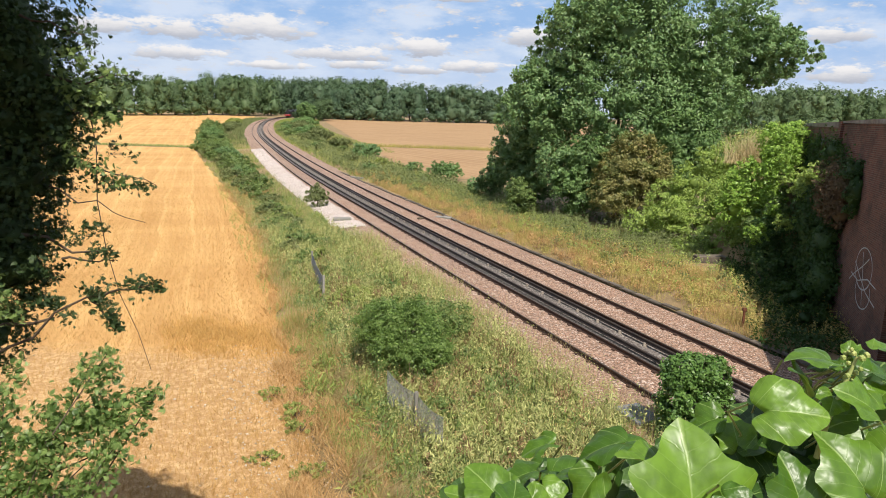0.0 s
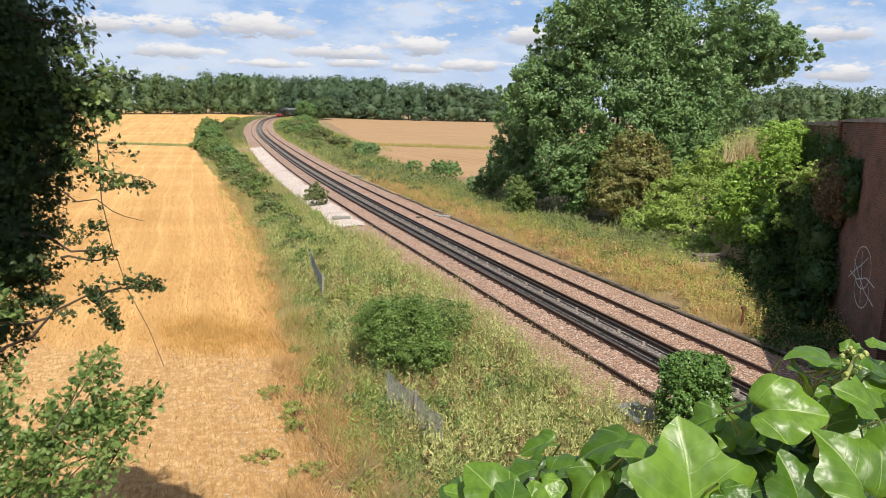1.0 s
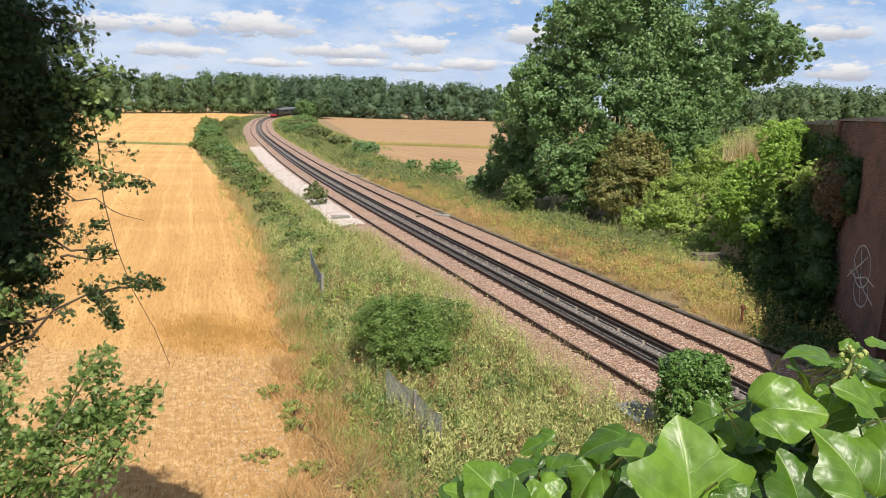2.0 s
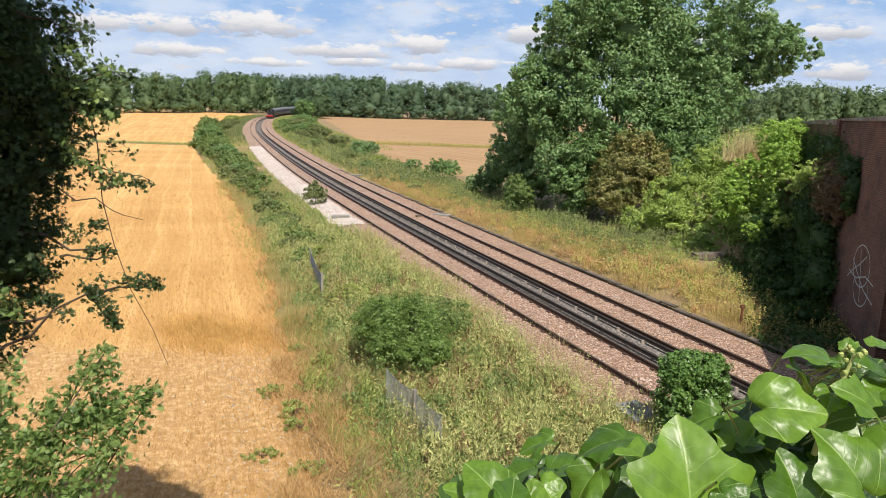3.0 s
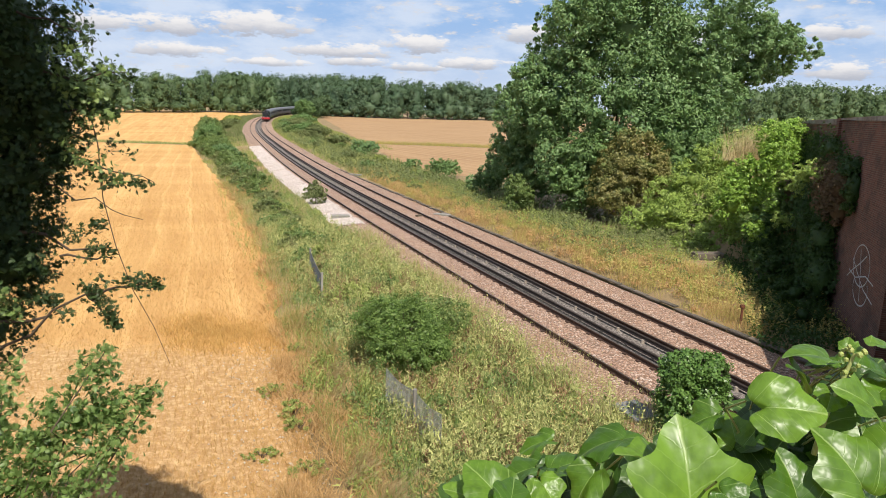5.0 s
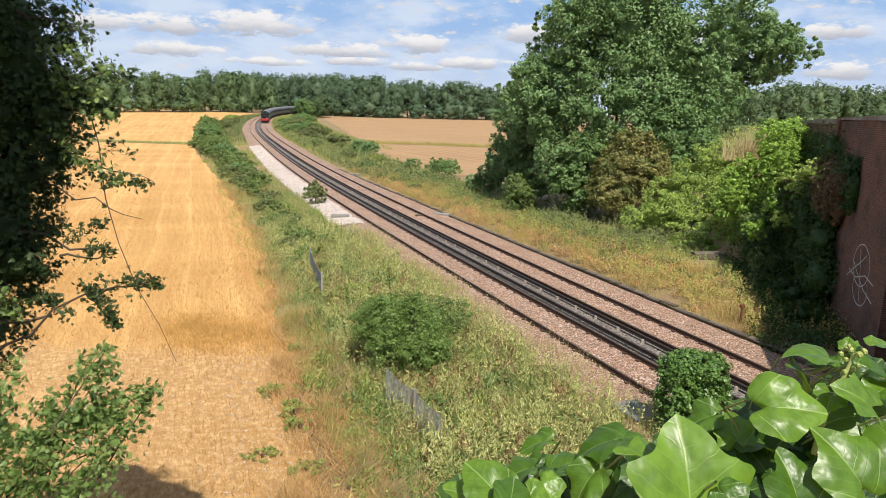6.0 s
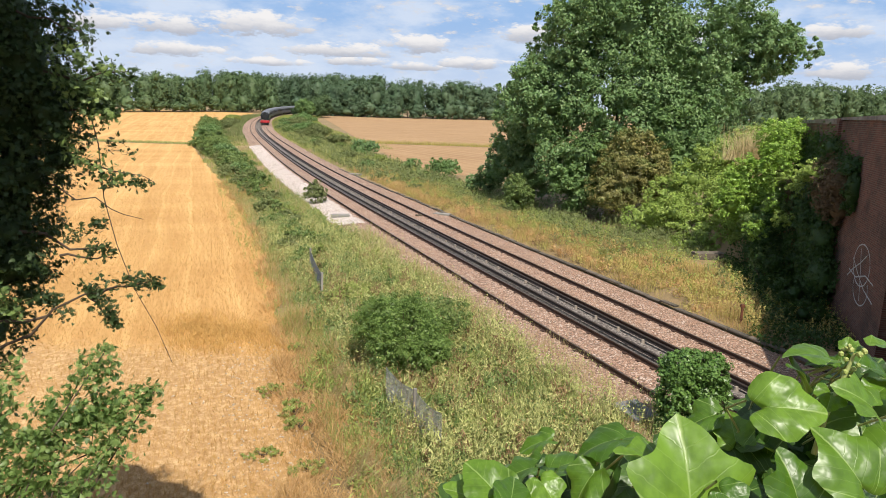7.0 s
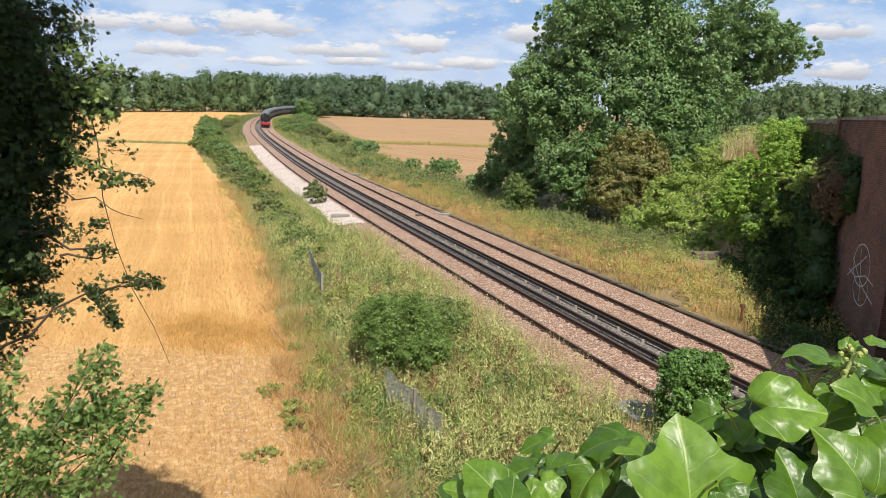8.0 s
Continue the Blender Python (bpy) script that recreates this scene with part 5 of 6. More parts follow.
def build_woods():
    """Far woods: rows of crowns, each of many leaf clumps."""
    rng = np.random.default_rng(41)

    def belt(name, label, x0, x1, yf, h0, h1, mat, gap=7.0, rows=2, lower=True):
        blobs, stems = [], []
        for k in range(rows):
            x = x0 + rng.uniform(0, gap)
            while x < x1:
                y = yf(x) + k * 8 + rng.uniform(-2, 2)
                h = rng.uniform(h0, h1) + k * 0.7
                w = rng.uniform(3.6, 5.6)
                g = float(rise(y))
                blobs.append((x, y, g + h * 0.53, w * 1.15, w, h * 0.46))
                for _ in range(4):
                    a = rng.uniform(0, 6.28)
                    blobs.append((x + math.cos(a) * w * 0.6, y + math.sin(a) * w * 0.6, g + h * rng.uniform(0.4, 0.88), w * 0.5, w * 0.5, h * 0.15))
                if lower and k == 0:
                    blobs.append((x + rng.uniform(-3, 3), y - 2.5, g + h * 0.24, w * 1.1, w * 0.8, h * 0.26))
                    blobs.append((x + rng.uniform(-4, 4), y - 3.2, g + h * 0.12, w * 0.9, w * 0.6, h * 0.14))
                stems.append(bough((x, y, g - 0.5), (x, y, g + h * 0.6), 0.3, 0.15, rng=rng, kinks=4, wander=0.02))
                x += gap * rng.uniform(0.6, 1.3)
        w = thing(name, label, "woodland", kind="stuff")
        v, f = clumped(blobs, 0.18, 10, 0.78, rng, 0.22, 0.75, -0.9, 0.92, 0.35, 0.74, True, (7, 10))
        tagged(part("canopy", mesh_of("canopy", v, f, mat), None, w), kind="stuff")
        v, f = joined(stems)
        tagged(part("trunks", mesh_of("trunks", v, f, M_BARK, True), None, w), kind="stuff")

    belt("woodland", "belt of mixed green woodland beyond the stubble", -245, -128, lambda x: np.interp(x, [-300, -155, -128], [318, 326, 358]), 15.5, 18.8, F_WOODS, gap=6.4)
    belt("woodland", "taller light-green woodland beside the railway bend", -132, -97, lambda x: np.interp(x, [-132, -97], [362, 384]), 18, 21, F_WOODS)
    belt("woodland", "dark woodland across the end of the mown field", -66, 45, lambda x: np.interp(x, [-66, -25, 20, 60], [352, 348, 362, 372]), 15, 19, F_WOODS_D)
    belt("woodland", "dark woodland behind the railway bend", -140, -40, lambda x: np.interp(x, [-140, -40], [425, 412]), 19, 23, F_WOODS_D, gap=6.0, rows=2)
    belt("woodland", "woodland beyond the copse and the bridge", 95, 235, lambda x: np.interp(x, [60, 150, 330], [350, 300, 300]), 19, 23, F_WOODS, rows=2)


# ---- grass and weeds ----
def off_stone(s, d):
    """Where plants may stand: not on the ballast, nor on the fresh stone beside it."""
    return ~((s > 27) & (s < 118) & (d > -5.15) & (d < 0))


def band(name, label, n, d0, d1, s0, s1, h, w, mat, seed, near=1.5, tufts=0.0, cut=None, lean=0.25, category="grass"):
    rng = np.random.default_rng(seed)
    s = s0 + (s1 - s0) * rng.uniform(0, 1, n) ** near
    d = rng.uniform(d0, d1, n)
    p = on_line(s, d)[off_stone(s, d)]
    x, y = p[:, 0], p[:, 1]
    if tufts:
        k = np.array([noise.noise((a * tufts, b * tufts, seed)) for a, b in zip(x, y)])
        keep = rng.uniform(-0.45, 0.35, len(x)) < k
        x, y = x[keep], y[keep]
    if cut:
        keep = cut(x, y)
        x, y = x[keep], y[keep]
    z = ground_z(x, y) - 0.02
    dist = np.hypot(x, y)
    v, f = blades(np.stack([x, y, z], 1), h, w * (0.5 + dist / 40), rng, lean, 1.1)
    return tagged(new(name, mesh_of(name, v, f, mat)), label, category, kind="stuff")


def weeds(name, label, n, d0, d1, s0, s1, h, mat, seed, leaf, near=1.4, tufts=0.4):
    """Upright weedy stalks set with small leaves."""
    rng = np.random.default_rng(seed)
    s = s0 + (s1 - s0) * rng.uniform(0, 1, n) ** near
    d = rng.uniform(d0, d1, n)
    p = on_line(s, d)[off_stone(s, d)]
    k = np.array([noise.noise((a * tufts, b * tufts, seed)) for a, b in zip(p[:, 0], p[:, 1])])
    p = p[rng.uniform(-0.5, 0.3, len(p)) < k]
    p[:, 2] = ground_z(p[:, 0], p[:, 1])
    per = 10
    m = len(p)
    hh = h * rng.uniform(0.5, 1.3, m) * np.clip([0.9 + 0.9 * noise.noise((a * 1.1, b * 1.1, 2.0)) for a, b in p[:, :2]], 0.4, 1.8)
    t = rng.uniform(0.15, 1.0, (m, per))
    lean = rng.normal(0, 0.14, (m, 1, 2))
    c = np.repeat(p[:, None], per, 1)
    c[..., 2] += t * hh[:, None]
    c[..., :2] += lean * (t * hh[:, None])[..., None] + rng.normal(0, 0.05, (m, per, 2)) * (1.3 - t)[..., None]
    c = c.reshape(-1, 3)
    v, f = slivers(c, np.tile([0, -0.3, 0.7], (len(c), 1)), leaf * 1.1, rng, 0.45)
    return tagged(new(name, mesh_of(name, v, f, mat)), label, "weeds", kind="stuff")


def weed_clumps(name, label, n, d0, d1, s0, s1, h, r, mat, seed, leaf, stalks=26, per=5, near=1.2, cut=None):
    """Plants that fan out from one foot: many stalks, each set with small leaves towards its tip."""
    rng = np.random.default_rng(seed)
    s = s0 + (s1 - s0) * rng.uniform(0, 1, n) ** near
    d = rng.uniform(d0, d1, n)
    p = on_line(s, d)[off_stone(s, d)]
    p = p[(p[:, 0] > left_edge(p[:, 1]) + 0.6) & (p[:, 1] > 9.0)]
    p = p[(np.hypot(p[:, 0] + 1.1, p[:, 1] - 20.4) > 1.5)]
    if cut:
        p = p[cut(p[:, 0], p[:, 1])]
    n = len(p)
    p[:, 2] = ground_z(p[:, 0], p[:, 1]) - 0.03
    R, H = r * rng.uniform(0.5, 1.5, (n, 1)), h * rng.uniform(0.5, 1.35, (n, 1))
    a, q = rng.uniform(0, 2 * np.pi, (n, stalks)), np.sqrt(rng.uniform(0, 1, (n, stalks)))
    way = np.stack([np.cos(a), np.sin(a), 0 * a], -1)
    foot = p[:, None] + way * (0.35 * R * q)[..., None]
    tip = p[:, None] + way * (R * q)[..., None]
    tip[..., 2] += H * (1 - 0.5 * q * q) * rng.uniform(0.75, 1.15, (n, stalks))
    t = rng.uniform(0.2, 1.0, (n, stalks, per, 1)) ** 0.7
    c = foot[:, :, None] * (1 - t) + tip[:, :, None] * t + rng.normal(0, leaf * 0.55, (n, stalks, per, 3))
    nrm = way[:, :, None] * 0.7 * q[:, :, None, None] + np.array([0, -0.15, 0.55]) + 0 * c
    grow = tip - foot
    grow = np.repeat((grow / (np.linalg.norm(grow, axis=-1)[..., None] + 1e-9))[:, :, None], per, 2)
    v, f = slivers(c.reshape(-1, 3), nrm.reshape(-1, 3), leaf * 1.75, rng, 0.24, along=grow.reshape(-1, 3))
    return tagged(new(name, mesh_of(name, v, f, mat)), label, "weeds", kind="stuff")


def build_field_weeds():
    """Green weeds standing out on the bare edge of the stubble."""
    for k, (x, y, r, h) in enumerate([(-4.9, 18.7, 0.5, 0.45), (-4.1, 18.9, 0.35, 0.4), (-3.9, 17.2, 0.6, 0.6), (-3.6, 16.4, 0.5, 0.5), (-4.2, 15.0, 0.5, 0.3), (-3.0, 14.4, 0.5, 0.4), (-5.0, 22.4, 0.4, 0.35), (-4.6, 23.6, 0.4, 0.3)]):
        bush("field_weed", "low green weed clump on the bare field edge", x, y, r, r * 0.8, h, F_GRASS, 300 + k, 0.07, 12, 22, "weed", "weeds on the field edge", 0.4, 6, 0.0)


def build_grass():
    field = lambda x, y: x > left_edge(y) - 0.15
    edge = lambda x, y: (x > left_edge(y) - 0.6) & (x < left_edge(y) + 4.6)
    slope = lambda x, y: field(x, y) & (y > 9.5)
    sunny = lambda x, y: (np.stack([x, y], 1) - WALL_A) @ WALL_OUT > 2.9
    band("bank_grass", "tangled dry and green grass on the bank beside the track", 68000, -11.5, -3.3, -8, 40, 0.6, 0.014, F_GRASS, 201, 1.3, 0.35, slope)
    band("bank_hay", "bleached hay-coloured grass on the bank", 60000, -11.0, -3.0, -8, 45, 0.75, 0.011, F_DRY, 202, 1.3, 0.3, slope)
    band("russet_grass", "russet dry grass along the edge of the stubble", 110000, -14.5, -7.0, -8, 60, 0.45, 0.013, F_RUSSET, 203, 1.3, 0.25, edge)
    weeds("bank_weeds", "grey-green seeding weeds on the bank", 9000, -10.0, -3.5, -8, 42, 1.1, F_WEED, 204, 0.062, 1.6, 0.7)
    weeds("bank_weeds", "fresh green weeds on the bank", 7000, -11.5, -5.2, -8, 60, 0.6, F_GRASS, 205, 0.06, 1.2, 0.55)
    weed_clumps("bank_plants", "tall grey-green seeding plants crowding the bank", 720, -9.6, -4.4, -9, 30, 0.95, 0.42, F_WEED, 231, 0.085, 32, 5)
    weed_clumps("bank_plants", "leafy dark-green plants crowding the bank", 330, -10.8, -5.2, -9, 45, 0.75, 0.5, F_HAW, 232, 0.1, 26, 5)
    weed_clumps("bank_plants", "fresh green grassy plants on the bank", 300, -11.5, -5.0, -9, 45, 0.7, 0.38, F_GRASS, 233, 0.1, 24, 5)
    weed_clumps("bank_plants", "withered brown seeding plants on the bank", 260, -9.5, -5.0, -9, 20, 0.9, 0.3, F_DOCK, 234, 0.085, 22, 5)
    weed_clumps("verge_tufts", "rough yellow-green tufts on the verge", 300, 5.2, 11.0, -2, 60, 0.5, 0.42, F_YELLOW, 235, 0.09, 24, 4, 1.1, sunny)
    weed_clumps("verge_tufts", "brown seeding tufts on the verge", 260, 5.2, 10.0, 0, 60, 0.55, 0.38, F_RUST, 236, 0.08, 24, 4, 1.1, sunny)
    weed_clumps("verge_tufts", "low green scrub tufts on the verge", 160, 6.5, 14.0, 4, 70, 0.6, 0.5, F_SCRUB, 237, 0.11, 26, 4, 1.1, sunny)
    weed_clumps("verge_tufts", "withered dark tufts on the verge", 90, 5.2, 9.5, 2, 50, 0.5, 0.35, F_DOCK, 238, 0.08, 22, 4, 1.1, sunny)
    band("far_bank_grass", "rough grass along the line", 30000, -13, -5.0, 40, 150, 0.6, 0.016, F_GRASS, 206, 1.1, 0.15, field)
    band("far_bank_hay", "dry grass along the line", 12000, -14, -5.0, 40, 150, 0.6, 0.016, F_DRY, 207, 1.1, 0.15, field)
    band("verge_grass", "yellowing grass on the verge beyond the cable trough", 65000, 4.95, 11.0, -2, 60, 0.45, 0.012, F_YELLOW, 208, 1.3, 0.25, sunny)
    band("verge_hay", "russet dry grass on the verge", 100000, 4.95, 10.0, -2, 70, 0.45, 0.012, F_RUSSET, 209, 1.3, 0.25, sunny)
    band("verge_green", "green grass on the verge", 24000, 6.4, 14.0, 15, 90, 0.55, 0.014, F_GRASS, 210, 1.1, 0.2)
    band("far_verge", "green grass on the far verge", 24000, 4.2, 15.0, 60, 230, 0.55, 0.02, F_GRASS, 211, 1.2, 0.08)
    band("far_verge_weeds", "grey-green weeds on the far verge", 8000, 5.2, 14.0, 60, 230, 0.95, 0.024, F_WEED, 212, 1.2, 0.1)
    weeds("copse_undergrowth", "low green brambles and nettles at the foot of the copse", 6500, 8.5, 17.0, 16, 52, 0.8, F_SCRUB, 217, 0.13, 1.0)
    weeds("copse_undergrowth", "yellow-green scrub on the verge before the copse", 2500, 7.0, 12.0, 14, 60, 0.6, F_GRASS, 218, 0.11, 1.0)
    weeds("verge_weeds", "lush green weeds on the far verge", 5200, 5.0, 13.5, 52, 240, 0.9, F_SCRUB, 222, 0.26, 1.3, 0.2)
    weeds("bank_weeds", "darker green leafy weeds on the bank", 5000, -10.4, -4.2, -8, 60, 0.8, F_HAW, 223, 0.075, 1.2, 0.3)
    weeds("verge_weeds", "bright yellow-green weeds at the edge of the bridge's shade", 2200, 5.4, 10.8, 1, 15, 0.6, F_YELLOW, 224, 0.08, 1.0, 0.5)
    weeds("dock_stalks", "red-brown seeding dock stalks on the bank", 2600, -10.5, -5.0, -8, 30, 0.95, F_RUSSET, 219, 0.05, 1.3, 0.6)
    band("bend_grass", "rough grass round the outside of the bend", 10000, -13, -4.6, 130, 330, 0.8, 0.03, F_SCRUB, 220, 1.0)
    band("bend_grass", "rough grass round the inside of the bend", 16000, 4.4, 22, 110, 330, 0.5, 0.03, F_GRASS, 221, 1.0)
    weeds("verge_weeds", "yellow-green weeds on the verge", 2600, 6.5, 13.0, 5, 60, 0.55, F_BRAMBLE, 213, 0.09)
    band("slope_hay", "tall bleached grass on the bank top", 9000, 12, 22, 14, 40, 0.9, 0.012, F_DRY, 214, 1.0, 0.2, lambda x, y: ground_z(x, y) > 2.0)
    rng = np.random.default_rng(225)
    x, y = rng.normal(19.5, 0.75, 520), rng.normal(44.4, 0.5, 520)
    v, f = blades(np.stack([x, y, 0 * x + 5.1], 1), 2.1, np.full(520, 0.035), rng, 0.3)
    v.reshape(-1, 3, 3)[:, 2, 0] += 0.35
    tagged(new("tall_dead_grass", mesh_of("tall_dead_grass", v, f, F_DRY)), "tall bleached dead stalks standing out of the bramble", "grass", kind="stuff")
    band("field_margin", "pale grass strip between two fields", 9000, -70, 0, 105, 140, 0.35, 0.03, F_GRASS, 215, 1.0, 0.0, lambda x, y: (np.abs(y - 135) < 1.2) & (x < left_edge(y)))
    rng = np.random.default_rng(216)
    n = 16000
    x, y = rng.uniform(-20, 120, n), 149.5 + rng.normal(0, 0.8, n)
    v, f = blades(np.stack([x, y, ground_z(x, y)], 1), 0.8, np.full(n, 0.05), rng)
    tagged(new("field_margin", mesh_of("field_margin", v, f, F_YELLOW)), "rough grass margin between two fields", "grass", kind="stuff")
    n = 14000
    x = rng.uniform(-150, -48, n)
    y = 134.6 + rng.normal(0, 0.5, n)
    v, f = blades(np.stack([x, y, ground_z(x, y)], 1), 0.5, np.full(n, 0.05), rng)
    tagged(new("field_margin", mesh_of("field_margin", v, f, F_WEED)), "thin weedy strip between two stubble fields", "grass", kind="stuff")


# ---- fence ----
def build_fence():
    pts = [(-6.6, 33.0), (-5.2, 28.4), (-0.6, 16.3), (0.1, 14.9)]
    fe = thing("wire_fence", "old chain-link fence on grey posts, half buried in weeds", "fence")
    rng = np.random.default_rng(9)
    for x, y in pts[:3]:
        z = float(ground_z(x, y))
        o = part("post", box_bm((0.09, 0.09, 1.55), (0, 0, 0.55), 0.012), M_CONCRETE, fe)
        o.matrix_basis = pose(x, y, z, rng.normal(0, 2), rng.normal(0, 2), 20)
    for (x0, y0), (x1, y1) in ((pts[0], pts[1]), ((-1.5, 18.0), pts[2]), (pts[2], pts[3])):
        a, b = np.array([x0, y0, float(ground_z(x0, y0))]), np.array([x1, y1, float(ground_z(x1, y1))])
        ln = np.linalg.norm(b - a)
        pieces = []
        hgt, gap = 1.18, 0.062
        at = lambda u, h: a + (b - a) * u / ln + np.array([0, 0, 0.06 + h - 0.10 * math.sin(math.pi * u / ln) * h / hgt])
        u = -hgt
        while u < ln:
            for sgn in (1, -1):
                u0, u1 = (u, u + hgt) if sgn > 0 else (u + hgt, u)
                h0, h1 = 0.0, hgt
                lo, hi = min(u0, u1), max(u0, u1)
                c0, c1 = max(lo, 0.0), min(hi, ln)
                if c1 - c0 > 0.02:
                    hf = lambda q: (q - u0) / (u1 - u0) * hgt
                    q = np.linspace(c0, c1, 4)
                    pieces.append(tube([at(k, hf(k)) for k in q], [0.0052] * 4, 3))
            u += gap
        for h in (0.02, 0.6, hgt):
            q = np.linspace(0, ln, 8)
            pieces.append(tube([at(k, h) for k in q], [0.006] * 8, 4))
        v, f = joined(pieces)
        part("wire_mesh", mesh_of("wire_mesh", v, f, M_WIRE), None, fe, "galvanised chain-link mesh")


# ---- foreground tree and shrub at the camera's end ----
def spray(base, tip, n, leaf, rng, wide=0.1):
    """Lobed leaves set along a twig."""
    t = rng.uniform(0.15, 1.05, n)[:, None]
    c = np.asarray(base) * (1 - t) + np.asarray(tip) * t + rng.normal(0, wide, (n, 3)) * (0.4 + 0.6 * (1 - np.abs(2 * t - 1)))
    return lobed(c, np.tile([0.1, -0.3, 0.6], (n, 1)), leaf, rng)


def build_near_tree():
    rng = np.random.default_rng(71)
    root = (-4.3, 4.6, float(ground_z(-4.3, 4.6)))
    tr = thing("hawthorn_tree", "dark hawthorn tree in shade beside the bridge end", "tree")
    wood = [bough(root, (-4.0, 4.8, 6.0), 0.16, 0.12, rng=rng), bough((-4.0, 4.8, 6.0), (-3.6, 5.0, 9.5), 0.12, 0.04, rng=rng),
            bough((-4.0, 4.8, 5.6), (-2.72, 5.0, 6.26), 0.016, 0.008, -0.05, rng=rng), bough((-2.72, 5.0, 6.26), (-2.2, 5.0, 6.38), 0.012, 0.004, rng=rng),
            bough((-4.0, 4.9, 5.9), (-3.0, 5.0, 6.08), 0.018, 0.01, rng=rng), bough((-3.9, 4.9, 6.8), (-2.6, 5.0, 6.62), 0.025, 0.006, 0.03, rng=rng),
            bough((-2.9, 5.0, 6.55), (-2.5, 5.0, 6.55), 0.010, 0.004, rng=rng), bough((-2.72, 5.0, 6.26), (-2.55, 5.0, 6.05), 0.010, 0.003, rng=rng),
            bough((-3.4, 5.0, 7.9), (-2.3, 5.0, 7.92), 0.015, 0.004, rng=rng), bough((-2.75, 5.0, 7.3), (-2.15, 5.0, 7.13), 0.008, 0.002, rng=rng),
            bough((-3.0, 5.0, 7.6), (-2.55, 5.0, 7.65), 0.012, 0.004, rng=rng), bough((-3.0, 4.9, 8.3), (-2.55, 4.9, 8.18), 0.010, 0.003, rng=rng),
            bough((-2.95, 5.0, 7.1), (-2.25, 5.0, 6.85), 0.007, 0.002, rng=rng)]
    v, f = joined(wood)
    part("trunk", mesh_of("trunk", v, f, M_TWIG, True), None, tr, "thin dark trunk and twigs")
    # masses: x, y, z and radii
    mass = [(-3.4, 5.2, 8.3, 0.6, 0.7, 0.68), (-3.2, 5.1, 7.6, 0.42, 0.6, 0.5), (-3.42, 5.1, 7.0, 0.42, 0.6, 0.55), (-3.65, 5.1, 6.4, 0.45, 0.6, 0.6), (-3.24, 5.0, 6.5, 0.26, 0.4, 0.3),
            (-3.02, 5.0, 8.0, 0.28, 0.4, 0.38), (-2.88, 5.0, 7.62, 0.25, 0.3, 0.27), (-2.84, 5.0, 7.28, 0.14, 0.25, 0.12), (-3.16, 5.0, 7.18, 0.3, 0.4, 0.3), (-3.3, 5.0, 6.78, 0.34, 0.4, 0.34), (-4.2, 4.8, 8.2, 0.9, 1.0, 1.4),
            (-4.2, 4.9, 6.6, 0.8, 0.8, 0.9), (-3.7, 5.2, 5.85, 0.35, 0.5, 0.25), (-3.7, 5.0, 7.7, 0.5, 0.6, 0.7)]
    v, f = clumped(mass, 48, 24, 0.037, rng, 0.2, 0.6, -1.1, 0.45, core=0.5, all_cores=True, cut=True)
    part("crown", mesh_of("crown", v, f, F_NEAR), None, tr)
    # Unseen upper crown, added to shade the tree and throw the field's shadow.
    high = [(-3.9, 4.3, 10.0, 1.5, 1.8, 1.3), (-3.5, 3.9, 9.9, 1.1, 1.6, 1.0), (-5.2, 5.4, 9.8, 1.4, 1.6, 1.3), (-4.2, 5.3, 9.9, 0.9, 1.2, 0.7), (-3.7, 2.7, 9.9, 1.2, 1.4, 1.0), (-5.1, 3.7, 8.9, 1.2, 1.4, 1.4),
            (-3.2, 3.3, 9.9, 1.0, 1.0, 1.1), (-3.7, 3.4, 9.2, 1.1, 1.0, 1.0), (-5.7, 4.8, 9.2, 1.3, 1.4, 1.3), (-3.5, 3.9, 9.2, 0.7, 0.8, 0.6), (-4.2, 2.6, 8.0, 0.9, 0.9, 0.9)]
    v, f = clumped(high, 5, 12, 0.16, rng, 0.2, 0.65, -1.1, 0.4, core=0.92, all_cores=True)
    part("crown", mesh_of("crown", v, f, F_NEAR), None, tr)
    tufts = []
    for b, t, n in [((-2.9, 5, 6.3), (-2.2, 5, 6.38), 40), ((-2.45, 5, 6.37), (-2.17, 5, 6.35), 60), ((-2.72, 5, 6.35), (-2.5, 5, 6.02), 130), ((-2.7, 5, 6.6), (-2.5, 5, 6.6), 50), ((-3.0, 5, 6.7), (-2.55, 5, 6.8), 50),
                    ((-3.0, 5, 6.1), (-2.85, 5, 6.1), 20), ((-2.6, 5, 7.15), (-2.2, 5, 7.12), 46), ((-2.75, 5, 7.3), (-2.45, 5, 7.12), 40), ((-2.6, 5, 7.93), (-2.25, 5, 7.9), 60), ((-2.8, 5, 7.8), (-2.4, 5, 7.65), 90), ((-2.7, 5, 7.65), (-2.4, 5, 7.62), 70), ((-2.6, 4.9, 8.22), (-2.5, 4.9, 8.15), 16), ((-2.7, 5, 7.5), (-2.3, 5, 7.35), 24), ((-2.9, 4.9, 8.35), (-2.65, 4.9, 8.3), 40), ((-3.3, 5, 6.25), (-2.95, 5, 6.2), 110), ((-3.3, 5, 6.5), (-3.05, 5, 6.42), 140)]:
        tufts.append(spray(b, t, int(n * 2.4), 0.037, rng, 0.05))
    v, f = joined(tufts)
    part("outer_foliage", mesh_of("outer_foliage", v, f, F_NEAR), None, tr)
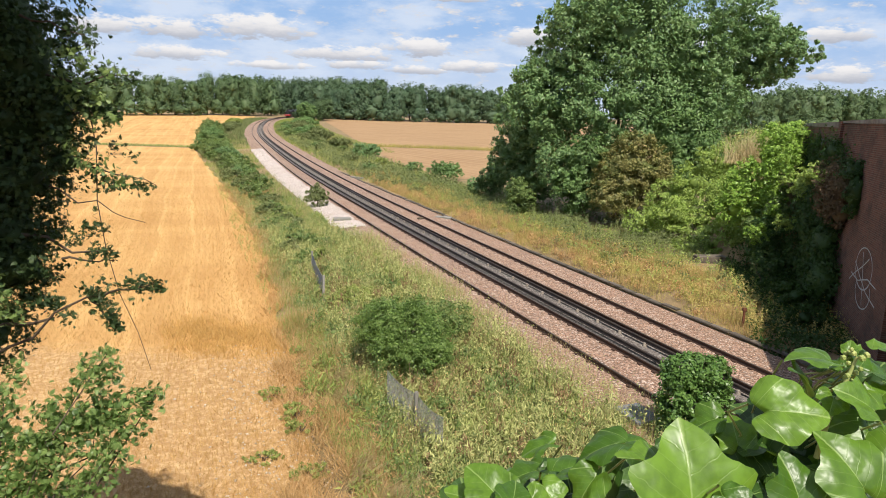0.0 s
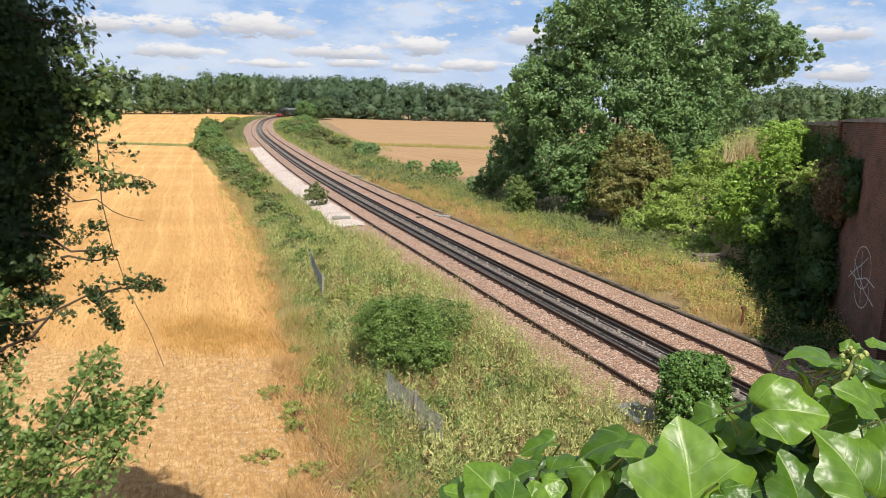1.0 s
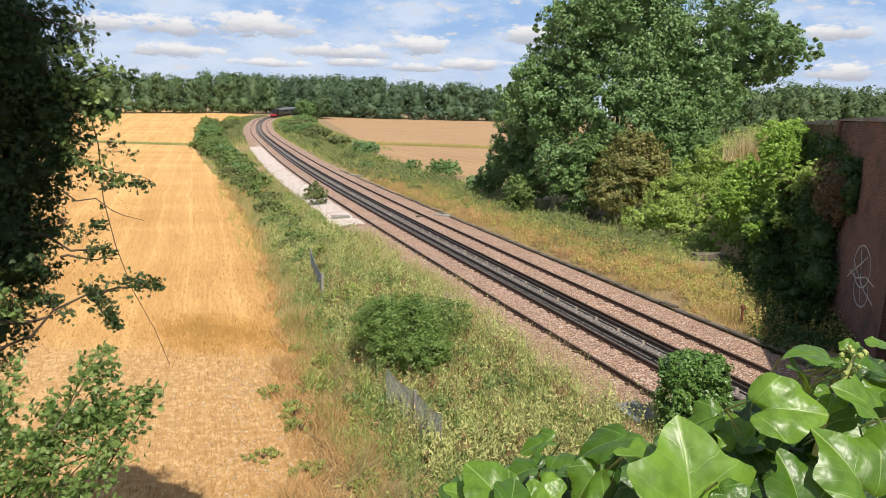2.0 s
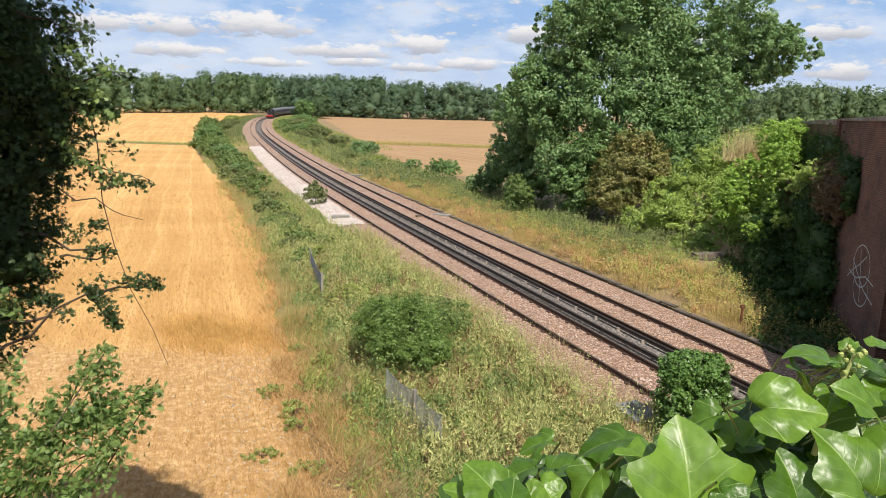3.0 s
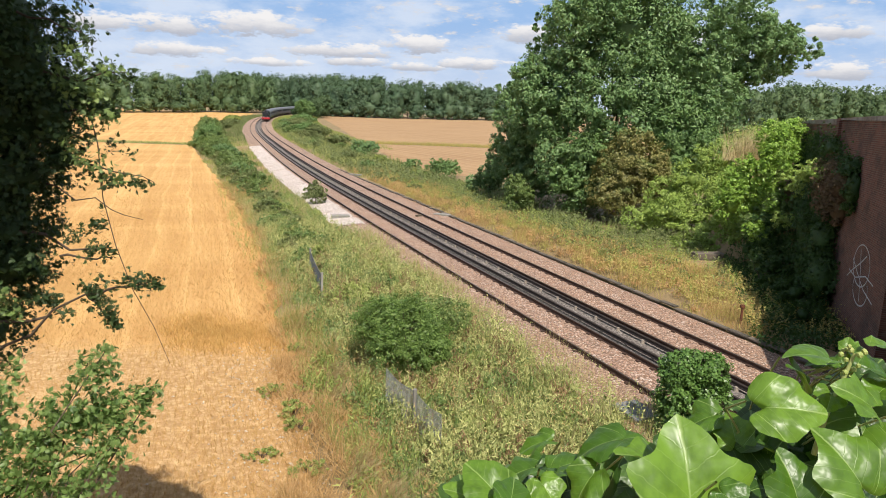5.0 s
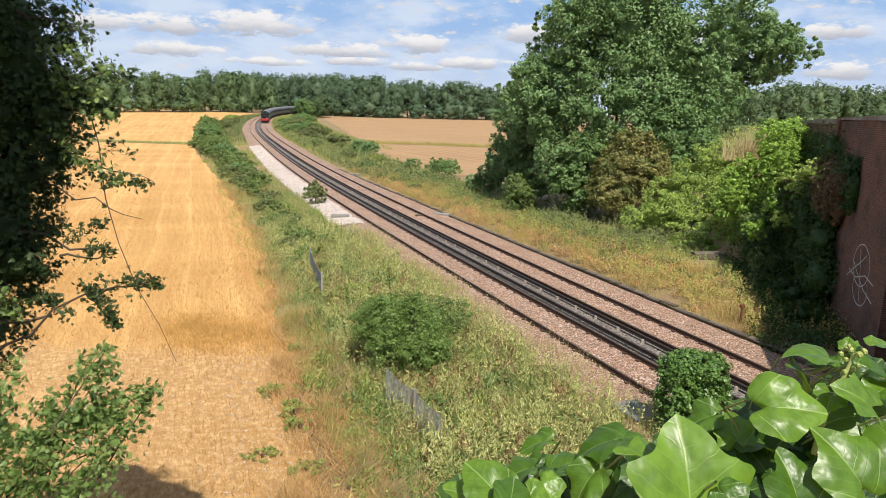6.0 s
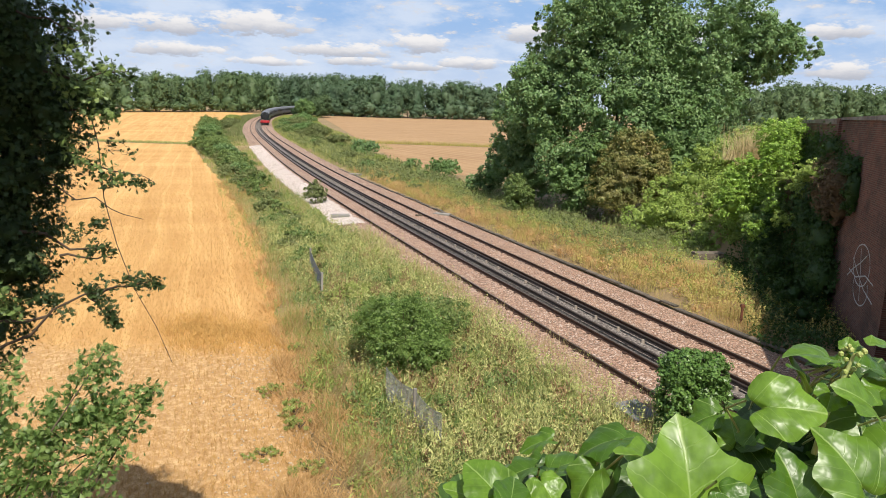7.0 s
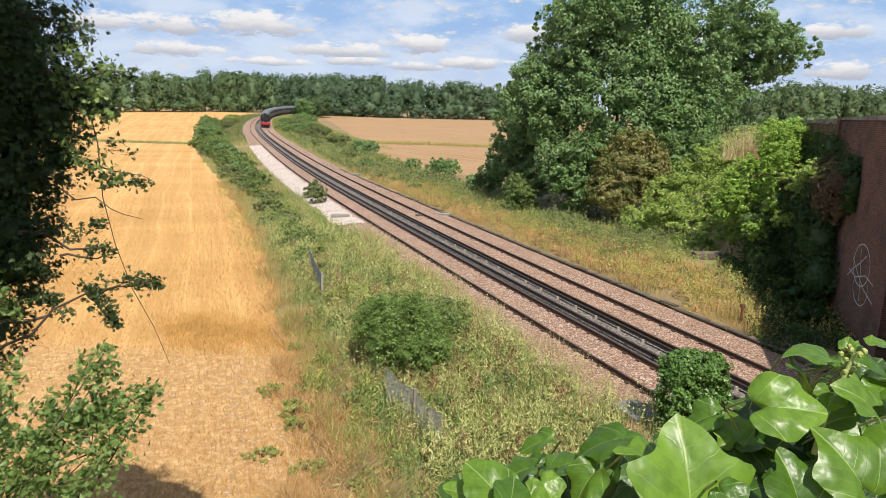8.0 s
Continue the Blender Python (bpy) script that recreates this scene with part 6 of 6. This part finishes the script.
    # Pale copy of the leaves where sun falls; the light is in their colour.
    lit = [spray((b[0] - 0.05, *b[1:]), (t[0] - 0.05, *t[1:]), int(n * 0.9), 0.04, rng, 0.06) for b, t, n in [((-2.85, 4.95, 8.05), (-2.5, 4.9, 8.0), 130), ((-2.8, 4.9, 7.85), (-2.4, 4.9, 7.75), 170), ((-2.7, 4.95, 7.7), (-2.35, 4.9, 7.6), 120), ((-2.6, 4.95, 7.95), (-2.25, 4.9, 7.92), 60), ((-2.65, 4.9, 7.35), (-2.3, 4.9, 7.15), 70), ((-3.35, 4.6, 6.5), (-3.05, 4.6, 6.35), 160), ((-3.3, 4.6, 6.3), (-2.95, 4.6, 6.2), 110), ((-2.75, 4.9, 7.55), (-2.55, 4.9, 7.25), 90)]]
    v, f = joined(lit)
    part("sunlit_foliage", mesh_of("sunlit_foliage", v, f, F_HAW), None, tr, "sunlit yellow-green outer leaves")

    sh = thing("maple_shrub", "sunlit green maple shrub growing up from the bank", "shrub")
    rng = np.random.default_rng(72)
    root = (-3.9, 4.2, float(ground_z(-3.9, 4.2)) - 0.1)
    wood, tufts = [], []
    for t in [(-2.2, 4.9, 5.52), (-2.5, 4.8, 5.88), (-2.75, 5.0, 5.7), (-2.4, 4.8, 5.25), (-2.9, 4.7, 5.35), (-3.2, 4.8, 5.75), (-3.0, 4.8, 5.1), (-3.4, 4.6, 5.1), (-3.25, 4.7, 5.5), (-2.65, 4.9, 5.45), (-3.4, 4.6, 4.75), (-2.6, 4.8, 5.1), (-3.55, 4.7, 5.45)]:
        wood.append(bough(root, t, 0.018, 0.003, 0.03, rng=rng))
        b = np.asarray(root) + (np.asarray(t) - np.asarray(root)) * 0.55
        tufts.append(spray(b, t, 300, 0.048, rng, 0.1))
    for b, t, n in [((-2.75, 4.9, 5.4), (-2.25, 4.9, 5.5), 130), ((-2.8, 4.9, 5.25), (-2.45, 4.8, 5.35), 150), ((-3.1, 4.8, 5.4), (-2.7, 4.8, 5.3), 160), ((-3.5, 4.7, 5.2), (-3.0, 4.7, 5.2), 200), ((-2.75, 4.9, 5.75), (-2.5, 4.9, 5.7), 60), ((-3.5, 4.6, 4.8), (-3.15, 4.6, 5.0), 120)]:
        tufts.append(spray(b, t, int(n * 1.5), 0.05, rng, 0.08))
    v, f = joined(wood)
    part("branchwork", mesh_of("branchwork", v, f, M_TWIG, True), None, sh, "thin brown branchwork")
    v, f = joined(tufts)
    part("foliage", mesh_of("foliage", v, f, F_SHRUB), None, sh)


def build_long_stem():
    """A thin hanging bramble stem that sways before the field."""
    st = thing("hanging_briar", "long thin bare briar hanging over the field", "briar", at=(-2.62, 5.0, 7.75))
    p = np.array([(0.0, 0, 0), (0.06, 0, -0.35), (0.06, 0, -0.75), (0.12, 0, -1.1), (0.22, 0, -1.45), (0.36, 0, -1.75), (0.46, 0, -2.05)])
    v, f = tube(p, np.linspace(0.005, 0.002, len(p)), 5)
    part("stalk", mesh_of("stalk", v, f, M_TWIG, True), None, st)
    rng = np.random.default_rng(4)
    v, f = joined([spray((0.05, 0, -0.2), (0.06, 0, -0.9), 14, 0.04, rng, 0.03), spray((0.02, 0, -0.98), (-0.05, 0, -0.92), 12, 0.04, rng, 0.02)])
    part("foliage", mesh_of("foliage", v, f, F_NEAR), None, st)
    return st


# ---- ivy on the parapet before the camera ----
def ivy_material(name, dark, light):
    m, N, out = shell(name)
    at = N.add("ShaderNodeTexCoord").outputs["Object"]
    sep = N.add("ShaderNodeSeparateXYZ", Vector=at)
    r = N.add("ShaderNodeObjectInfo").outputs["Random"]
    green = N.mix(r, col(*dark), col(*light))
    green = N.mix(N.math("MULTIPLY", N.ramp(N.noise(at, 5.0, 4.0), 0.35, 0.7), 0.55), green, col(*[k * 0.6 for k in dark]))
    # pale veins fan out from the stalk, finer ones branch between them
    ang = N.math("ARCTAN2", sep.outputs[0], N.math("ADD", sep.outputs[1], 0.34))
    wide = N.math("MULTIPLY", N.noise(at, 9.0, 2.0), 0.16)
    vein = N.ramp(N.math("ABSOLUTE", N.math("SINE", N.math("MULTIPLY_ADD", ang, 3.9, N.math("SUBTRACT", wide, 0.08)))), 0.10, 0.02)
    side = N.math("MULTIPLY_ADD", N.math("ABSOLUTE", sep.outputs[0]), 16.0, N.math("MULTIPLY", sep.outputs[1], -22.0))
    fine = N.ramp(N.math("ABSOLUTE", N.math("SINE", N.math("MULTIPLY_ADD", wide, 8.0, side))), 0.16, 0.0)
    lines = N.math("MAXIMUM", vein, N.math("MULTIPLY", fine, 0.35))
    colour = N.mix(N.math("MULTIPLY", lines, 0.5), green, col(0.34, 0.46, 0.14))
    gloss = N.math("MULTIPLY_ADD", N.noise(at, 12.0, 4.0), 0.16, 0.3)
    bs = N.add("ShaderNodeBsdfPrincipled", Base_Color=colour, Roughness=gloss, Specular_IOR_Level=0.5)
    bp = N.add("ShaderNodeBump", Height=N.math("MULTIPLY_ADD", N.noise(at, 4.0, 2.0), 0.6, N.math("MULTIPLY", lines, -0.35)), Strength=0.1, Distance=0.05)
    N.put(bs.inputs["Normal"], bp)
    tr = N.add("ShaderNodeBsdfTranslucent", Color=N.mix(0.4, colour, col(0.34, 0.5, 0.04)))
    mx = N.tree.nodes.new("ShaderNodeMixShader")
    mx.inputs[0].default_value = 0.26
    N.put(mx.inputs[1], bs), N.put(mx.inputs[2], tr)
    N.put(out.inputs[0], mx)
    return m


def ivy_leaf(seed, lobes, material, n=60, rings=10):
    """A leaf one unit wide: pointed lobes, a folded blade quilted between the veins, wavy rim. Stalk at -y, tip at +y."""
    rng = np.random.default_rng(seed)
    a = np.linspace(-np.pi, np.pi, n, endpoint=False)
    skew = rng.normal(0, 0.05)
    spike = lambda at, w: np.maximum(0, 1 - np.abs(np.abs(a - skew) - at) / w) ** 1.35
    r = 0.40 - 0.09 * lobes + (0.17 + 0.06 * lobes) * spike(0.0, 0.75) + lobes * (0.24 * spike(1.12, 0.6) + 0.14 * spike(2.15, 0.5)) - 0.22 * np.exp(-(((np.abs(a) - np.pi) / 0.3) ** 2))
    r *= 1 + rng.normal(0, 0.01, n)
    v, f = [(0, -0.08, 0)], []
    fold, dish, wave = rng.uniform(0.2, 0.42), rng.uniform(0.3, 0.6), rng.uniform(0.03, 0.065)
    for k in range(1, rings + 1):
        q = k / rings
        for i in range(n):
            x, y = math.sin(a[i]) * r[i] * q * 1.05, math.cos(a[i]) * r[i] * q - 0.08 * (1 - q)
            fan = math.atan2(x, y + 0.34)
            z = fold * abs(x) - dish * (x * x + 1.2 * y * y) + wave * q * q * math.sin(3 * a[i] + seed) + 0.45 * wave * q ** 3 * math.sin(7 * a[i] + 2 * seed)
            z += 0.022 * min(1.0, 4 * abs(x)) * abs(math.sin(3.9 * fan))
            v.append((x, y, z))
    me = bpy.data.meshes.new("leaf_blade")
    for i in range(n):
        f.append((0, 1 + i, 1 + (i + 1) % n))
    for k in range(rings - 1):
        for i in range(n):
            j = (i + 1) % n
            f.append((1 + k * n + i, 1 + (k + 1) * n + i, 1 + (k + 1) * n + j, 1 + k * n + j))
    me.from_pydata(v, [], f)
    me.polygons.foreach_set("use_smooth", np.ones(len(f), bool))
    me.materials.append(material)
    return me


IVY = [(0.199, 0.48, 7.429, 0.12, 2, 0.2), (0.295, 0.55, 7.478, 0.072, 100, 0.45), (0.337, 0.5, 7.445, 0.079, 335, 0.35), (0.292, 0.5, 7.427, 0.064, 350, 0.25), (0.363, 0.54, 7.49, 0.057, 300, 0.55), (0.378, 0.56, 7.45, 0.069, 200, 0.55), (0.351, 0.6, 7.509, 0.055, 280, 0.95), (0.335, 0.6, 7.491, 0.055, 130, 0.6), (0.394, 0.58, 7.504, 0.058, 80, 0.85), (0.345, 0.56, 7.486, 0.033, 200, 0.65), (0.15, 0.55, 7.441, 0.058, 280, 0.95), (0.178, 0.52, 7.44, 0.054, 270, 0.9), (0.083, 0.56, 7.407, 0.049, 280, 0.95), (0.047, 0.52, 7.411, 0.058, 330, 0.55), (0.116, 0.56, 7.412, 0.049, 40, 0.95), (0.132, 0.53, 7.417, 0.047, 210, 0.5), (0.092, 0.52, 7.413, 0.039, 160, 0.55), (0.062, 0.5, 7.415, 0.042, 20, 0.65), (0.176, 0.58, 7.43, 0.032, 60, 0.95), (0.266, 0.62, 7.435, 0.046, 270, 0.7), (0.284, 0.6, 7.426, 0.046, 350, 0.4), (0.104, 0.62, 7.403, 0.045, 270, 0.95), (0.374, 0.62, 7.401, 0.044, 170, 0.45), (0.323, 0.62, 7.399, 0.043, 120, 0.75), (0.219, 0.46, 7.445, 0.037, 140, 0.55), (0.389, 0.56, 7.493, 0.04, 30, 0.75), (0.378, 0.6, 7.519, 0.019, 0, 0.45), (0.37, 0.6, 7.503, 0.02, 320, 0.65), (0.386, 0.6, 7.508, 0.02, 40, 0.5), (0.408, 0.62, 7.505, 0.031, 80, 0.7), (0.366, 0.62, 7.495, 0.024, 300, 0.85), (0.03, 0.54, 7.389, 0.045, 300, 0.6), (0.409, 0.6, 7.521, 0.036, 60, 0.95)]


def build_ivy():
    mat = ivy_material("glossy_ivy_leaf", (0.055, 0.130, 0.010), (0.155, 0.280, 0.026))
    # Inner leaves: shade of the gaps is put into their greens.
    old = ivy_material("inner_ivy_leaf_shade_toned", (0.016, 0.05, 0.009), (0.07, 0.145, 0.022))
    kinds = [ivy_leaf(k, l, mat) for k, l in enumerate((0.55, 0.12, 0.4, 0.3))]
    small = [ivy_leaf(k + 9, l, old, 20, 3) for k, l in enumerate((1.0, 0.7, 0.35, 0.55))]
    iv = thing("ivy_plant", "glossy light-green ivy sprawling over the bridge parapet", "ivy")
    rng = np.random.default_rng(6)
    right, ahead, up = Vector((1, 0, 0)), Vector((0, 0.98, -0.2)), Vector((0, 0.2, 0.98))

    def put(x, y, z, size, turn, tilt, me):
        a = radians(turn)
        tip = (right * math.sin(a) + up * math.cos(a)).normalized()
        nrm = (-ahead * (1 - tilt) + Vector((0, 0, 1)) * tilt + right * rng.normal(0, 0.3)).normalized()
        if abs(tip.dot(nrm)) > 0.9:
            tip = (tip + ahead * 0.6).normalized()
        side = tip.cross(nrm).normalized()
        tip = nrm.cross(side).normalized()
        m = Matrix((side, tip, nrm)).transposed().to_4x4()
        o = part("leaf", me, None, iv)
        o.matrix_basis = Matrix.Translation((x, y, z)) @ m @ Matrix.Diagonal((size, size, size, 1))
        return o

    # a flowering shoot: stout pale stem with knobbly bud heads
    m_bud = surface("ivy_buds", (0.26, 0.33, 0.07), (0.42, 0.46, 0.14), 90.0, rough=0.6, bump=0.3, fine=300.0)
    shoot = [Vector((0.338, 0.56, 7.43)), Vector((0.343, 0.56, 7.466)), Vector((0.352, 0.56, 7.497)), Vector((0.360, 0.56, 7.526))]
    v, f = tube(shoot, [0.0026, 0.0024, 0.002, 0.0014], 8)
    part("shoot", mesh_of("shoot", v, f, M_IVYSTEM, True), None, iv, "stout pale flowering shoot")
    for k in range(26):
        at = shoot[3] + Vector((rng.normal(0, 0.0055), rng.normal(0, 0.005), rng.uniform(-0.034, 0.008)))
        bm = bmesh.new()
        bmesh.ops.create_icosphere(bm, subdivisions=1, radius=rng.uniform(0.0018, 0.0036), matrix=Matrix.Translation(at))
        part("bud", bm, m_bud, iv, "pale green ivy bud")
    stems = []
    for i, (x, y, z, size, turn, tilt) in enumerate(IVY):
        put(x, y, z, size, turn, tilt, kinds[i % 4])
        a = radians(turn)
        stalk = Vector((x, y, z)) - (right * math.sin(a) + up * math.cos(a)) * size * 0.4
        stems.append(bough(stalk, (x * 0.97 + 0.01, y + 0.10, z - 0.10), 0.0010, 0.0012, rng=rng, kinks=5))
    # deeper leaves, toned for gap shade, on a sheet that slopes up along the parapet
    p, q = radians(11.62), radians(1.782)
    fwd, top = Vector((0, math.cos(p), -math.sin(p))), Vector((0, math.sin(p), math.cos(p)))
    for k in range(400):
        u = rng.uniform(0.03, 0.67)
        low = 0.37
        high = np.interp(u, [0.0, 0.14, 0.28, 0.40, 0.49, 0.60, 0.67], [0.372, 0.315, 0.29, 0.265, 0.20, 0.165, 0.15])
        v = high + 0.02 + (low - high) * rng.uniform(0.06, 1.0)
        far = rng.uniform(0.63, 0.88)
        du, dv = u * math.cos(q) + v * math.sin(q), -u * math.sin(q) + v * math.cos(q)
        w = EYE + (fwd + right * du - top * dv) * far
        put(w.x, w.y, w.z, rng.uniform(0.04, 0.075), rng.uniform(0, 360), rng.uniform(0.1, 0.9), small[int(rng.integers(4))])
    for x, z in ((0.12, 7.24), (0.3, 7.3), (0.46, 7.36)):
        v, f = bough((x, 0.66, z), (x + 0.1, 0.98, 6.69), 0.004, 0.008, rng=rng, kinks=6)
        part("stem", mesh_of("stem", v, f, M_IVYSTEM, True), None, iv, "woody ivy stem rooted on the parapet")
    v, f = joined(stems)
    tagged(part("stalkwork", mesh_of("stalkwork", v, f, M_IVYSTEM, True), None, iv, "thin pale ivy stalks"), kind="stuff")
    w = thing("approach_parapet", "low brick parapet buried under ivy beside the road", "parapet", kind="structure")
    part("wall", box_bm((3.2, 0.35, 1.25), (1.75, 1.05, 6.0)), M_COPING, w)
    part("coping", box_bm((3.25, 0.42, 0.08), (1.75, 1.05, 6.66), 0.01), M_COPING, w)


M_IVYSTEM = surface("ivy_stalk", (0.30, 0.36, 0.10), (0.40, 0.40, 0.16), 30.0, rough=0.6, bump=0.1)


# ---- the train ----
M_BLACK = surface("loco_black_paint", (0.012, 0.013, 0.014), (0.022, 0.023, 0.024), 3.0, rough=0.35, bump=0.03)
M_RED = surface("buffer_beam_red", (0.52, 0.03, 0.035), (0.42, 0.025, 0.03), 3.0, rough=0.45, bump=0.03)
M_GREEN = surface("loco_dark_green", (0.02, 0.045, 0.03), (0.03, 0.06, 0.04), 3.0, rough=0.35, bump=0.03)
M_COACH = surface("coach_grey_blue_paint", (0.085, 0.095, 0.12), (0.11, 0.12, 0.15), 2.0, rough=0.45, bump=0.03)
M_ROOF = surface("coach_roof_grey", (0.13, 0.14, 0.16), (0.18, 0.19, 0.21), 2.0, rough=0.7, bump=0.05)
M_PANE = surface("dark_coach_glass", (0.02, 0.024, 0.03), (0.03, 0.034, 0.04), 2.0, rough=0.1, bump=0.0)
M_LAMP = surface("white_lamp_enamel", (0.75, 0.75, 0.72), (0.82, 0.82, 0.8), 4.0, rough=0.4, bump=0.0)


def wheel_set(parent, xs, r, half, name="wheel"):
    for x in xs:
        for sx in (-half, half):
            part(name, drum_bm(r, r, 0.13, pose(sx, x, r, 0, 90, 0), 20), M_BLACK, parent)


def build_loco():
    """Steam locomotive, front at y = 0, facing -y, rails at z = 0."""
    lo = thing("steam_locomotive", "black steam locomotive with a bright red buffer beam", "locomotive")
    part("boiler", drum_bm(0.85, 0.92, 6.6, pose(0, 5.2, 2.65, 90), 24), M_BLACK, lo)
    sb = part("smokebox", drum_bm(0.95, 0.95, 1.7, pose(0, 1.55, 2.65, 90), 24), M_BLACK, lo)
    part("smokebox_door", drum_bm(0.72, 0.85, 0.16, pose(0, 0.64, 2.65, 90), 24), M_BLACK, sb)
    part("chimney", drum_bm(0.36, 0.42, 0.75, pose(0, 1.5, 3.72), 16), M_BLACK, lo)
    part("dome", drum_bm(0.42, 0.28, 0.55, pose(0, 4.6, 3.72), 16), M_BLACK, lo)
    part("running_plate", box_bm((2.6, 9.2, 0.09), (0, 4.75, 1.45), 0.02), M_BLACK, lo)
    bb = part("buffer_beam", box_bm((2.8, 0.14, 0.72), (0, 0.1, 1.14), 0.02), M_RED, lo, "bright red buffer beam")
    for x in (-0.87, 0.87):
        b = part("buffer", drum_bm(0.12, 0.14, 0.5, pose(x, -0.2, 1.06, 90), 12), M_BLACK, bb, "black round buffer")
        part("cylinder", drum_bm(0.38, 0.38, 1.0, pose(x * 1.25, 2.1, 0.85, 90), 16), M_BLACK, lo)
        part("smoke_deflector", box_bm((0.05, 1.9, 1.3), (x * 1.38, 1.6, 2.2), 0.01), M_BLACK, lo)
        part("head_lamp", box_bm((0.22, 0.2, 0.3), (x * 0.75, 0.2, 1.6), 0.03), M_LAMP, lo, "white head lamp")
    part("coupling", box_bm((0.16, 0.3, 0.3), (0, -0.05, 0.95), 0.02), M_BLACK, bb)
    cab = part("cab", box_bm((2.6, 2.0, 2.0), (0, 9.3, 2.45), 0.08), M_GREEN, lo, "dark green cab")
    part("cab_roof", drum_bm(1.45, 1.45, 2.2, pose(0, 9.3, 2.75, 90) @ Matrix.Diagonal((1, 0.72, 1, 1)), 24), M_BLACK, cab)
    part("firebox", box_bm((1.75, 2.2, 1.9), (0, 7.5, 2.5), 0.3), M_BLACK, lo)
    part("frame", box_bm((1.1, 9.0, 0.8), (0, 4.8, 0.98), 0.03), M_BLACK, lo)
    wheel_set(lo, (3.3, 5.3, 7.3), 0.85, 0.75, "driving_wheel")
    wheel_set(lo, (0.9, 1.9), 0.45, 0.75)
    return lo, 10.6


def build_tender():
    te = thing("tender", "black coal tender coupled behind the locomotive", "tender")
    part("tank", box_bm((2.55, 6.2, 1.9), (0, 3.3, 2.1), 0.1), M_BLACK, te)
    part("coal", drum_bm(1.1, 0.5, 0.5, pose(0, 3.0, 3.2), 10), M_BLACK, te, "heap of coal")
    part("frame", box_bm((2.2, 6.4, 0.5), (0, 3.3, 0.95), 0.03), M_BLACK, te)
    wheel_set(te, (1.2, 3.3, 5.4), 0.6, 0.75)
    return te, 6.9


def build_coach():
    """Corridor coach, its near end at y = 0."""
    ln = 19.6
    co = thing("passenger_coach", "dark grey-blue passenger coach with a pale grey roof", "coach", "coaches of the train")
    prof = [(-1.36, 1.05), (-1.40, 1.9), (-1.36, 2.9), (-1.2, 3.35), (-0.8, 3.68), (0, 3.84), (0.8, 3.68), (1.2, 3.35), (1.36, 2.9), (1.40, 1.9), (1.36, 1.05)]

    def shellmesh(pr, y0, y1, mat, name):
        bm = bmesh.new()
        a, b = [bm.verts.new((x, y0, z)) for x, z in pr], [bm.verts.new((x, y1, z)) for x, z in pr]
        for i in range(len(pr) - 1):
            bm.faces.new((a[i], a[i + 1], b[i + 1], b[i]))
        bm.faces.new(a), bm.faces.new(b[::-1]), bm.faces.new((a[0], b[0], b[-1], a[-1]))
        bmesh.ops.recalc_face_normals(bm, faces=bm.faces)
        return part(name, bm, mat, co)

    body = shellmesh(prof, 0.2, ln - 0.2, M_COACH, "body")
    shellmesh([(x * 1.012, z + 0.02) for x, z in prof[2:9]], 0.15, ln - 0.15, M_ROOF, "roof")
    pane = box_bm((0.03, 1.25, 0.85), bevel=0.01)
    me = bpy.data.meshes.new("window")
    pane.to_mesh(me), pane.free()
    me.materials.append(M_PANE)
    for k in range(8):
        for x in (-1.39, 1.39):
            o = part("window", me, None, body)
            o.matrix_basis = pose(x, 2.0 + k * 2.22, 2.38)
    part("underframe", box_bm((2.3, ln - 0.8, 0.35), (0, ln / 2, 0.92), 0.03), M_BLACK, co)
    for y in (2.8, ln - 2.8):
        bg = part("bogie", box_bm((2.1, 3.0, 0.4), (0, y, 0.6), 0.05), M_BLACK, co)
        for dy in (-1.2, 1.2):
            for sx in (-0.75, 0.75):
                part("wheel", drum_bm(0.46, 0.46, 0.13, pose(sx, y + dy, 0.46, 0, 90, 0), 16), M_BLACK, bg)
    part("gangway", box_bm((1.2, 0.4, 2.2), (0, 0.05, 2.3), 0.05), M_BLACK, co)
    return co, ln + 0.4


def line_pose(s, ln):
    """A vehicle whose front stands s metres along the right-hand track, its tail ln farther."""
    d = 2.1
    a, b = on_line(np.array(s + ln * 0.15), d), on_line(np.array(s + ln * 0.85), d)
    way = Vector(b - a).normalized()
    side = way.cross(Vector((0, 0, 1))).normalized()
    m = Matrix((side, way, side.cross(way))).transposed().to_4x4()
    p = Vector(a) - way * ln * 0.15
    return Matrix.Translation(p) @ m


def build_train():
    lo, a = build_loco()
    te, b = build_tender()
    co, c = build_coach()
    cars = [(lo, 0.0, a), (te, a, b), (co, a + b, c)]
    for k in range(1, 9):
        cars.append((copy_thing(co, Matrix.Identity(4)), a + b + k * c, c))
    return cars


build_ground()
build_fields()
build_track()
build_bridge()
build_lineside()
TRAIN = build_train()
build_big_trees()
build_bushes()
build_woods()
build_fence()
build_near_tree()
STEM = build_long_stem()
build_ivy()
build_field_weeds()
build_grass()
build_stubble()
build_field_edge()
build_loose_stones()
build_trough()


# ---- what moves ----
def motions():
    for ob, back, ln in TRAIN:
        walk(ob, [(t, line_pose(342.0 - 18.1 * t + back, ln)) for t in np.arange(0, 8.01, 0.5)])
    sway = [(0.0, -3.0), (0.5, -2.5), (1.0, 0.0), (1.5, 1.5), (3.0, 1.0), (3.5, 3.0), (4.0, 2.0), (4.5, 1.0), (6.0, 3.0), (6.5, 2.6), (7.0, 2.0), (7.5, 1.2), (8.0, 1.4)]
    walk(STEM, [(t, pose(-2.62, 5.0, 7.75, 0, -a, 0)) for t, a in sway])


motions()
